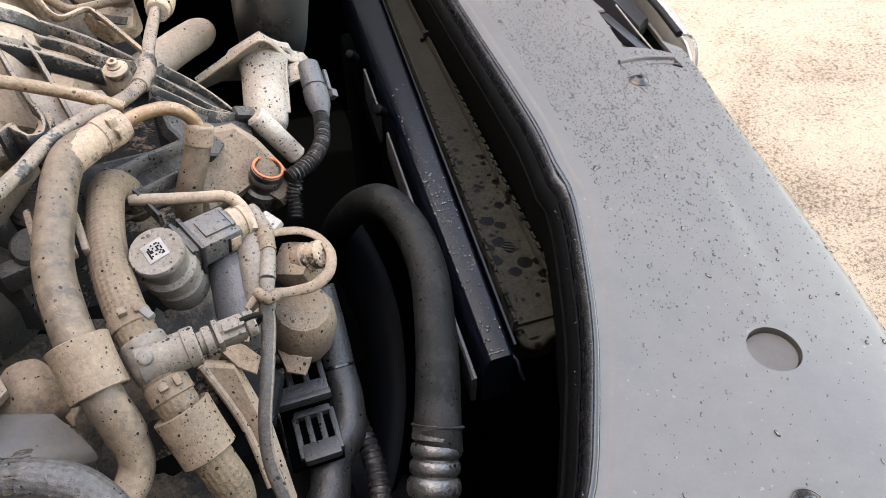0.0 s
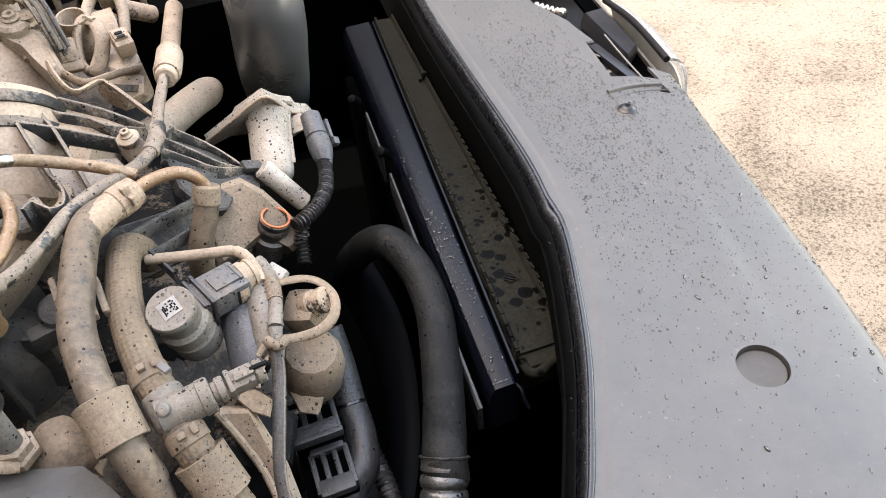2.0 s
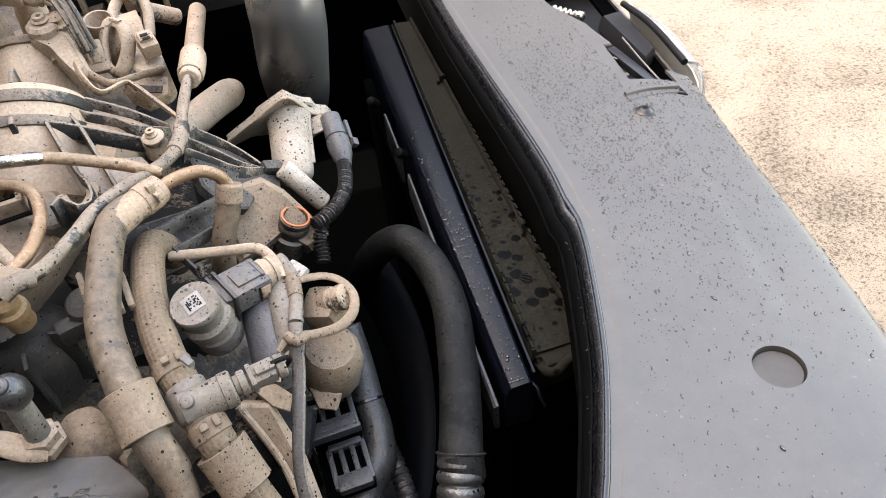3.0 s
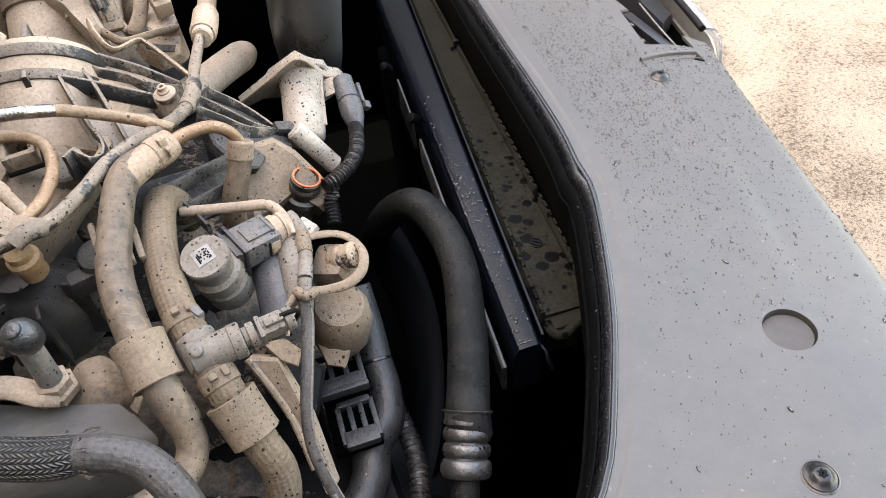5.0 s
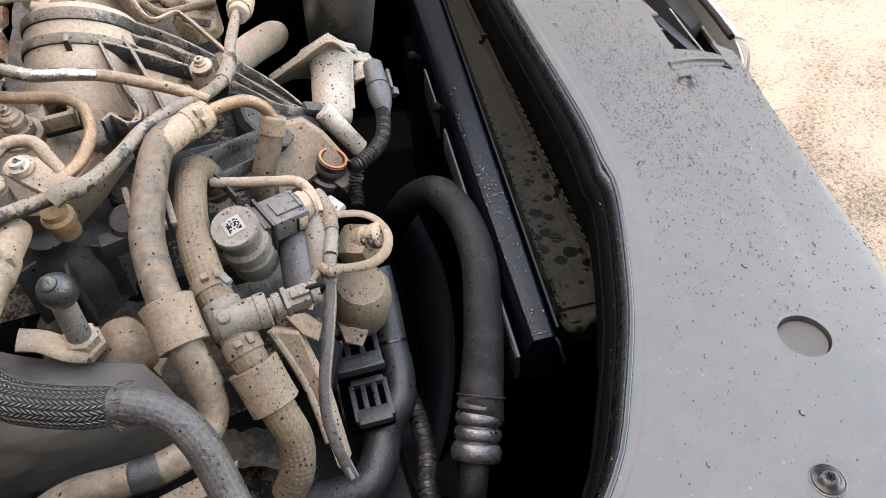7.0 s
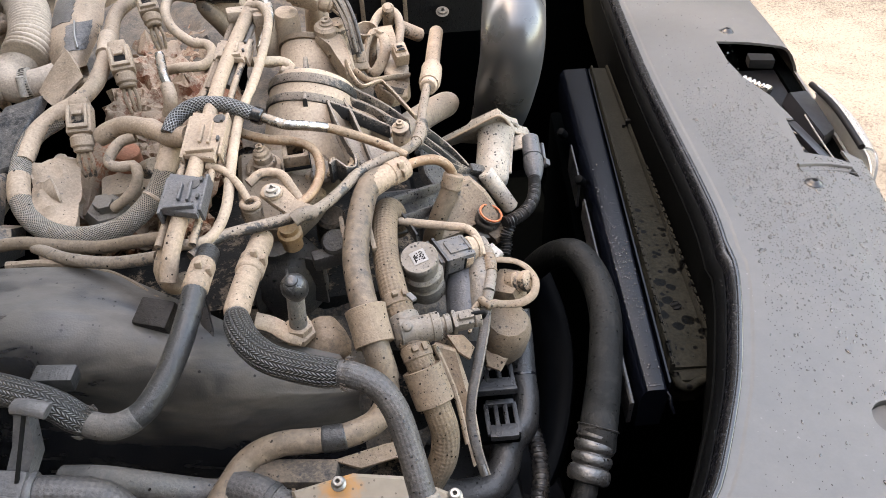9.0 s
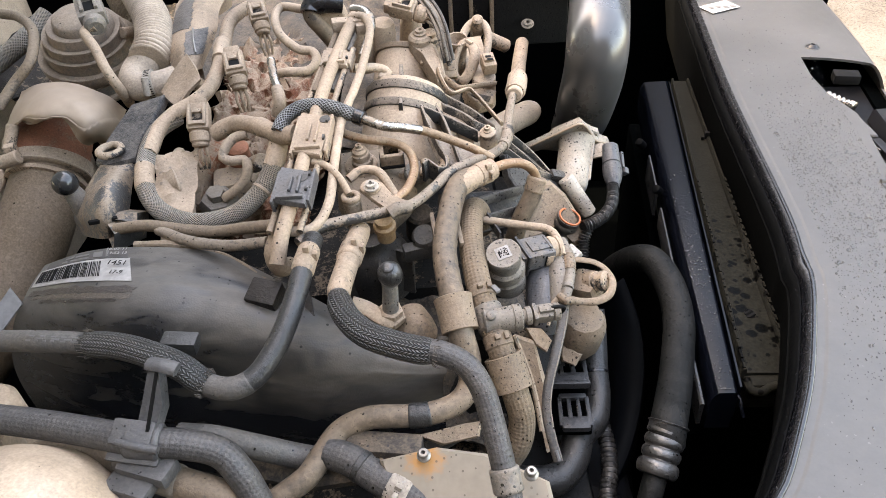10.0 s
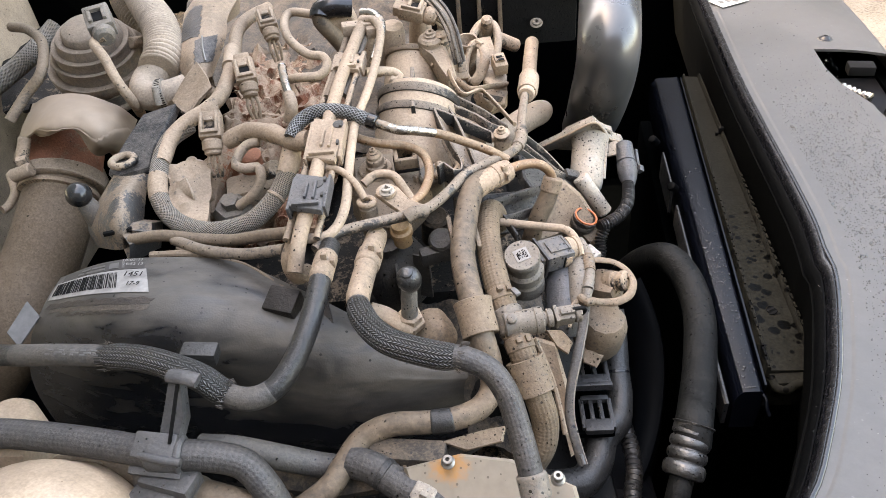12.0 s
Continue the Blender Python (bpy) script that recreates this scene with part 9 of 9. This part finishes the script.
M_SATIN = plain("satin_black_carrier", (0.0085, 0.0092, 0.0115), 0.35, 0, 0.3, 40, spec=0.3)
part("ledge", slab([(0.404, 0.770, 0.916), (0.437, 0.708, 0.916), (0.441, 0.661, 0.914), (0.424, 0.664, 0.914), (0.405, 0.690, 0.914)], 0.01, 0.002), M_FRONT, hl, "grey ledge inside the opening")
part("carrier", slab([(0.478, 0.752, 0.902), (0.508, 0.760, 0.898), (0.494, 0.650, 0.900), (0.466, 0.626, 0.906), (0.468, 0.668, 0.906)], 0.02, 0.004), M_SATIN, hl, "satin black carrier panel")
part("trim_strip", sweep([(0.458, 0.668, 0.914), (0.451, 0.618, 0.914), (0.447, 0.566, 0.912)], 0.0011, 8), M_TAG, hl, "thin pale trim strip")
part("bar", block((0.441, 0.612, 0.906), facing((-0.05, 1, 0)), (0.10, 0.012, 0.010), 0.003), M_SATIN, hl)
part("bar", sweep([(0.428, 0.655, 0.905), (0.440, 0.622, 0.907), (0.440, 0.595, 0.905)], 0.003, 10), M_RUBBER, hl)
part("clip_post", rod((0.432, 0.613, 0.890), (0.432, 0.611, 0.903), 0.003, 14), M_TAG, hl, "small pale post")
LENS = [[Vector(p) for p in row] for row in ([(0.492, 0.590, 0.914), (0.499, 0.648, 0.916), (0.503, 0.690, 0.916), (0.504, 0.740, 0.914)], [(0.505, 0.584, 0.910), (0.515, 0.646, 0.913), (0.519, 0.698, 0.912), (0.518, 0.745, 0.910)], [(0.505, 0.570, 0.898), (0.522, 0.640, 0.900), (0.529, 0.700, 0.898), (0.527, 0.752, 0.895)], [(0.503, 0.560, 0.870), (0.524, 0.635, 0.870), (0.533, 0.700, 0.865), (0.532, 0.760, 0.86)])]
part("lens", skin(loft(LENS, 5, 5), 0.003), M_GLASS, hl, "clear lens edge")
# white shell added so that the lens shows its pale reflection
part("reflection_shell", skin(loft([[q + Vector((-0.004, 0.002, -0.008)) for q in row] for row in LENS[1:]], 4, 4), 0.002), M_WHITE, hl, "white shell added behind the lens for its pale reflection")
part("bezel", sweep([(0.489, 0.588, 0.914), (0.497, 0.650, 0.917), (0.501, 0.692, 0.917), (0.503, 0.745, 0.914)], 0.004, 10), M_SHROUD, hl, "black bezel")
ad = Vector((0.420, 0.772, 0.914))
ax0 = (Vector((0.445, 0.735, 0.912)) - ad).normalized()
part("adjuster", sweep([ad, ad + ax0 * 0.036], lambda m, s: 0.0052 + 0.0012 * math.sin(m * 900), 14, 0.0006), M_STEEL, hl, "zinc threaded adjuster")
part("adjuster_end", lathe(ad + ax0 * 0.034, ax0, [(0.007, 0), (0.0075, 0.001), (0.0075, 0.007), (0.006, 0.008)], sides=8), M_STEEL, hl)
part("black_cap", block((0.453, 0.800, 0.925), facing((1, -0.2, 0)), (0.034, 0.022, 0.014), 0.003), M_INK, hl)
# cover sticker far along the panel
sk = thing("cover_sticker", "white sticker with grey print on the cover", "sticker", (0.351, 1.052, 0.934))
q = Vector((0.348, 1.056, 0.934))
part("paper", block(q, facing((0.9, 0.42, 0)), (0.055, 0.035, 0.0006), 0.0002), M_WHITE, sk)
part("print_bars", joined(*[block(q + Vector((-0.014 + 0.012 * i, -0.004 + 0.003 * (i % 2), 0.0006)), facing((0.9, 0.42, 0)), (0.008, 0.010, 0.0004), 0.0001) for i in range(4)]), M_TAG, sk)
